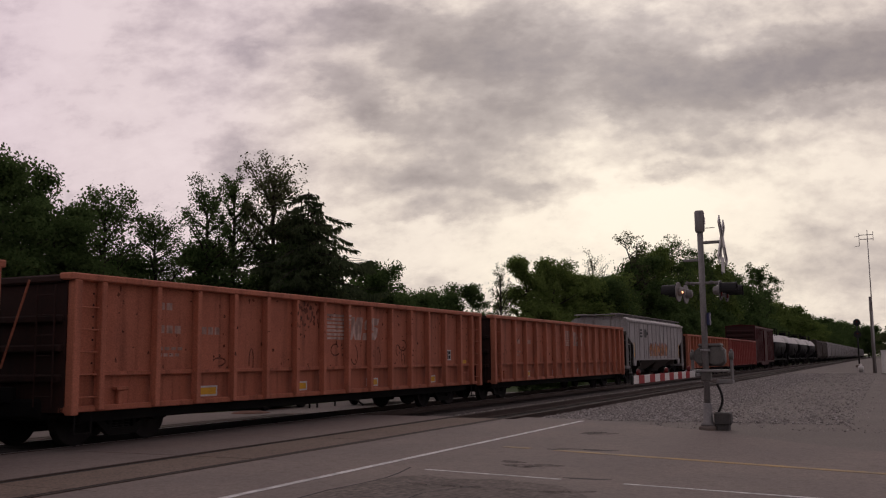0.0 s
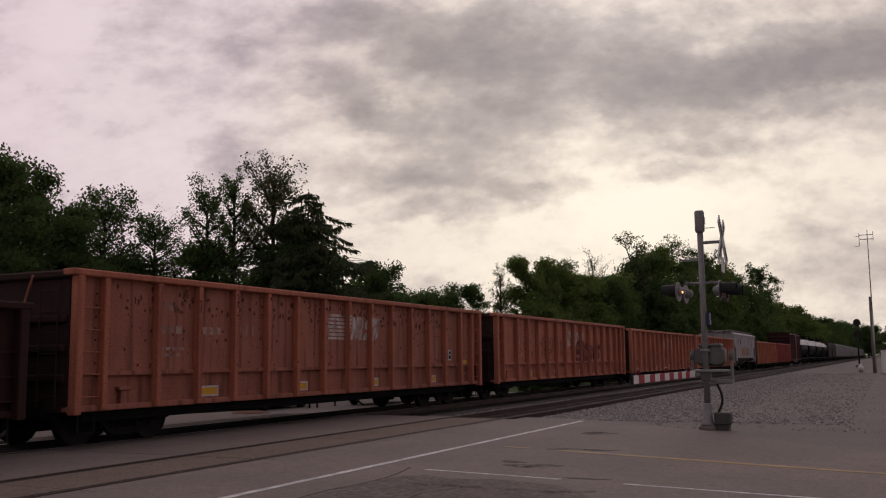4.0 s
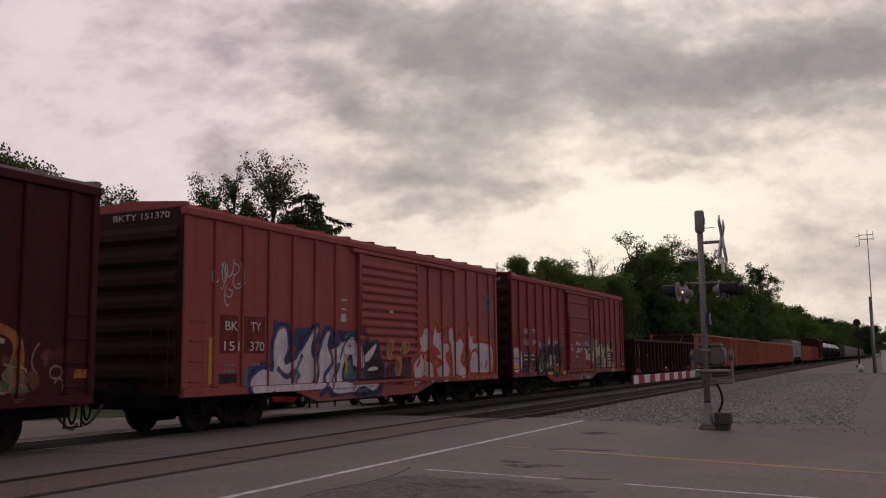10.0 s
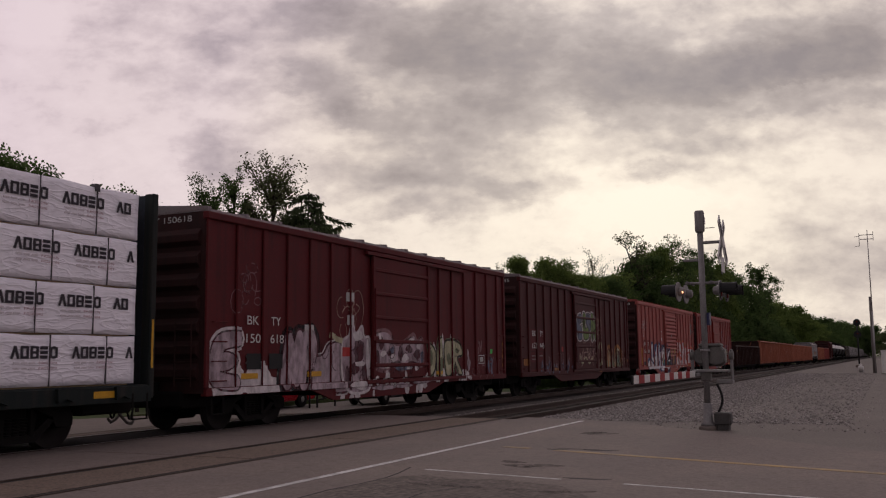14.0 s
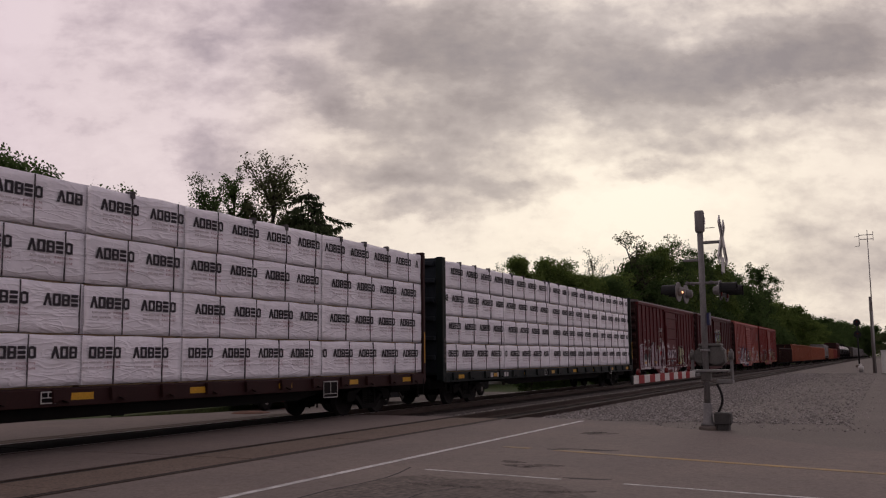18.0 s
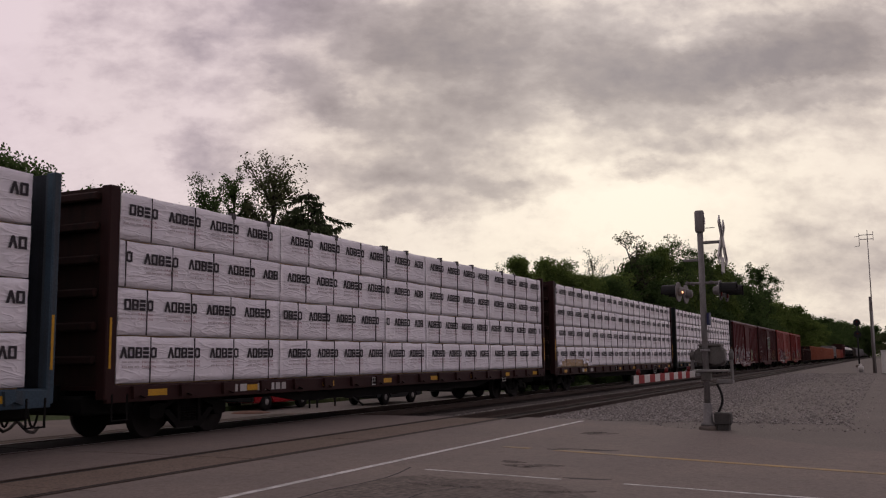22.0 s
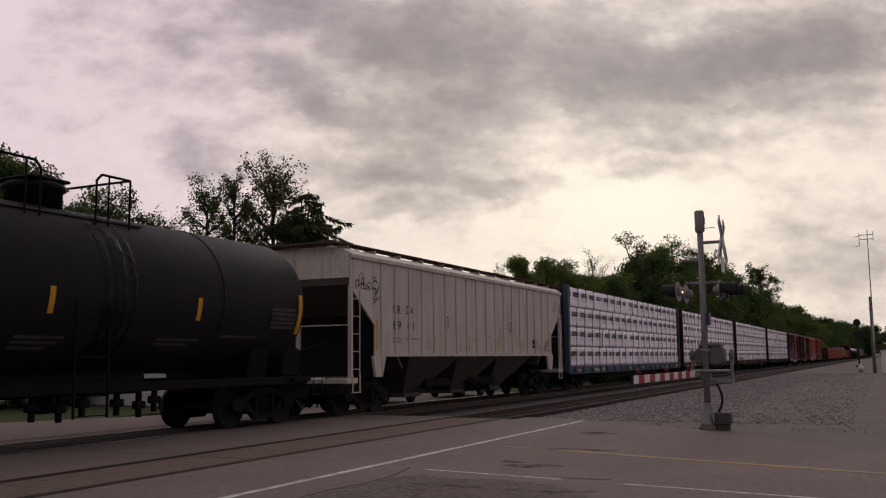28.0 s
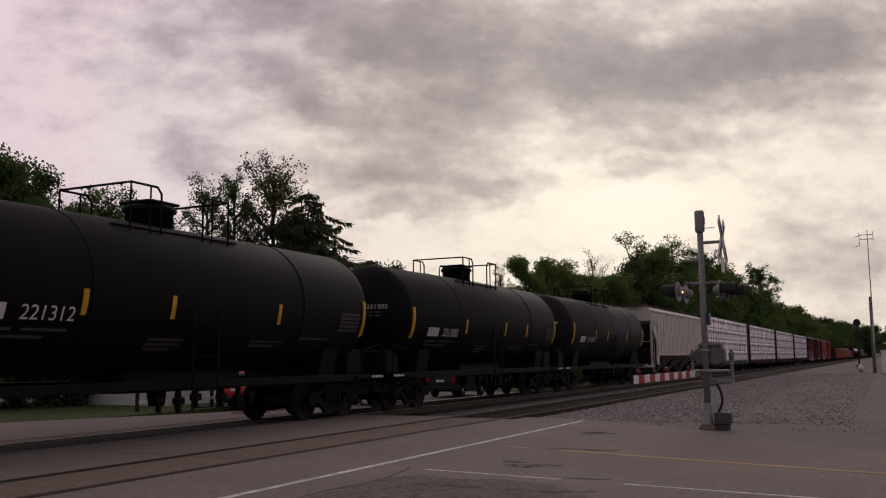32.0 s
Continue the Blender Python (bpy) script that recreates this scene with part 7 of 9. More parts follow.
def parked_car(x, y, paint, label, turn=0.0):
    """A tall estate car, 4.5 m long; x, y is its rear axle's middle."""
    s = thing("parked_car", label, "car", "parked cars", at=(x, y, -0.45))
    s.scale = (0.94, 0.94, 0.94)
    s.rotation_euler = (0, 0, radians(turn))
    prof = [(-0.85, 0.35), (-0.92, 0.75), (-0.88, 1.0), (-0.70, 1.62), (-0.55, 1.70), (1.6, 1.70), (1.9, 1.60), (2.65, 1.08), (3.45, 0.95), (3.62, 0.72), (3.60, 0.35), (3.05, 0.30), (2.95, 0.62), (2.6, 0.72), (2.25, 0.62), (2.15, 0.30), (0.45, 0.30), (0.35, 0.62), (0.0, 0.72), (-0.35, 0.62), (-0.45, 0.30)]
    bm = BM()
    prism(bm, prof, "y", -0.88, 0.88)
    bmesh.ops.bevel(bm, geom=bm.edges[:], offset=0.05, segments=2, affect="EDGES")
    body = part("body", bm, paint, s)
    for e in (-1, 1):
        a, b = sorted((e * 0.87, e * 0.886))
        for w in ([(-0.5, 1.08), (-0.42, 1.56), (0.45, 1.60), (0.45, 1.08)], [(0.55, 1.08), (0.55, 1.60), (1.5, 1.60), (1.8, 1.50), (2.3, 1.10)]):
            part("side_window", prism(BM(), w, "y", a, b), GLASS, body)
        part("mirror", box(BM(), 2.0, 2.2, *sorted((e * 0.9, e * 1.08)), 1.02, 1.18, 0.04), paint, body)
        part("tail_light", box(BM(), -0.955, -0.84, *sorted((e * 0.66, e * 0.86)), 0.78, 1.15, 0.03), TAIL, body)
        for wx in (0.0, 2.6):
            w = part("wheel", lathe(BM(), sorted([(e * 0.68, 0.25), (e * 0.68, 0.335), (e * 0.70, 0.35), (e * 0.86, 0.35), (e * 0.885, 0.33), (e * 0.885, 0.22)]), (wx, 0, 0.35), "y", 24), TYRE, s)
            part("rim", lathe(BM(), sorted([(e * 0.84, 0.22), (e * 0.88, 0.21), (e * 0.87, 0.06), (e * 0.89, 0.05)]), (wx, 0, 0.35), "y", 20), GALV, w)
    part("rear_window", prism(BM(), [(-0.905, 1.08), (-0.73, 1.56), (-0.70, 1.55), (-0.87, 1.08)], "y", -0.68, 0.68), GLASS, body)
    part("windscreen", prism(BM(), [(1.95, 1.56), (2.58, 1.12), (2.62, 1.12), (1.99, 1.58)], "y", -0.7, 0.7), GLASS, body)
    part("bumper", box(BM(), -1.0, -0.8, -0.86, 0.86, 0.36, 0.60, 0.05), BLACK_P, s)
    part("bumper", box(BM(), 3.5, 3.68, -0.84, 0.84, 0.34, 0.58, 0.05), BLACK_P, s)
    part("number_plate", box(BM(), -0.985, -0.93, -0.22, 0.22, 0.82, 0.95, 0.005), WHITE_P, s)
    return s


parked_car(29.7, 8.9, CAR_RED, "red estate car parked on the gravel")
parked_car(34.7, 6.4, CAR_DARK, "black estate car parked on the gravel")
parked_car(42.6, 6.4, CAR_DARK, "dark blue-black car parked on the gravel")
mound = thing("dirt_patch", "small mound of red-brown dirt beside the track", "dirt", at=(21.4, 2.5, 0.0))
bm = BM()
lathe(bm, [(-0.02, 0.6), (0.03, 0.5), (0.055, 0.3), (0.07, 0.05)], (0, 0, 0), "z", 16)
part("heap", bm, surface("red_dirt", (0.17, 0.085, 0.06), 0.95, second=(0.12, 0.07, 0.052), scale=3, fine=15, bump=0.8), mound)
stick = thing("fallen_post", "short dark post leaning from the ground", "post", at=(27.1, 2.6, -0.05))
part("shaft", tube(BM(), (0, 0.15, 0.35), (0.1, -0.35, 0.0), 0.035, n=8), BLACK_P, stick)


# ---- loose stones on the ballast and gravel ----
def stones():
    rnd = random.Random(5)
    vs, fs = [], []

    def stone(x, y, z, s):
        i = len(vs)
        a0 = rnd.uniform(0, 6.28)
        n = 5
        for k in range(n):
            a = a0 + k * math.tau / n
            q = s * rnd.uniform(0.7, 1.1)
            vs.append((x + q * math.cos(a), y + q * math.sin(a), z - 0.2 * s))
        for k in range(n):
            a = a0 + k * math.tau / n + 0.2
            q = s * rnd.uniform(0.45, 0.75)
            vs.append((x + q * math.cos(a), y + q * math.sin(a), z + s * rnd.uniform(0.35, 0.8)))
        for k in range(n):
            fs.append((i + k, i + (k + 1) % n, i + n + (k + 1) % n, i + n + k))
        fs.append(tuple(i + n + k for k in range(n)))

    def height(y):
        pts = [(-8.6, -0.62), (-6.6, -0.2), (-5.7, -0.19), (-2.3, -0.19), (-2.05, -0.30), (-1.5, -0.19), (1.7, -0.19)]
        for (a, za), (b, zb) in zip(pts, pts[1:]):
            if a <= y <= b:
                return za + (zb - za) * (y - a) / (b - a)
        return -0.62
    for k in range(42000):
        x = 21.6 + 60 * rnd.random() ** 1.7
        y = rnd.uniform(-9.5, -1.2) if k % 4 else -7.0 - 6.0 * rnd.random() ** 1.6
        if y < -10.2 and x < 21.4 + (y + 10.2) * 1.1:
            continue
        if y < -5.9:
            x = max(x, 21.0 + (-7.4 - y) * -0.35 if y > -10 else x)
        if (-5.45 < y < -3.55 or y > -1.6) and k % 8:
            continue
        z = max(height(y), -0.03 if y < -5.9 else -1)
        stone(x, y, z, rnd.uniform(0.018, 0.045))
    for k in range(2200):
        x = 19.6 + 45 * rnd.random() ** 1.6
        y = -9.0 - rnd.random() ** 1.5 * 9
        if y < -10.2 and x < 19.9 + (y + 10.2) * 1.1 + 1.5:
            continue
        stone(x, y, -0.03, rnd.uniform(0.012, 0.035))
    me = bpy.data.meshes.new("loose_stones")
    me.from_pydata(vs, [], fs)
    me.materials.append(STONE_STUFF)
    tagged(new("loose_stones", me), "loose grey ballast stones beside the rails", "stones", kind="stuff")


def island_stone():
    m = bpy.data.materials.new("grey_stones")
    m.use_nodes = True
    nt = m.node_tree
    b = nt.nodes["Principled BSDF"]
    g = nt.nodes.new("ShaderNodeNewGeometry")
    r = nt.nodes.new("ShaderNodeValToRGB")
    r.color_ramp.elements[0].color, r.color_ramp.elements[1].color = (0.115, 0.10, 0.091, 1), (0.40, 0.365, 0.34, 1)
    nt.links.new(g.outputs["Random Per Island"], r.inputs[0])
    nt.links.new(r.outputs[0], b.inputs["Base Color"])
    b.inputs["Roughness"].default_value = 0.9
    return m


STONE_STUFF = island_stone()
stones()


# ---- the cars, from the rear of what is seen to the head ----
tank(-276.5, -262.6, "black tank car with yellow reflective stripes", marks=((-6.1, 1), (-3.1, 0), (-0.92, 0), (2.52, 0), (6.23, 1)), number="221312", text_x=1.6)
tank(-261.2, -247.2, "black tank car with yellow reflective stripes and white stencils", marks=((-6.27, 1), (-2.53, 0), (0.87, 0), (3.02, 0), (6.23, 1)), number="221302")
tank(-246.05, -232.05, "dull black tank car with yellow reflective stripes", marks=((-6.24, 1), (-2.9, 0), (-0.88, 0), (2.74, 0), (6.23, 1)), number="219586", text_x=1.85, coat=DULL_TANK)
hopC = hopper(-230.7, -213.5, HOPPER, "cream covered hopper car with grimy outlets", ribs=18)
centrebeam(-212.4, -189.0, CB_BLUE, "weathered blue centrebeam flatcar with wrapped white lumber", 4)
centrebeam(-187.8, -164.85, CB_BROWN, "dark brown centrebeam flatcar with wrapped white lumber", 3)
centrebeam(-163.5, -140.5, CB_BROWN, "brown centrebeam flatcar with a torn lumber wrap", 2, torn=True)
centrebeam(-139.2, -115.87, CB_GREEN, "dark green centrebeam flatcar with wrapped white lumber", 1, striped=False)
ROOF = surface("galvanised_roof", (0.21, 0.185, 0.185), 0.55, 0.2, second=(0.20, 0.10, 0.09), scale=1.5, fine=30)
boxI = boxcar(-114.45, -98.3, RED_I, "dark red boxcar with pale graffiti along its side", roof=ROOF)
boxH = boxcar(-96.75, -80.85, RED_H, "dark oxide red boxcar with a green graffiti panel", roof=ROOF)
boxG = boxcar(-78.65, -62.6, RED_G, "faded red boxcar with corrugated door and graffiti", door="corrugated")
boxF = boxcar(-61.15, -45.4, RED_F, "bright red boxcar with cream graffiti", roof=RED_F)
gonE = gondola(-43.6, -26.9, BROWN, BROWN, "dark rusty brown gondola car", top=2.42, sill=0.62, posts=(-7.42, 0.925, 17), step=0.9, reflect=(-5.22, -2.5, -0.68, 2.04, 4.76), reflect_z=1.49)
gonD = gondola(-25.95, -8.87, ORANGE_DULL, ORANGE, "faded orange high-sided gondola car", top=3.05, reflect=(-5.15, -1.9, 1.47, 4.98))
gonC = gondola(-7.45, 9.76, ORANGE_POST, ORANGE, "faded orange high-sided gondola car with a dark scrawl", top=3.05, reflect=(-5.15, -1.9, 1.47, 4.98))
gonA = gondola(11.2, 28.35, ORANGE, ORANGE_POST, "faded orange high-sided gondola car with scratched sides", reflect=(-5.15, -1.9, 1.47, 4.98))
gonB = gondola(29.5, 46.75, ORANGE, ORANGE_POST, "faded orange high-sided gondola car", reflect=(-5.15, -1.9, 1.47, 4.98))
hopO = hopper(47.9, 62.6, HOPPER_OLD, "old grey covered hopper car with graffiti", top=3.6, sill=1.3, bays=2, ribs=12, keyed=False, fancy=False)
gondola(63.7, 80.9, ORANGE, ORANGE_POST, "faded orange gondola car", keyed=False)
gondola(82.0, 99.2, RED_G, RED_G, "rust red gondola car", keyed=False)
boxcar(100.4, 116.8, RED_H, "dark red boxcar far ahead in the train", keyed=False)
for k in range(4):
    tank(118.0 + 18.2 * k, 132.2 + 18.2 * k, "black tank car with sky sheen painted white on top", keyed=False, top_sheen=WHITE_P)
for k in range(22):
    x = 191 + 17.0 * k
    hopper(x, x + 15.8, HOPPER_OLD if k > 1 else HOPPER_LOW, "grey covered hopper car far along the track", top=4.3, sill=1.3, bays=2, ribs=10, keyed=False, fancy=False)


# ---- paint, stencils and graffiti on the cars ----
def flat_paint(name, c, second=None, rough=0.6, wear=0.45):
    return surface(name, c, rough, second=second or tuple(v * 0.75 for v in c), amount=0.6, scale=2.2, fine=35, fine_amount=0.15, bump=0.08, streak=0.25, streak_colour=tuple(v * 0.5 for v in c), wear=wear)


PALE = flat_paint("pale_spray_paint", (0.72, 0.66, 0.65), wear=0.3)
CREAM = flat_paint("cream_spray_paint", (0.52, 0.49, 0.31), wear=0.3)
OLIVE = flat_paint("olive_spray_paint", (0.17, 0.19, 0.11))
INK = flat_paint("black_spray_paint", (0.022, 0.02, 0.022))
BLUE = flat_paint("blue_spray_paint", (0.045, 0.065, 0.16))
TEAL = flat_paint("teal_spray_paint", (0.10, 0.20, 0.20))
GREEN = flat_paint("green_spray_paint", (0.17, 0.25, 0.07))
SLATE = flat_paint("slate_blue_spray_paint", (0.13, 0.15, 0.21))
CHROME = flat_paint("silver_spray_paint", (0.56, 0.51, 0.51), rough=0.4, wear=0.15)
SCARLET = flat_paint("red_spray_paint", (0.50, 0.045, 0.04), wear=0.2)
AMBER = flat_paint("orange_spray_paint", (0.42, 0.17, 0.05))
MAROON = flat_paint("maroon_spray_paint", (0.085, 0.022, 0.03))
ROSE = flat_paint("rose_spray_paint", (0.26, 0.13, 0.14))
FADED = flat_paint("faded_logo_paint", (0.42, 0.27, 0.22))
LOGO = flat_paint("white_logo_paint", (0.58, 0.48, 0.43), wear=0.6)
PATCH_RED = flat_paint("fresh_red_patch", (0.20, 0.03, 0.026))
RUST = flat_paint("dark_rust", (0.15, 0.05, 0.032))
DATA = flat_paint("data_panel_black", (0.02, 0.02, 0.02), wear=0.0)
LILAC = flat_paint("lilac_spray_paint", (0.50, 0.39, 0.42), wear=0.5)
MIST = flat_paint("blue_grey_mist", (0.24, 0.22, 0.30), wear=0.75)


def clip(poly, axis, lim, keep_less):
    out = []
    for p, q in zip(poly, poly[1:] + poly[:1]):
        a, b = (p[axis] <= lim) == keep_less or p[axis] == lim, (q[axis] <= lim) == keep_less or q[axis] == lim
        if a:
            out.append(p)
        if a != b:
            u = (lim - p[axis]) / (q[axis] - p[axis])
            out.append((p[0] + (q[0] - p[0]) * u, p[1] + (q[1] - p[1]) * u))
    return out


def rect_clip(poly, r):
    for axis, lim, less in ((0, r[0], False), (0, r[1], True), (1, r[2], False), (1, r[3], True)):
        poly = clip(poly, axis, lim, less)
        if len(poly) < 3:
            return None
    return poly


BOX_FACES = [(-7.9, 7.9, 0.93, 4.36, -1.45)] + [(x - 0.075, x + 0.075, 0.93, 4.36, -1.505) for x in RIB_X] + [(-1.45, 1.90, 0.96, 4.22, -1.525), (-7.9, 7.9, 0.77, 0.915, -1.52), (-3.2, 1.85, 0.5, 0.76, -1.495)]
G_FACES = BOX_FACES[:-3] + [(-1.45, 1.90, 0.96, 4.22, -1.577)] + BOX_FACES[-2:]
GON_FACES = [(-8.4, 8.4, 1.27, 2.85, -1.47)] + [(-6.55 + 1.13 * k - 0.06, -6.55 + 1.13 * k + 0.06, 0.75, 2.85, -1.625) for k in range(13)]
HOP_FACES = [(-7.3, 7.3, 1.7, 4.0, -1.5), (-8.4, 8.4, 3.3, 4.0, -1.5)]


SHIFT = {boxI: -0.52}


def paint(car, name, polys, material, faces, layer=1, label=""):
    bm = BM()
    dx = SHIFT.get(car, 0.0)
    polys = [[(a + dx, b) for a, b in q] for q in polys]
    for poly in polys:
        for f in faces:
            q = rect_clip(poly, f)
            if not q:
                continue
            y = f[4] - 0.003 * layer
            try:
                v = [bm.verts.new((a, y, b)) for a, b in q]
                bm.faces.new(v)
            except ValueError:
                pass
    bmesh.ops.recalc_face_normals(bm, faces=bm.faces[:])
    return part(name, bm, material, car, label)


def blob(rnd, cx, cz, rx, rz, n=20, rough=0.16):
    ph = [(k, rnd.uniform(0, 6.28), rnd.uniform(0.3, 1) * rough / k ** 0.5) for k in (2, 3, 4, 5)]
    out = []
    for i in range(n):
        a = math.tau * i / n
        r = 1 + sum(m * math.cos(k * a + p) for k, p, m in ph)
        out.append((cx + rx * r * math.cos(a), cz + rz * r * math.sin(a)))
    return out


def ribbon(pts, w):
    """A painted stroke along points, w wide."""
    L, R = [], []
    for i, p in enumerate(pts):
        a, b = pts[max(0, i - 1)], pts[min(len(pts) - 1, i + 1)]
        dx, dz = b[0] - a[0], b[1] - a[1]
        m = math.hypot(dx, dz) or 1
        nx, nz = -dz / m * w / 2, dx / m * w / 2
        L.append((p[0] + nx, p[1] + nz))
        R.append((p[0] - nx, p[1] - nz))
    return [[L[i], L[i + 1], R[i + 1], R[i]] for i in range(len(pts) - 1)]


def swirl(rnd, x, z, rx, rz, turns=0.8, n=9):
    a0, d = rnd.uniform(0, 6.28), rnd.choice((-1, 1))
    return [(x + rx * math.cos(a0 + d * turns * math.tau * k / n) * (1 - 0.4 * k / n), z + rz * math.sin(a0 + d * turns * math.tau * k / n)) for k in range(n + 1)]


def throw_up(car, seed, x0, x1, z0, z1, n, fill, edge, faces, shade=None, shine=None, fat=0.30, gap=0.07, rise=0.0):
    """A row of n fat painted shapes with a contour, a shade and a few light strokes."""
    rnd = random.Random(seed)
    w, h = (x1 - x0) / n, z1 - z0
    for k in range(n):
        contour, body, dark, light, cloud = [], [], [], [], []
        cx = x0 + w * (k + 0.5) + rnd.uniform(-0.08, 0.08) * w
        lo, hi = z0 + rnd.uniform(0, 0.10) * h + rise * k / n, z1 - rnd.uniform(0, 0.22) * h + rise * k / n
        strokes = [[(cx - w * rnd.uniform(0.15, 0.35), lo), (cx - w * rnd.uniform(0.2, 0.4), (lo + hi) / 2), (cx - w * rnd.uniform(0.0, 0.3), hi)],
                   [(cx + w * rnd.uniform(0.1, 0.4), lo + rnd.uniform(0, 0.2) * h), (cx + w * rnd.uniform(0.15, 0.35), (lo + hi) / 2), (cx + w * rnd.uniform(0.1, 0.45), hi - rnd.uniform(0, 0.25) * h)],
                   [(cx - w * 0.35, lo + h * rnd.uniform(0.3, 0.6)), (cx, lo + h * rnd.uniform(0.25, 0.6)), (cx + w * 0.38, lo + h * rnd.uniform(0.3, 0.65))]]
        for s in strokes:
            fw = fat * min(w, h) * rnd.uniform(0.8, 1.3)
            s2 = []
            for a, b in zip(s, s[1:]):
                s2 += [a, ((a[0] + b[0]) / 2 + rnd.uniform(-0.05, 0.05) * w, (a[1] + b[1]) / 2)]
            s2.append(s[-1])
            body += ribbon(s2, fw)
            contour += ribbon([(s2[0][0], s2[0][1] - gap)] + s2[1:-1] + [(s2[-1][0], s2[-1][1] + gap)], fw + 2 * gap)
            for e in (s2[0], s2[-1]):
                body.append(blob(rnd, e[0], e[1], fw * 0.55, fw * 0.5, 10))
                contour.append(blob(rnd, e[0], e[1], fw * 0.55 + gap, fw * 0.5 + gap, 10))
        cloud.append(blob(rnd, cx, (lo + hi) / 2, w * 0.62, h * 0.56))
        dark.append(blob(rnd, cx + rnd.uniform(-0.1, 0.1) * w, lo + h * rnd.uniform(0.2, 0.4), w * 0.10, h * 0.10, 10))
        light += ribbon(swirl(rnd, cx, (lo + hi) / 2, w * 0.25, h * 0.28, 0.4), 0.03)
        if shade:
            paint(car, "graffiti_ground", cloud, shade, faces, 1)
        paint(car, "graffiti_contour", contour, edge, faces, 2)
        paint(car, "graffiti_fill", body, fill, faces, 3)
        paint(car, "graffiti_inner", dark, edge, faces, 4)
        if shine:
            paint(car, "graffiti_highlight", light, shine, faces, 5)


def scribble(car, seed, x0, x1, z0, z1, n, material, faces, w=0.03, layer=3):
    rnd = random.Random(seed)
    polys = []
    for k in range(n):
        polys += ribbon(swirl(rnd, rnd.uniform(x0, x1), rnd.uniform(z0, z1), rnd.uniform(0.08, 0.28), rnd.uniform(0.08, 0.3), rnd.uniform(0.3, 1.1)), w)
    tagged(paint(car, "graffiti_tag", polys, material, faces, layer), kind="stuff")


def patches(car, seed, x0, x1, z0, z1, n, r, material, faces, layer=1, name="worn_patch"):
    rnd = random.Random(seed)
    paint(car, name, [blob(rnd, rnd.uniform(x0, x1), rnd.uniform(z0, z1), r * rnd.uniform(0.4, 1.3), r * rnd.uniform(0.4, 1.6), 12, 0.3) for k in range(n)], material, faces, layer)["kind"] = "stuff"


def rects(car, name, rr, material, faces, layer=2, label=""):
    paint(car, name, [[(a, c), (b, c), (b, d), (a, d)] for a, b, c, d in rr], material, faces, layer, label)


def blocks(x0, x1, z0, z1, n, fill=0.74):
    w = (x1 - x0) / n
    return [(x0 + k * w, x0 + k * w + w * fill, z0, z1) for k in range(n)]


def car_marks(car, x, z1, z2, faces, number, L, sep=0.9, h=0.2):
    """Two lines of stencilled marks on the side, small print below them, and the marks again on the rear end."""
    y = -1.492
    put_text(car, "BK", x + 0.05, z1, h, WHITE_P, y, 0.40)
    put_text(car, "TY", x + sep, z1, h, WHITE_P, y, 0.36)
    put_text(car, number[:3], x + 0.02, z2, h, WHITE_P, y, 0.50)
    put_text(car, number[3:], x + sep - 0.02, z2, h, WHITE_P, y, 0.50)
    put_text(car, "BKTY " + number, 0.42, 4.33, 0.13, STENCIL, -L / 2 - 0.004, 1.5, "end")
    x -= SHIFT.get(car, 0.0)
    for k, (a, dz) in enumerate(((0.05, 0.32), (sep, 0.32), (0.05, 0.45))):
        rects(car, "small_print", blocks(x + a, x + a + 0.4, z2 - dz, z2 - dz + 0.05, 3), STENCIL_DIM, faces, 4)


def smooth_line(pts, n=5):
    """A soft curve through the points."""
    out = []
    for i in range(len(pts) - 1):
        p0, p1, p2, p3 = (Vector(pts[max(0, min(len(pts) - 1, i + d))]) for d in (-1, 0, 1, 2))
        for k in range(n):
            t = k / n
            out.append(tuple(0.5 * (2 * p1 + (p2 - p0) * t + (2 * p0 - 5 * p1 + 4 * p2 - p3) * t * t + (3 * p1 - p0 - 3 * p2 + p3) * t ** 3)))
    return out + [tuple(pts[-1])]


def brush(pts, w0, w1, extra=0.0):
    """A fat stroke that changes its width, with rounded ends."""
    c = smooth_line(pts)
    L, R = [], []
    for i, p in enumerate(c):
        a, b = c[max(0, i - 1)], c[min(len(c) - 1, i + 1)]
        m = math.hypot(b[0] - a[0], b[1] - a[1]) or 1
        u = i / (len(c) - 1)
        w = (w0 + (w1 - w0) * u) * (1 + 0.25 * math.sin(u * 3.14)) / 2 + extra
        L.append((p[0] - (b[1] - a[1]) / m * w, p[1] + (b[0] - a[0]) / m * w))
        R.append((p[0] + (b[1] - a[1]) / m * w, p[1] - (b[0] - a[0]) / m * w))
    out = [[L[i], L[i + 1], R[i + 1], R[i]] for i in range(len(c) - 1)]
    for p, w in ((c[0], w0 / 2 + extra), (c[-1], w1 / 2 + extra)):
        out.append([(p[0] + w * math.cos(k * math.tau / 10), p[1] + w * math.sin(k * math.tau / 10)) for k in range(10)])
    return out


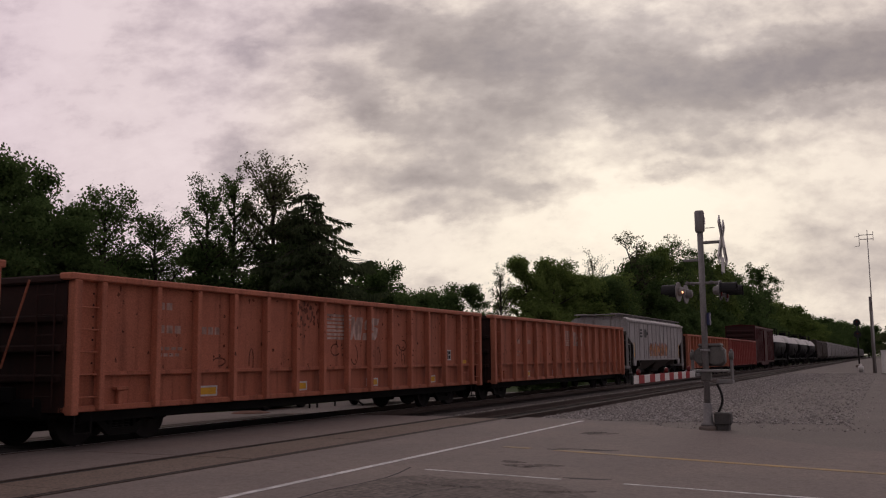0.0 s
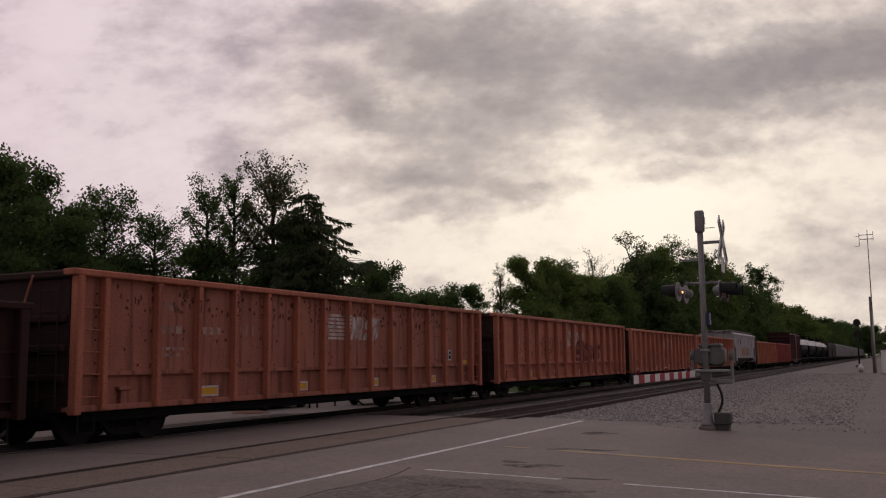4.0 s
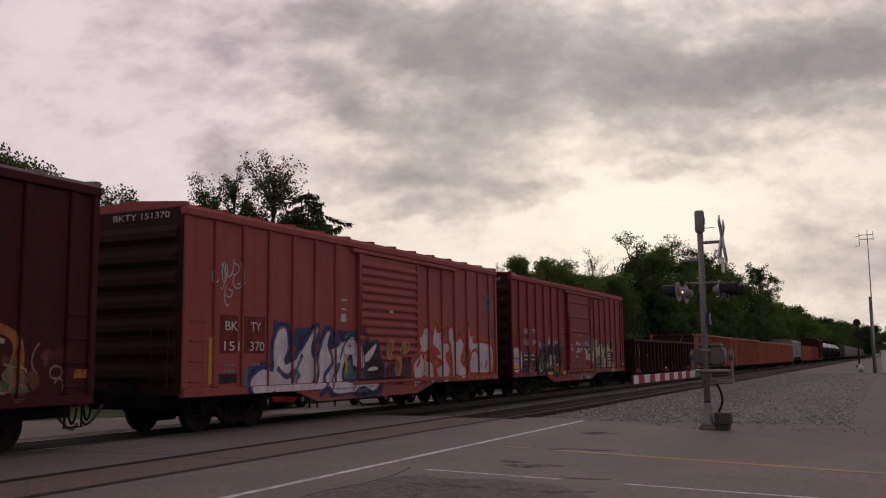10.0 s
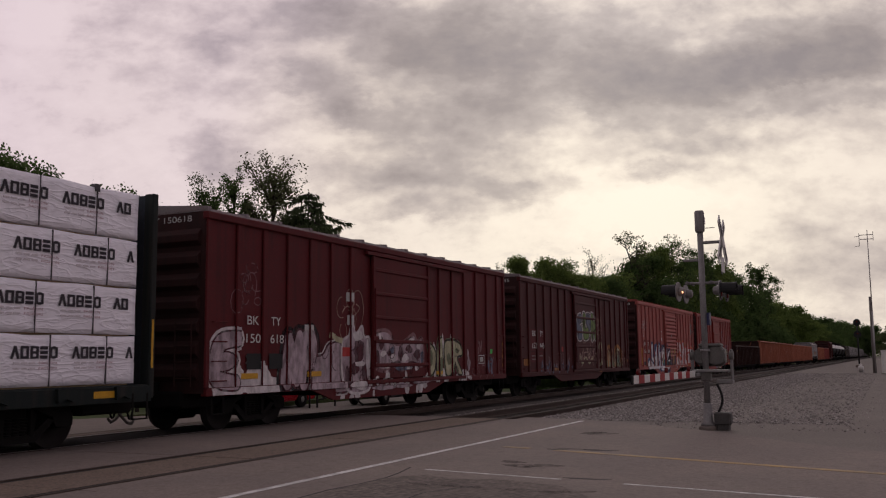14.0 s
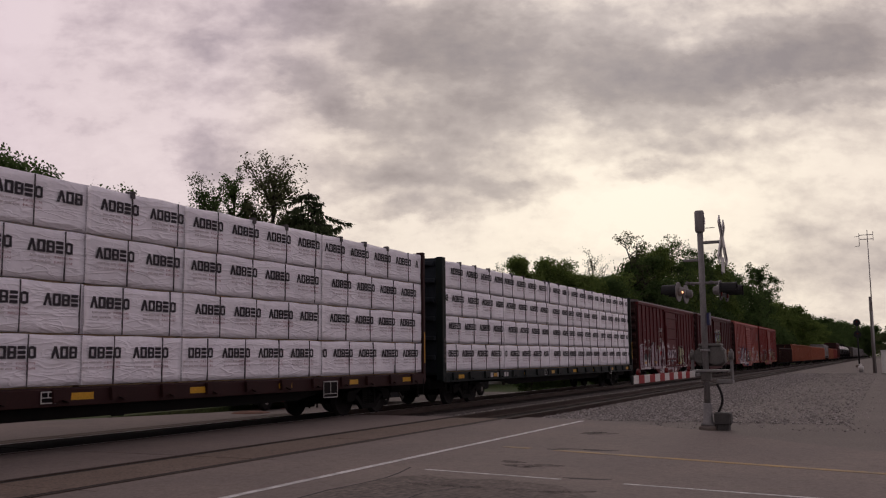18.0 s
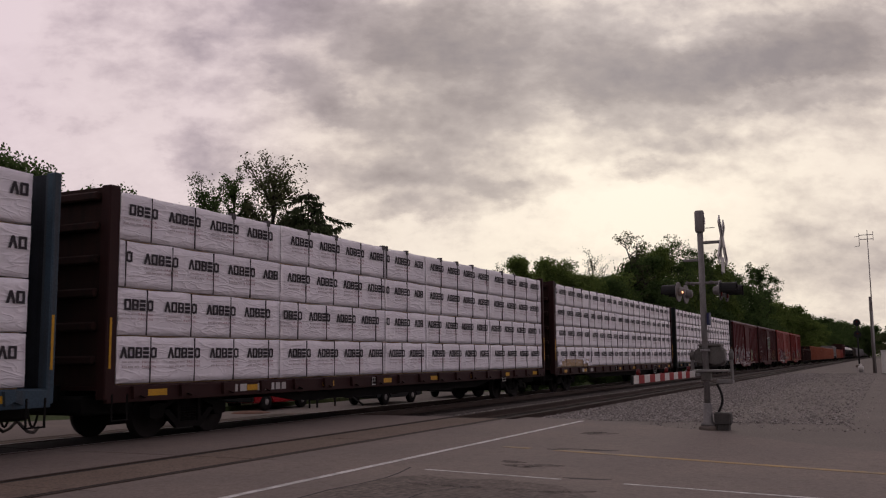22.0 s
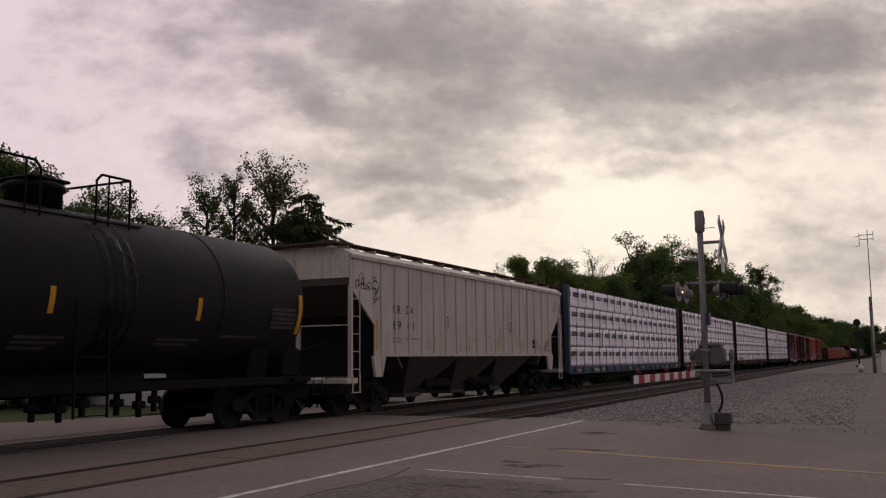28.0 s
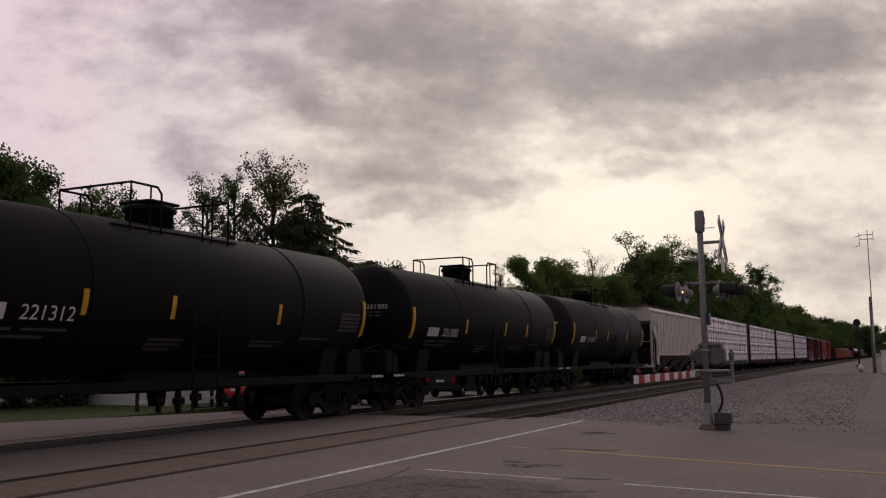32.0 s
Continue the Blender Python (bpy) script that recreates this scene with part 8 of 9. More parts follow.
GLYPH = {
    "S": ([(1.0, 0.92), (0.55, 1.0), (0.22, 0.78), (0.5, 0.55), (0.85, 0.36), (0.6, 0.08), (-0.1, 0.05)],),
    "Y": ([(0.0, 1.0), (0.12, 0.6), (0.45, 0.45), (0.75, 0.62)], [(0.95, 1.05), (0.72, 0.5), (0.3, 0.0)]),
    "N": ([(0.0, 0.0), (0.12, 0.95)], [(0.12, 0.95), (0.45, 0.5), (0.72, 0.08)], [(0.72, 0.08), (0.95, 1.05)]),
    "K": ([(0.05, 0.0), (0.1, 1.0)], [(0.95, 1.05), (0.6, 0.7), (0.12, 0.5)], [(0.3, 0.52), (0.6, 0.3), (1.05, -0.05)]),
    "E": ([(0.95, 1.0), (0.2, 0.92), (0.05, 0.5), (0.15, 0.1), (1.0, 0.0)], [(0.1, 0.5), (0.75, 0.52)]),
    "Z": ([(0.0, 0.9), (0.5, 0.98), (0.95, 0.95), (0.5, 0.5), (0.05, 0.08), (0.5, 0.02), (1.0, 0.1)],),
    "U": ([(0.05, 1.05), (0.05, 0.4), (0.45, 0.0), (0.85, 0.35), (0.9, 1.0)],),
    "O": ([(0.5, 1.0), (0.08, 0.75), (0.1, 0.25), (0.5, 0.0), (0.9, 0.25), (0.92, 0.75), (0.5, 1.0)],),
    "P": ([(0.1, -0.05), (0.1, 0.95)], [(0.1, 0.95), (0.7, 0.98), (0.85, 0.7), (0.6, 0.42), (0.15, 0.42)]),
    "I": ([(0.5, 0.0), (0.42, 0.5), (0.5, 1.1)],),
}


def piece(car, word, x0, x1, z0, z1, fill, edge, faces, w=0.24, gap=0.05, base=1, shade=None, shine=None, taper=0.8, lean=0.0, seed=1, overlap=1.1):
    """A row of sprayed letter-like shapes: a haze, a contour, a fill, and light strokes."""
    rnd = random.Random(seed)
    n = len(word)
    step = (x1 - x0) / n
    for k, ch in enumerate(word):
        lo, hi = z0 + rnd.uniform(-0.04, 0.06), z1 + rnd.uniform(-0.12, 0.08)
        a = x0 + step * k + 0.1 * step
        ww = step * 0.8 * overlap
        f = lambda p: (a + ww * p[0] + lean * p[1], lo + (hi - lo) * p[1])
        haze, contour, body, light = [], [], [], []
        for s in GLYPH[ch]:
            pts = [f((p[0] + rnd.uniform(-0.04, 0.04), p[1] + rnd.uniform(-0.03, 0.03))) for p in s]
            haze += brush(pts, w, w * taper, gap * 2.6)
            contour += brush(pts, w, w * taper, gap)
            body += brush(pts, w, w * taper)
            light += ribbon(smooth_line([(p[0] - w * 0.22, p[1] + w * 0.1) for p in pts[:3]]), 0.028)
        if shade:
            paint(car, "graffiti_haze", haze, shade, faces, base)["kind"] = "stuff"
        for nm, polys, m, d in (("graffiti_contour", contour, edge, 1), ("graffiti_fill", body, fill, 2)) + ((("graffiti_highlight", light, shine, 3),) if shine else ()):
            paint(car, nm, polys, m, faces, base + d)["kind"] = "stuff"


def spikes(car, seed, x0, x1, z0, zt, n, material, faces, layer, drip=0.0, name="graffiti_flame"):
    """A row of pointed tongues of paint, upwards, with drips below."""
    rnd = random.Random(seed)
    w = (x1 - x0) / n
    polys = []
    for k in range(n):
        c = x0 + w * (k + 0.5)
        t = zt * rnd.uniform(0.86, 1.02)
        e = rnd.uniform(-0.3, 0.3) * w
        polys.append([(c - w * 0.62, z0), (c + w * 0.62, z0), (c + w * 0.3 + e, z0 + (t - z0) * 0.6), (c + e * 1.4, t), (c - w * 0.25 + e, z0 + (t - z0) * 0.55)])
        if drip:
            polys.append([(c - 0.04, z0 + 0.02), (c - 0.02, z0 - drip * rnd.uniform(0.3, 1)), (c + 0.02, z0 - drip * rnd.uniform(0.3, 1)), (c + 0.05, z0 + 0.02)])
    paint(car, name, polys, material, faces, layer)["kind"] = "stuff"


def sprayed(car, pts, fill, edge, faces, layer, gap=0.03, halo=None, spread_by=0.1):
    """A closed soft shape with a sprayed outline, and a wider halo under it."""
    n = len(pts)
    ring = smooth_line([pts[-1], *pts, pts[0], pts[1]], 4)[4:4 * (n + 1) + 1]
    dx = -SHIFT.get(car, 0.0)
    ring = [(a + dx, b) for a, b in ring]
    if halo:
        paint(car, "graffiti_haze", ribbon(ring, 2 * (gap + spread_by)), halo, faces, layer)["kind"] = "stuff"
    if fill:
        paint(car, "graffiti_fill", [ring[:-1]], fill, faces, layer + 1)
    paint(car, "graffiti_contour", ribbon(ring, 2 * gap), edge, faces, layer + 2)["kind"] = "stuff"


def strokes(car, lines, material, faces, layer, w=0.035, name="graffiti_line"):
    dx = -SHIFT.get(car, 0.0)
    polys = [q for ln in lines for q in ribbon(smooth_line([(a + dx, b) for a, b in ln]), w)]
    paint(car, name, polys, material, faces, layer)["kind"] = "stuff"


def smudges(car, seed, spots, material, faces, layer, name="graffiti_smudge"):
    rnd = random.Random(seed)
    dx = -SHIFT.get(car, 0.0)
    paint(car, name, [blob(rnd, a + dx, b, r, q, 16, 0.22) for a, b, r, q in spots], material, faces, layer)["kind"] = "stuff"


def stripe_logo(car, material, faces):
    """A block of stripes running into two slanted shapes."""
    rr = [(-0.86 + 0.03 * k, 0.16 + 0.02 * k, 1.97 + 0.094 * k, 2.03 + 0.094 * k) for k in range(7)]
    rects(car, "logo_stripes", rr, material, faces, 2, "row of painted stripes")
    for n, poly in enumerate(([(0.22, 1.97), (0.58, 1.97), (0.64, 2.12), (0.70, 1.97), (1.0, 1.97), (1.12, 2.56), (0.80, 2.56), (0.74, 2.42), (0.68, 2.56), (0.36, 2.56)],
                              [(1.08, 1.97), (1.72, 1.97), (1.86, 2.08), (1.90, 2.30), (1.56, 2.36), (1.90, 2.38), (1.98, 2.56), (1.36, 2.56), (1.20, 2.44), (1.18, 2.26), (1.50, 2.18), (1.12, 2.15)])):
        paint(car, "logo_shape", [poly], material, faces, 2)


LOGO_DIM = flat_paint("dim_logo_paint", (0.52, 0.37, 0.31), wear=0.5)
for c, m in ((gonA, LOGO_DIM), (gonC, LOGO), (gonD, LOGO), (gonB, LOGO_DIM)):
    stripe_logo(c, m, GON_FACES)
    rects(c, "data_panel", [(6.08, 6.5, 1.42, 1.74)], STENCIL, GON_FACES, 1)
    rects(c, "data_panel_face", [(6.11, 6.28, 1.46, 1.70), (6.31, 6.47, 1.60, 1.70), (6.31, 6.47, 1.46, 1.57)], DATA, GON_FACES, 2)
    for bar in (blocks(-6.42, -6.0, 2.44, 2.58, 2), blocks(-6.42, -5.75, 2.0, 2.15, 3), blocks(-5.2, -4.6, 2.0, 2.15, 3), blocks(-6.42, -5.7, 1.68, 1.74, 4), blocks(-6.42, -5.8, 1.56, 1.62, 4)):
        rects(c, "faded_stencil", bar, FADED, GON_FACES, 1)
    rects(c, "reflector", [(7.25, 7.65, 1.26, 1.42)], YELLOW, GON_FACES, 2, "yellow reflective patch")
patches(gonA, 31, -2.1, -0.9, 2.2, 2.8, 50, 0.045, RUST, GON_FACES)
patches(gonA, 32, -7.5, 7.5, 1.3, 2.85, 160, 0.03, RUST, GON_FACES)
scribble(gonA, 33, -5.2, 3.5, 1.4, 1.9, 9, RUST, GON_FACES, 0.035)
patches(gonC, 34, -7.0, 7.0, 1.3, 2.85, 180, 0.035, RUST, GON_FACES)
scribble(gonC, 35, -5.0, -0.8, 1.35, 2.1, 16, RUST, GON_FACES, 0.035)
WINE = flat_paint("faded_wine_paint", (0.20, 0.058, 0.06))
piece(gonC, "EUOSIS", 0.75, 4.35, 1.32, 1.98, WINE, MAROON, GON_FACES, 0.17, 0.04, 1, None, None, 0.9, 0.1, 36)
patches(gonD, 37, -7.5, 6.0, 2.35, 2.93, 260, 0.045, RUST, GON_FACES)
patches(gonD, 38, -7.5, 7.5, 1.25, 2.5, 150, 0.03, RUST, GON_FACES)
rects(gonD, "chalk_mark", [(-4.15, -4.10, 2.0, 2.22), (-3.92, -3.87, 2.0, 2.22), (-4.02, -3.99, 2.08, 2.16), (-3.82, -3.77, 2.0, 2.22), (-3.6, -3.55, 2.0, 2.22)], FADED, GON_FACES, 2)
patches(gonB, 39, -7.5, 7.5, 1.3, 2.85, 160, 0.035, RUST, GON_FACES)
DULL = flat_paint("dull_rose_paint", (0.12, 0.05, 0.045))
E_FACES = [(-8.3, 8.3, 0.9, 2.3, -1.47), (-8.2, 8.2, 0.66, 0.86, -1.33)]
for k in range(8):
    x = -3.42 + 0.925 * k
    rects(gonE, "faded_letter_block", [(x, x + 0.5, 2.0, 2.14), (x, x + 0.16, 1.56, 2.14), (x + (0.36 if k % 2 else 0.0), x + (0.5 if k % 2 else 0.14), 1.56, 2.1)], DULL if k % 3 else MAROON, E_FACES, 1)
scribble(gonE, 41, -2.6, 1.6, 0.95, 1.0, 7, STENCIL_DIM, E_FACES, 0.05)
strokes(gonE, [[(-7.42, 1.55), (-7.38, 1.75), (-7.43, 1.9), (-7.40, 2.02)]], YELLOW, [(-7.50, -7.35, 0.7, 2.3, -1.625)], 1, 0.07, "chalk_mark")
rects(gonE, "reflector", [(7.42, 7.52, 1.59, 2.07)], YELLOW, E_FACES, 2, "thin yellow stripe")
rects(gonE, "red_primer_band", [(-7.0, -5.9, 0.92, 1.12), (-5.3, -4.4, 0.92, 1.1), (-4.0, -3.0, 0.92, 1.12)], MAROON, E_FACES, 1)

# bright red boxcar
car_marks(boxF, -6.66, 2.38, 1.97, BOX_FACES, "153247", 15.75)
for x0, x1 in ((-6.7, -6.05), (-5.92, -5.35)):
    rects(boxF, "data_panel", [(x0, x1, 1.28, 1.70)], DATA, BOX_FACES, 3)
    for r in range(2):
        rects(boxF, "small_print", blocks(x0 + 0.1, x1 - 0.1, 1.38 + 0.16 * r, 1.44 + 0.16 * r, 4), STENCIL, BOX_FACES, 4)
paint(boxF, "graffiti_ground", [blob(random.Random(49), -7.35, 1.40, 0.42, 0.50, 20, 0.08)], PALE, BOX_FACES, 1)
rects(boxF, "reflector", [(-7.8, -7.1, 1.02, 1.22)], YELLOW, BOX_FACES, 3, "yellow reflective patch")
patches(boxF, 50, -6.7, -5.2, 0.95, 1.3, 14, 0.2, INK, BOX_FACES, 1, "graffiti_ground")
patches(boxF, 48, -6.6, -5.2, 0.92, 1.15, 8, 0.1, TEAL, BOX_FACES, 3, "graffiti_teal")
spikes(boxF, 51, -5.0, -2.35, 1.55, 2.36, 7, PALE, BOX_FACES, 1)
spikes(boxF, 44, -4.9, -2.5, 1.6, 2.44, 4, SLATE, BOX_FACES, 2)
spikes(boxF, 45, -5.0, -2.4, 1.45, 2.2, 6, PALE, BOX_FACES, 3)
piece(boxF, "NKEP", -5.05, -2.3, 0.92, 1.82, INK, SLATE, BOX_FACES, 0.30, 0.03, 4, INK, None, 1.1, seed=52)
patches(boxF, 53, -5.0, -2.4, 0.95, 1.55, 12, 0.12, TEAL, BOX_FACES, 8, "graffiti_teal")
patches(boxF, 46, -5.0, -2.4, 0.95, 1.3, 7, 0.1, AMBER, BOX_FACES, 9, "graffiti_amber")
patches(boxF, 47, -5.0, -2.2, 0.93, 1.5, 12, 0.1, PALE, BOX_FACES, 10, "graffiti_pale")
scribble(boxF, 43, -5.0, -2.3, 1.0, 1.7, 14, OLIVE, BOX_FACES, 0.04, 11)
scribble(boxF, 143, -5.0, -2.3, 0.95, 1.8, 20, INK, BOX_FACES, 0.025, 11)
smudges(boxF, 57, [(1.1, 2.08, 0.25, 0.16), (1.5, 2.12, 0.28, 0.16), (2.75, 2.0, 0.25, 0.22), (3.2, 2.15, 0.28, 0.16), (4.2, 2.02, 0.22, 0.2), (4.95, 2.3, 0.2, 0.16), (5.4, 2.2, 0.3, 0.2), (5.7, 2.0, 0.2, 0.15)], MIST, BOX_FACES, 1)
sprayed(boxF, [(0.7, 1.98), (0.9, 2.0), (1.2, 1.82), (1.55, 1.9), (1.8, 2.15), (2.05, 2.2), (2.3, 2.0), (2.35, 1.74), (2.65, 1.95), (2.95, 1.86), (3.3, 1.98), (3.6, 2.12), (3.9, 2.08), (4.1, 1.86), (4.3, 2.0), (4.55, 1.94),
                (4.7, 2.12), (5.0, 2.12), (5.3, 1.9), (5.7, 1.88), (5.95, 1.97), (5.85, 1.55), (5.95, 1.2), (6.0, 0.97), (5.0, 0.97), (3.6, 0.98), (2.9, 0.98), (2.45, 1.1), (2.2, 1.35), (1.75, 1.28), (1.3, 1.33), (1.02, 1.4), (0.93, 1.7)], CREAM, INK, BOX_FACES, 2, 0.025, OLIVE, 0.03)
smudges(boxF, 61, [(3.3, 1.3, 0.35, 0.25), (2.7, 1.25, 0.25, 0.2), (4.8, 1.15, 0.4, 0.18), (5.7, 1.2, 0.2, 0.25), (1.9, 1.8, 0.2, 0.25)], OLIVE, BOX_FACES, 5)
strokes(boxF, [[(2.35, 1.74), (2.32, 1.5), (2.62, 1.46), (2.75, 1.72), (2.6, 1.62)], [(2.95, 1.86), (2.9, 1.5), (2.86, 1.2)], [(3.15, 1.5), (3.5, 1.4), (3.9, 1.52), (4.1, 1.3)], [(3.62, 1.4), (3.5, 1.0)], [(4.1, 1.86), (4.35, 1.62), (4.4, 1.25)],
               [(4.55, 1.94), (4.5, 1.62), (4.8, 1.6)], [(5.3, 1.0), (5.6, 1.4), (5.9, 1.5)], [(2.45, 1.1), (2.75, 1.3), (2.85, 1.02)]], INK, BOX_FACES, 6, 0.04)
smudges(boxF, 62, [(1.5, 1.72, 0.18, 0.1), (4.36, 1.6, 0.12, 0.2), (3.95, 1.22, 0.18, 0.22), (5.55, 1.6, 0.14, 0.12), (2.15, 1.15, 0.2, 0.16), (3.3, 1.1, 0.12, 0.1)], INK, BOX_FACES, 6)
smudges(boxF, 66, [(1.35, 1.2, 0.22, 0.1), (1.8, 1.5, 0.15, 0.22), (3.0, 1.1, 0.1, 0.12)], PATCH_RED, BOX_FACES, 6)
rects(boxF, "graffiti_block", [(4.62, 5.62, 1.28, 1.74)], INK, BOX_FACES, 7)
rects(boxF, "graffiti_frame", [(4.80, 5.42, 1.62, 1.66), (4.80, 5.42, 1.36, 1.40), (4.80, 4.85, 1.40, 1.62), (5.37, 5.42, 1.40, 1.62), (4.93, 5.05, 1.48, 1.56), (5.14, 5.28, 1.48, 1.56)], PALE, BOX_FACES, 8)
paint(boxF, "graffiti_fill", [[(0.2, 0.5), (0.62, 0.76), (3.1, 0.76), (3.05, 0.6), (1.85, 0.5)]], OLIVE, BOX_FACES, 2)
strokes(boxF, [[(0.2, 0.5), (0.4, 0.62), (0.6, 0.76)], [(1.2, 0.52), (1.4, 0.6), (1.65, 0.52)]], PALE, BOX_FACES, 4, 0.03)
piece(boxF, "SEP", -0.42, 0.5, 1.70, 2.06, PALE, PALE, BOX_FACES, 0.06, 0.0, 4, seed=55)
smudges(boxF, 63, [(-0.52, 1.93, 0.07, 0.07), (0.55, 1.84, 0.05, 0.05), (-0.25, 1.5, 0.2, 0.035), (-0.95, 1.9, 0.08, 0.14)], PALE, BOX_FACES, 5)
smudges(boxF, 64, [(0.2, 1.9, 0.3, 0.16), (-0.1, 1.3, 0.3, 0.14), (0.15, 1.15, 0.28, 0.1), (-0.3, 0.68, 0.4, 0.12), (0.0, 0.62, 0.25, 0.1)], MIST, BOX_FACES, 2)
piece(boxF, "PE", -0.2, 0.25, 1.05, 1.22, ROSE, ROSE, BOX_FACES, 0.04, 0.0, 4, seed=65)
piece(boxF, "PINSK", 1.2, 1.85, 2.28, 2.44, ROSE, ROSE, BOX_FACES, 0.035, 0.0, 4, seed=66)
sprayed(boxF, [(2.5, 2.1), (2.7, 2.22), (2.95, 2.1), (2.95, 1.95), (2.7, 1.9)], None, PALE, BOX_FACES, 5, 0.04)
strokes(boxF, [[(2.45, 2.36), (2.5, 2.26)], [(2.88, 2.44), (2.82, 2.28)]], PALE, BOX_FACES, 6, 0.09)
patches(boxI, 158, -2.6, 2.2, 0.5, 0.85, 14, 0.12, PALE, BOX_FACES, 3, "graffiti_drip")
scribble(boxF, 41, 6.0, 7.4, 1.0, 2.0, 10, ROSE, BOX_FACES, 0.05, 2)
scribble(boxF, 58, 3.2, 3.5, 2.9, 3.6, 5, SLATE, BOX_FACES, 0.05, 2)
for r in ((-2.3, -1.75, 2.55, 2.58), (-2.3, -1.75, 2.69, 2.72), (-2.3, -1.7, 2.02, 2.05), (-2.3, -1.7, 2.12, 2.15), (-2.3, -1.7, 2.22, 2.25), (-2.3, -1.7, 2.32, 2.35), (0.1, 0.42, 2.40, 2.50)):
    rects(boxF, "label_plate", [r], STENCIL_DIM, BOX_FACES, 3)
for r in ((-4.2, -3.6, 0.78, 0.90), (-2.35, -1.9, 0.78, 0.90), (2.6, 3.1, 0.78, 0.9), (5.2, 5.8, 0.78, 0.9), (7.45, 7.85, 1.05, 1.2)):
    rects(boxF, "reflector", [r], YELLOW, BOX_FACES, 12, "yellow reflective patch")

# faded red boxcar
scribble(boxG, 60, -7.1, -6.3, 2.8, 3.5, 9, STENCIL, G_FACES, 0.028)
rects(boxG, "fresh_patch", [(-6.95, -6.3, 1.62, 2.42)], PATCH_RED, G_FACES, 1)
rects(boxG, "fresh_patch", [(-6.15, -5.35, 1.62, 2.42)], PATCH_RED, G_FACES, 1)
car_marks(boxG, -6.80, 2.10, 1.68, G_FACES, "151370", 16.05)
rects(boxG, "reflector", [(-7.22, -7.1, 1.0, 1.95)], YELLOW, G_FACES, 3, "yellow reflective stripe")
rects(boxG, "data_panel", [(-6.9, -6.3, 1.0, 1.2)], DATA, G_FACES, 2)
WHITE_SPRAY = flat_paint("white_spray_paint", (0.74, 0.69, 0.70), wear=0.2)
smudges(boxG, 61, [(-5.7, 1.0, 0.4, 0.35), (-4.9, 1.9, 0.3, 0.4), (-3.9, 1.9, 0.5, 0.35), (-2.2, 1.8, 0.7, 0.4), (-1.3, 1.6, 0.45, 0.4), (-1.6, 0.85, 0.6, 0.25), (-2.9, 1.0, 0.5, 0.3), (-4.2, 1.2, 0.4, 0.35)], BLUE, G_FACES, 1)
smudges(boxG, 62, [(-5.9, 1.1, 0.25, 0.25), (-1.2, 1.1, 0.3, 0.25), (-2.1, 1.5, 0.25, 0.3), (-4.75, 1.0, 0.3, 0.2)], TEAL, G_FACES, 2)
sprayed(boxG, [(-4.85, 2.19), (-4.52, 2.2), (-4.45, 1.74), (-4.58, 1.42), (-4.05, 1.66), (-3.5, 2.18), (-3.25, 2.24), (-3.49, 1.75), (-3.32, 1.55), (-2.91, 2.16), (-2.66, 2.16), (-2.76, 1.75), (-1.98, 2.01), (-1.32, 1.89),
                (-1.41, 1.5), (-1.98, 0.92), (-2.6, 0.66), (-2.9, 0.8), (-3.48, 0.62), (-5.19, 0.62), (-5.85, 0.73), (-5.86, 1.09), (-5.45, 1.33), (-5.08, 1.29), (-5.12, 1.74)], WHITE_SPRAY, BLUE, G_FACES, 3, 0.06, BLUE, 0.05)
strokes(boxG, [[(-4.9, 1.3), (-4.5, 1.1), (-4.1, 1.35), (-3.9, 1.6)], [(-3.4, 1.55), (-3.3, 1.2), (-3.45, 0.9)], [(-2.75, 1.75), (-2.6, 1.4), (-2.95, 1.1), (-2.9, 0.85)]], BLUE, G_FACES, 6, 0.12)
smudges(boxG, 63, [(-4.2, 1.12, 0.22, 0.16), (-2.35, 1.15, 0.16, 0.3)], TEAL, G_FACES, 6)
sprayed(boxG, [(-1.48, 2.24), (-1.11, 2.11), (-1.0, 1.9), (-0.58, 1.97), (-0.40, 1.5), (-0.25, 1.37), (-0.23, 0.97), (-0.29, 0.56), (-1.58, 0.57), (-1.6, 0.92), (-1.24, 1.0)], INK, BLUE, G_FACES, 6, 0.035)
sprayed(boxG, [(-2.58, 0.64), (-2.62, 0.96), (-2.3, 1.44), (-2.05, 1.85), (-1.75, 2.06), (-1.53, 2.0), (-1.36, 1.72), (-1.26, 1.38), (-1.37, 1.22), (-1.68, 1.3), (-1.72, 1.56), (-1.92, 1.48), (-2.13, 1.03), (-1.83, 0.93), (-0.54, 0.86), (-0.44, 0.72),
                (-0.72, 0.64), (-1.58, 0.63)], WHITE_SPRAY, BLUE, G_FACES, 7, 0.03)
sprayed(boxG, [(-2.09, 0.97), (-2.16, 1.12), (-2.06, 1.35), (-1.75, 1.54), (-1.68, 1.3), (-1.37, 1.2), (-1.24, 1.0), (-1.6, 0.93)], TEAL, BLUE, G_FACES, 8, 0.05)
sprayed(boxG, [(-1.27, 1.58), (-0.96, 1.77), (-0.71, 1.9), (-0.66, 1.82), (-0.83, 1.6), (-1.08, 1.42), (-1.29, 1.4)], WHITE_SPRAY, BLUE, G_FACES, 8, 0.02)
sprayed(boxG, [(-1.15, 1.17), (-0.98, 1.28), (-0.62, 1.28), (-0.58, 1.21), (-0.81, 1.16)], WHITE_SPRAY, INK, G_FACES, 8, 0.015)
sprayed(boxG, [(-1.61, 0.60), (-1.5, 0.71), (-1.29, 0.77), (-1.05, 0.73), (-0.82, 0.64), (-1.1, 0.60)], BLUE, INK, G_FACES, 10, 0.02)
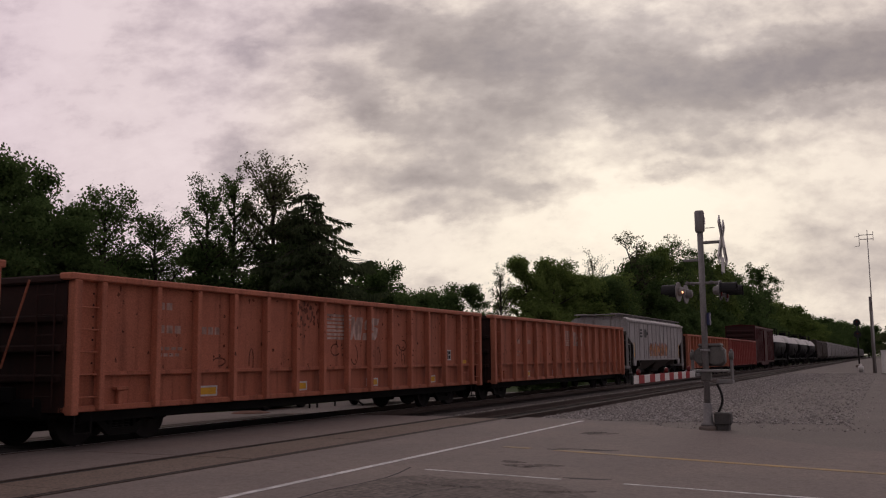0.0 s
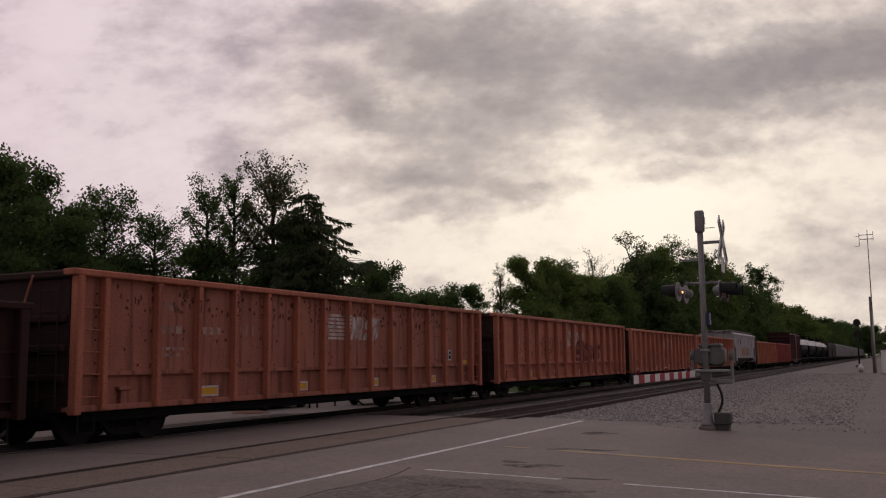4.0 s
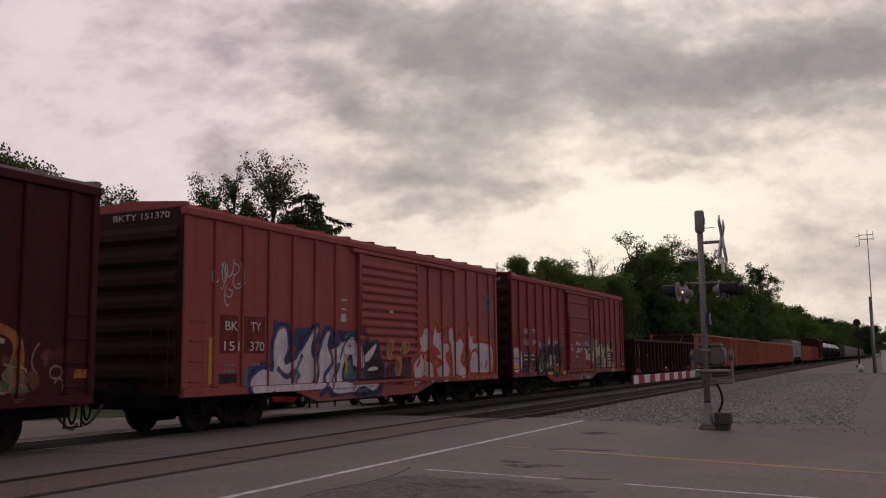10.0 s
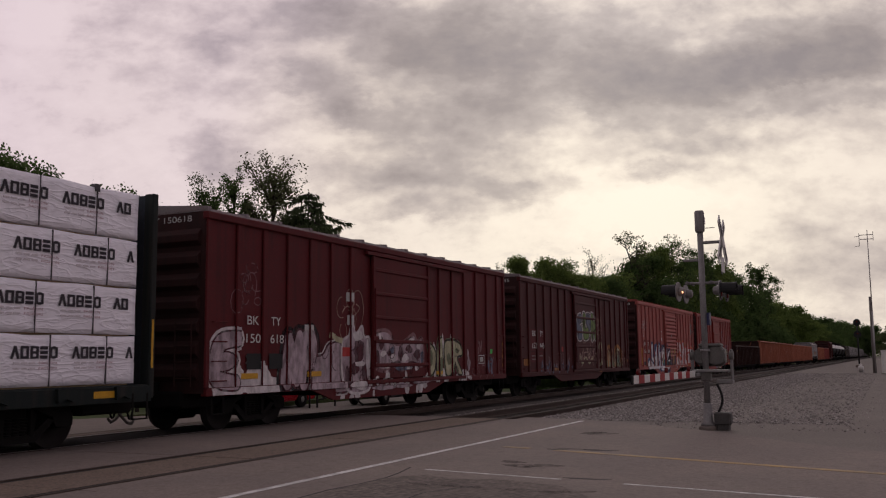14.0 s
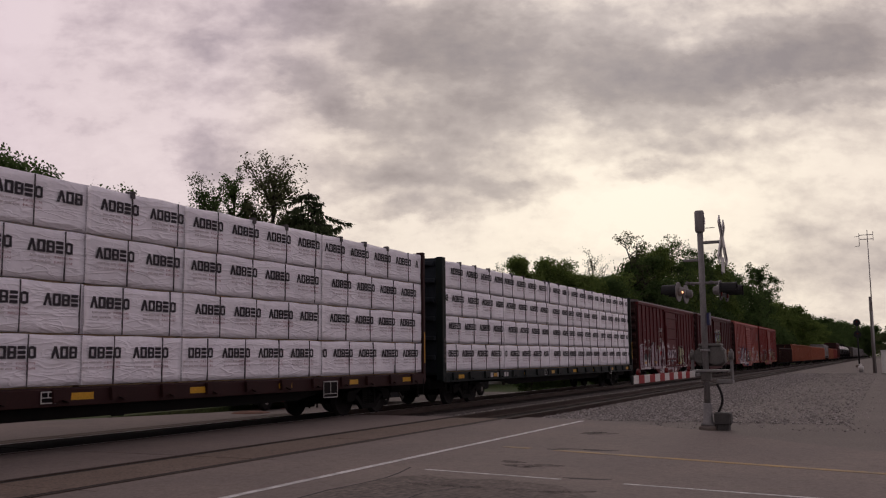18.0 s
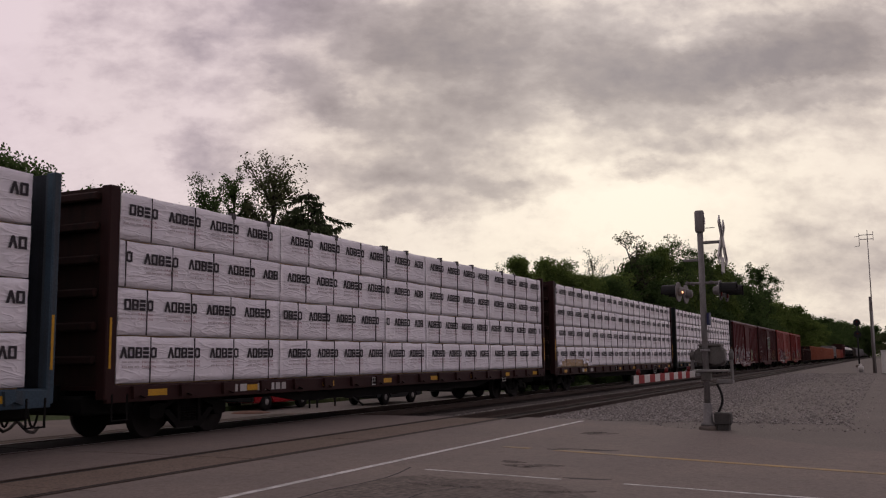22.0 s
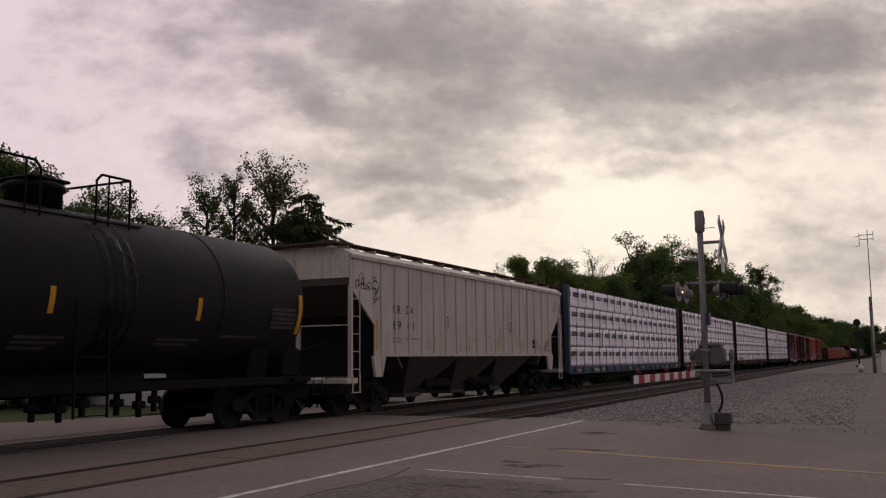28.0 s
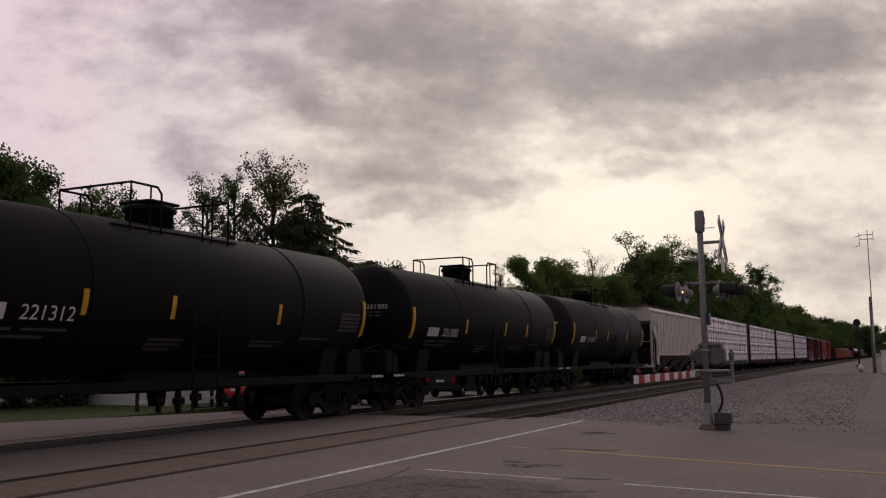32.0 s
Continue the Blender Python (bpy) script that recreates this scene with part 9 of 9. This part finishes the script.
sprayed(boxG, [(-2.13, 1.99), (-1.98, 2.13), (-1.66, 2.18), (-1.44, 2.07), (-1.3, 1.82), (-1.4, 1.86), (-1.56, 2.05), (-1.77, 2.1), (-1.97, 1.95)], TEAL, BLUE, G_FACES, 9, 0.03)
smudges(boxG, 64, [(-5.1, 0.66, 0.3, 0.1)], INK, G_FACES, 7)
rects(boxG, "label_frame", [(-2.12, -1.55, 1.58, 1.60), (-2.12, -1.55, 1.98, 2.0), (-2.12, -2.10, 1.6, 1.98), (-1.57, -1.55, 1.6, 1.98), (-1.95, -1.75, 1.8, 1.84)], INK, G_FACES, 13)
rects(boxG, "reflector", [(-2.05, -1.95, 1.12, 1.6)], YELLOW, G_FACES, 13, "yellow reflective stripe")
smudges(boxG, 68, [(0.9, 1.2, 0.7, 0.35), (0.2, 1.1, 0.3, 0.3)], MAROON, G_FACES, 1)
for pts in ([(-0.08, 1.6), (0.0, 1.9), (0.3, 1.98), (0.22, 1.7), (0.1, 1.45)], [(0.72, 1.65), (0.85, 1.92), (1.25, 1.9), (1.1, 1.66)], [(0.42, 1.1), (0.5, 1.48), (0.76, 1.45), (0.68, 1.05)]):
    sprayed(boxG, pts, AMBER, CREAM, G_FACES, 2, 0.013)
for pts in ([(1.85, 2.15), (2.2, 2.15), (2.45, 2.42), (2.72, 2.35), (2.75, 1.75), (2.3, 1.55), (2.9, 1.35), (3.08, 1.0), (2.85, 0.66), (2.4, 0.95), (1.75, 0.62), (1.45, 1.1), (1.5, 1.4), (1.95, 1.62), (2.2, 1.82), (1.9, 1.9)],
            [(2.98, 1.85), (2.98, 2.15), (3.15, 2.52), (3.35, 2.3), (3.6, 2.35), (3.65, 2.0), (4.15, 1.98), (4.22, 1.7), (3.9, 1.55), (4.2, 1.2), (4.1, 0.88), (3.75, 0.68), (3.3, 0.95), (3.2, 1.2), (3.6, 1.35), (3.05, 1.55), (3.35, 1.7)],
            [(4.08, 2.05), (4.12, 2.4), (4.45, 2.45), (4.55, 2.05), (4.85, 2.15), (5.15, 2.1), (5.28, 1.85), (5.05, 1.4), (5.4, 1.2), (5.38, 0.92), (5.05, 0.78), (4.7, 0.95), (4.38, 0.88), (4.32, 1.5)],
            [(5.48, 1.9), (5.55, 2.5), (5.72, 2.56), (5.8, 2.25), (6.12, 2.28), (6.0, 2.02), (6.6, 2.05), (7.3, 1.98), (7.7, 1.75), (7.7, 1.2), (7.4, 0.95), (6.3, 0.95), (5.7, 1.0), (5.52, 1.3), (5.6, 1.6)]):
    sprayed(boxG, pts, CHROME, SCARLET, G_FACES, 3, 0.06, AMBER, 0.07)
strokes(boxG, [[(1.7, 1.25), (2.0, 1.55), (2.35, 1.68)], [(2.95, 1.75), (3.2, 1.62), (3.5, 1.66)], [(5.7, 1.3), (5.85, 1.65), (6.2, 1.75), (6.35, 1.62)], [(6.5, 1.2), (6.6, 1.35)], [(7.0, 1.15), (7.1, 1.4)]], SCARLET, G_FACES, 6, 0.10)
smudges(boxG, 69, [(2.3, 0.72, 0.5, 0.08), (3.4, 0.7, 0.4, 0.07), (4.6, 0.75, 0.4, 0.07), (5.9, 0.86, 0.5, 0.05)], AMBER, G_FACES, 2)
rects(boxG, "reflector", [(x, x + 0.12, 1.05, 1.62) for x in (2.4, 4.72, 7.35)], YELLOW, G_FACES, 8, "yellow reflective stripe")
scribble(boxG, 68, 7.0, 7.7, 2.3, 3.8, 16, TEAL, G_FACES, 0.05)
for r in ((-2.2, -1.95, 2.42, 2.62), (-2.2, -1.95, 2.72, 2.76), (-2.2, -1.9, 2.95, 3.0), (0.1, 0.3, 2.72, 2.80)):
    rects(boxG, "label_plate", [r], STENCIL, G_FACES, 3)

# oxide red boxcar
for r in ((-6.85, -6.2, 1.75, 2.58), (-5.95, -5.2, 1.75, 2.58), (-6.85, -6.3, 1.3, 1.7), (-5.95, -5.4, 1.3, 1.7), (-6.8, -3.0, 0.95, 1.02)):
    rects(boxH, "fresh_patch", [r], RED_I, BOX_FACES, 1)
car_marks(boxH, -6.72, 2.31, 1.84, BOX_FACES, "152445", 15.9, h=0.22)
for r in ((-7.56, -7.05, 1.18, 1.43), (-4.0, -3.5, 0.95, 1.05), (2.2, 2.7, 0.78, 0.88), (7.5, 7.85, 1.2, 1.35)):
    rects(boxH, "reflector", [r], AMBER, BOX_FACES, 3, "dull orange reflective patch")
rects(boxH, "orange_placard", [(-3.05, -2.85, 1.72, 1.92)], SCARLET, BOX_FACES, 3)
for pts, m in (([(-0.95, 3.3), (-0.45, 3.38), (-0.35, 3.05), (-0.7, 2.95), (-0.4, 2.75), (-0.4, 2.3), (-0.95, 2.28), (-1.15, 2.8)], SLATE), ([(-0.23, 3.38), (0.2, 3.42), (0.2, 2.83), (0.62, 2.8), (0.66, 2.36), (-0.15, 2.33)], GREEN),
               ([(0.3, 3.4), (0.88, 3.42), (0.97, 2.78), (0.7, 2.55), (0.55, 2.86), (0.3, 2.9)], SLATE), ([(1.05, 3.42), (1.43, 3.44), (1.46, 3.12), (1.86, 3.30), (1.7, 2.87), (2.04, 2.36), (1.66, 2.28), (1.45, 2.58), (1.36, 2.28), (1.05, 2.32)], GREEN)):
    sprayed(boxH, pts, m, INK, BOX_FACES, 3, 0.025, PALE, 0.045)
strokes(boxH, [[(4.1, 1.0), (4.05, 1.9), (4.35, 1.95), (4.4, 1.1)], [(4.8, 1.0), (4.85, 1.9)], [(5.3, 1.0), (5.4, 1.95), (6.3, 1.9), (6.4, 1.1)]], AMBER, BOX_FACES, 2, 0.16)
strokes(boxH, [[(4.25, 1.0), (4.2, 1.8)], [(5.5, 1.1), (5.55, 1.85), (6.15, 1.8)], [(2.5, 1.9), (2.7, 2.15), (2.85, 1.3), (2.6, 1.1), (2.9, 1.5)], [(-0.8, 1.6), (-0.4, 1.2), (0.1, 1.5), (0.6, 1.2), (1.2, 1.45)]], CREAM, BOX_FACES, 3, 0.08)
scribble(boxH, 70, 2.2, 2.8, 2.2, 3.2, 10, FADED, BOX_FACES, 0.025, 2)
piece(boxH, "NEKIP", -0.9, 2.3, 1.25, 1.75, FADED, FADED, BOX_FACES, 0.05, 0.0, 2, seed=75)
scribble(boxH, 74, -1.0, 2.6, 1.15, 2.2, 20, FADED, BOX_FACES, 0.03)
scribble(boxH, 75, 2.6, 7.3, 1.0, 1.8, 18, FADED, BOX_FACES, 0.035)
patches(boxH, 76, 3.2, 7.3, 1.0, 1.75, 18, 0.16, RUST, BOX_FACES, 1, "graffiti_haze")
spikes(boxH, 79, 3.6, 6.6, 1.0, 1.8, 6, OLIVE, BOX_FACES, 1)
rects(boxH, "graffiti_frame", [(5.5, 6.0, 1.5, 1.54), (5.5, 6.0, 1.2, 1.24), (5.5, 5.54, 1.2, 1.54), (5.96, 6.0, 1.2, 1.54)], TEAL, BOX_FACES, 6)
patches(boxH, 77, -5.6, -1.6, 0.92, 1.25, 26, 0.10, SLATE, BOX_FACES, 1, "graffiti_haze")
scribble(boxH, 78, -5.6, -1.6, 0.95, 1.5, 18, ROSE, BOX_FACES, 0.03)

# dark red boxcar with a long pale piece
car_marks(boxI, -6.78, 2.24, 1.85, BOX_FACES, "150618", 16.15)
for x0 in (-6.2, -5.4):
    rects(boxI, "data_panel", [(x0, x0 + 0.5, 1.28, 1.62)], DATA, BOX_FACES, 9)
piece(boxI, "E", -7.38, -6.62, 1.0, 1.92, LILAC, MAROON, BOX_FACES, 0.30, 0.04, 2, PALE, None, 1.0, 0.15, 80)
patches(boxI, 82, -7.2, -2.6, 0.84, 1.10, 26, 0.28, PALE, BOX_FACES, 1, "graffiti_ground")
piece(boxI, "NP", -4.85, -3.65, 0.95, 2.0, LILAC, MAROON, BOX_FACES, 0.32, 0.06, 2, INK, None, 0.9, 0.1, 81)
sprayed(boxI, [(-4.3, 0.98), (-4.2, 1.5), (-3.75, 1.6), (-3.5, 1.85), (-3.05, 1.92), (-2.85, 1.75), (-2.95, 1.3), (-2.9, 0.95), (-2.7, 0.66), (-4.2, 0.72)], LILAC, MAROON, BOX_FACES, 2, 0.03, PALE, 0.03)
strokes(boxI, [[(-3.45, 2.08), (-3.1, 1.98), (-2.75, 1.92)]], CREAM, BOX_FACES, 5, 0.14)
sprayed(boxI, [(-2.85, 1.9), (-2.55, 2.08), (-2.45, 2.34), (-2.2, 2.14), (-1.9, 2.34), (-1.78, 2.06), (-1.5, 2.0), (-1.52, 1.2), (-1.62, 0.68), (-2.6, 0.66), (-2.88, 1.2)], LILAC, PALE, BOX_FACES, 5, 0.035)
smudges(boxI, 81, [(-2.1, 1.7, 0.34, 0.28), (-2.3, 1.25, 0.3, 0.16), (-1.75, 1.1, 0.18, 0.3), (-2.6, 1.0, 0.14, 0.3)], MAROON, BOX_FACES, 8)
smudges(boxI, 82, [(-2.1, 0.82, 0.4, 0.13), (-2.15, 2.08, 0.28, 0.14), (-1.62, 1.5, 0.08, 0.5), (-2.0, 1.36, 0.3, 0.06)], PALE, BOX_FACES, 9)
sprayed(boxI, [(-1.4, 2.05), (-0.9, 2.22), (-0.5, 2.15), (-0.3, 1.9), (0.1, 1.86), (0.5, 2.0), (0.9, 2.15), (1.1, 1.95), (1.4, 2.05), (1.5, 1.7), (1.4, 1.3), (0.7, 1.4), (0.2, 1.2), (-0.4, 1.35), (-0.6, 1.2), (-1.3, 1.3)], LILAC, ROSE, BOX_FACES, 2, 0.025, ROSE, 0.06)
smudges(boxI, 83, [(-1.0, 1.9, 0.16, 0.16), (-0.5, 1.65, 0.2, 0.1), (0.1, 1.62, 0.16, 0.2), (0.6, 1.75, 0.2, 0.12), (1.1, 1.6, 0.2, 0.16), (-0.2, 1.35, 0.3, 0.08), (0.9, 1.3, 0.25, 0.1), (-1.2, 1.5, 0.12, 0.2)], MAROON, BOX_FACES, 6)
smudges(boxI, 84, [(-0.9, 1.62, 0.16, 0.08), (-0.35, 1.5, 0.2, 0.1), (0.35, 1.5, 0.2, 0.1), (0.75, 2.0, 0.16, 0.06), (1.2, 1.85, 0.14, 0.1), (-1.1, 2.05, 0.1, 0.12), (-0.7, 1.28, 0.14, 0.06), (0.6, 1.22, 0.16, 0.05), (1.05, 1.24, 0.12, 0.1)], PALE, BOX_FACES, 7)
smudges(boxI, 85, [(0.2, 1.25, 0.5, 0.1), (-0.4, 1.72, 0.12, 0.08), (1.4, 1.5, 0.1, 0.2)], SLATE, BOX_FACES, 7)
spikes(boxI, 86, 2.45, 4.75, 1.5, 2.3, 6, PALE, BOX_FACES, 1, 0.1)
for pts in ([(1.78, 1.95), (2.2, 1.88), (2.48, 1.6), (2.38, 1.1), (2.0, 1.0), (1.9, 1.5)], [(2.6, 1.95), (2.85, 2.08), (2.95, 1.5), (2.9, 1.0), (2.55, 1.0)], [(3.1, 1.9), (3.5, 2.05), (4.2, 1.95), (4.4, 1.6), (4.02, 1.48), (4.4, 1.0), (4.1, 1.0), (3.8, 1.4), (3.6, 1.0), (3.2, 1.0)]):
    sprayed(boxI, pts, CREAM, INK, BOX_FACES, 3, 0.03, OLIVE, 0.03)
smudges(boxI, 88, [(2.15, 1.5, 0.12, 0.25), (3.4, 1.45, 0.14, 0.2), (4.0, 1.72, 0.14, 0.08), (2.75, 1.3, 0.1, 0.25)], OLIVE, BOX_FACES, 6)
smudges(boxI, 89, [(-0.8, 0.72, 0.6, 0.08), (0.3, 0.74, 0.5, 0.07), (1.4, 0.82, 0.6, 0.06), (2.4, 0.86, 0.5, 0.05), (-3.2, 0.82, 0.5, 0.08), (4.9, 1.3, 0.14, 0.2), (4.85, 1.6, 0.06, 0.16)], LILAC, BOX_FACES, 8)
strokes(boxI, [[(-2.35, 2.3), (-2.45, 2.75), (-2.25, 3.2), (-1.95, 3.2), (-1.8, 2.75), (-1.95, 2.3)], [(-2.2, 2.9), (-2.0, 2.8), (-2.25, 2.6)]], FADED, BOX_FACES, 3, 0.025)
scribble(boxI, 93, -3.2, 5.2, 0.9, 1.9, 26, MAROON, BOX_FACES, 0.025, 8)
patches(boxI, 87, -2.4, 5.5, 0.8, 1.0, 26, 0.16, PALE, BOX_FACES, 2, "graffiti_drip")
for x0, x1, z0, z1 in ((6.27, 6.76, 1.29, 1.32), (6.27, 6.76, 1.55, 1.58), (6.27, 6.30, 1.29, 1.58), (6.73, 6.76, 1.29, 1.58), (6.38, 6.65, 1.36, 1.51)):
    rects(boxI, "pale_frame", [(x0, x1, z0, z1)], STENCIL, BOX_FACES, 3)
rects(boxI, "reflector", [(8.34, 8.42, 1.17, 2.1)], AMBER, BOX_FACES, 3, "orange reflective stripe")
rects(boxI, "green_placard", [(7.27, 7.46, 1.63, 1.78)], surface("green_placard", (0.05, 0.45, 0.06), 0.5, second=(0.04, 0.35, 0.05)), BOX_FACES, 3)
piece(boxI, "SY", 6.1, 6.55, 1.65, 2.12, ROSE, ROSE, BOX_FACES, 0.06, 0.0, 2, seed=91)
patches(boxI, 192, 6.9, 7.6, 0.95, 1.6, 10, 0.09, SLATE, BOX_FACES, 1, "graffiti_haze")
scribble(boxI, 91, 5.7, 8.2, 0.95, 1.5, 9, ROSE, BOX_FACES, 0.022, 2)
scribble(boxI, 92, -6.6, -5.6, 2.7, 3.5, 8, ROSE, BOX_FACES, 0.022)
scribble(boxI, 90, -2.4, -1.7, 2.1, 3.1, 8, FADED, BOX_FACES, 0.02, 3)
for r in ((-2.15, -1.85, 2.95, 3.18), (-2.1, -1.85, 2.35, 2.60), (-4.0, -3.7, 2.05, 2.30), (0.6, 1.2, 2.55, 2.58)):
    rects(boxI, "label_plate", [r], STENCIL, BOX_FACES, 4)
for r in ((-6.4, -5.8, 1.08, 1.2), (-3.9, -3.3, 1.08, 1.2), (3.0, 3.4, 1.0, 1.1)):
    rects(boxI, "reflector", [r], YELLOW, BOX_FACES, 9, "yellow reflective patch")
rects(boxI, "orange_placard", [(-2.35, -2.0, 1.55, 1.78)], SCARLET, BOX_FACES, 9)

# cream hopper
DARK_STENCIL = flat_paint("dark_stencil", (0.09, 0.075, 0.07))
RED_RING = flat_paint("red_ring_paint", (0.22, 0.05, 0.05))
for words, x, z in (("CR", -6.20, 2.74), ("DX", -5.42, 2.74), ("89", -6.18, 2.30), ("41", -5.38, 2.30)):
    put_text(hopC, words, x, z, 0.24, DATA, -1.512, 0.44)
put_text(hopC, "CRDX", 0.2, 3.86, 0.13, DARK_STENCIL, -8.46, 0.5, "end")
put_text(hopC, "8941", 0.15, 3.66, 0.13, DARK_STENCIL, -8.46, 0.42, "end")
rects(hopC, "small_print", blocks(-6.2, -5.6, 2.02, 2.06, 5) + blocks(-5.4, -4.6, 2.02, 2.06, 5) + blocks(-6.2, -5.7, 1.92, 1.96, 5), STENCIL_DIM, HOP_FACES, 2)
for x in (-2.72, 2.64):
    ring = [(x + 0.17 * math.cos(a * math.tau / 20), 2.58 + 0.19 * math.sin(a * math.tau / 20)) for a in range(20)]
    disc = [(x + 0.13 * math.cos(a * math.tau / 20), 2.58 + 0.15 * math.sin(a * math.tau / 20)) for a in range(20)]
    paint(hopC, "ring_sign", [ring], RED_RING, HOP_FACES, 2, "round red-ringed sign")
    paint(hopC, "sign_face", [disc], STENCIL, HOP_FACES, 3)
    paint(hopC, "sign_cross", ribbon([(x - 0.08, 2.50), (x + 0.08, 2.66)], 0.03) + ribbon([(x - 0.08, 2.66), (x + 0.08, 2.50)], 0.03), DARK_STENCIL, HOP_FACES, 4)
rects(hopC, "reflector", [(x, x + 0.11, 1.72, 2.17) for x in (-3.6, -1.1, 1.4, 3.9)], YELLOW, HOP_FACES, 2, "yellow reflective stripe")
rects(hopC, "data_panel", [(4.92, 5.35, 1.98, 2.16), (4.92, 5.35, 1.84, 1.95)], DATA, HOP_FACES, 2)
scribble(hopC, 95, 5.5, 7.0, 1.75, 2.05, 12, RED_RING, HOP_FACES, 0.03)
scribble(hopC, 96, 7.5, 8.3, 3.4, 3.65, 8, DARK_STENCIL, HOP_FACES, 0.03)
scribble(hopC, 97, -8.1, -7.1, 3.15, 3.55, 14, INK, HOP_FACES, 0.03)
scribble(hopC, 98, 1.2, 3.6, 1.9, 2.5, 9, FADED, HOP_FACES, 0.025)
scribble(hopC, 99, -4.2, 2.0, 1.8, 2.0, 9, FADED, HOP_FACES, 0.025)
OLD_FACES = [(-6.0, 6.0, 1.5, 4.0, -1.5)]
rects(hopO, "logo_shape", [(-4.6, -3.9, 2.55, 2.65), (-4.6, -3.9, 2.72, 2.82), (-4.6, -3.9, 2.9, 3.0), (-3.5, -2.9, 2.55, 3.0), (-3.1, -2.5, 2.7, 2.85)], DATA, OLD_FACES, 2)
throw_up(hopO, 100, -2.2, 2.4, 1.5, 2.2, 4, AMBER, ROSE, OLD_FACES, FADED, None, 0.4)
scribble(hopO, 101, -3.0, 4.0, 1.55, 1.9, 10, DARK_STENCIL, OLD_FACES, 0.05)


# ---- moving ----
def motions():
    times = [2.0 * k for k in range(17)]
    for c, x in CARS:
        walk(c, [(t, pose(x + run(t), 0, 0)) for t in times])
    for w, a, x0 in WHEELS:
        rows = [(0.0, 0.0)]
        turn = 0.0
        for k in range(481):
            t = k / 15.0
            x = x0 + run(t)
            if 6.0 < x < 48.0 and 0 < t < 32:
                turn = run(t) / RW
                rows.append((t, turn))
        if len(rows) > 1:
            rows[0] = (0.0, rows[1][1] - 0.5)
        rows.append((32.0, rows[-1][1] + 0.5))
        walk(w, [(t, pose(a, 0, RW, 0, math.degrees(q) % 360, 0)) for t, q in rows])
    walk(clouds, [(0, pose(-CLOUD_DRIFT[0] * 16, -CLOUD_DRIFT[1] * 16, CLOUD_Z)), (32, pose(CLOUD_DRIFT[0] * 16, CLOUD_DRIFT[1] * 16, CLOUD_Z))])


motions()
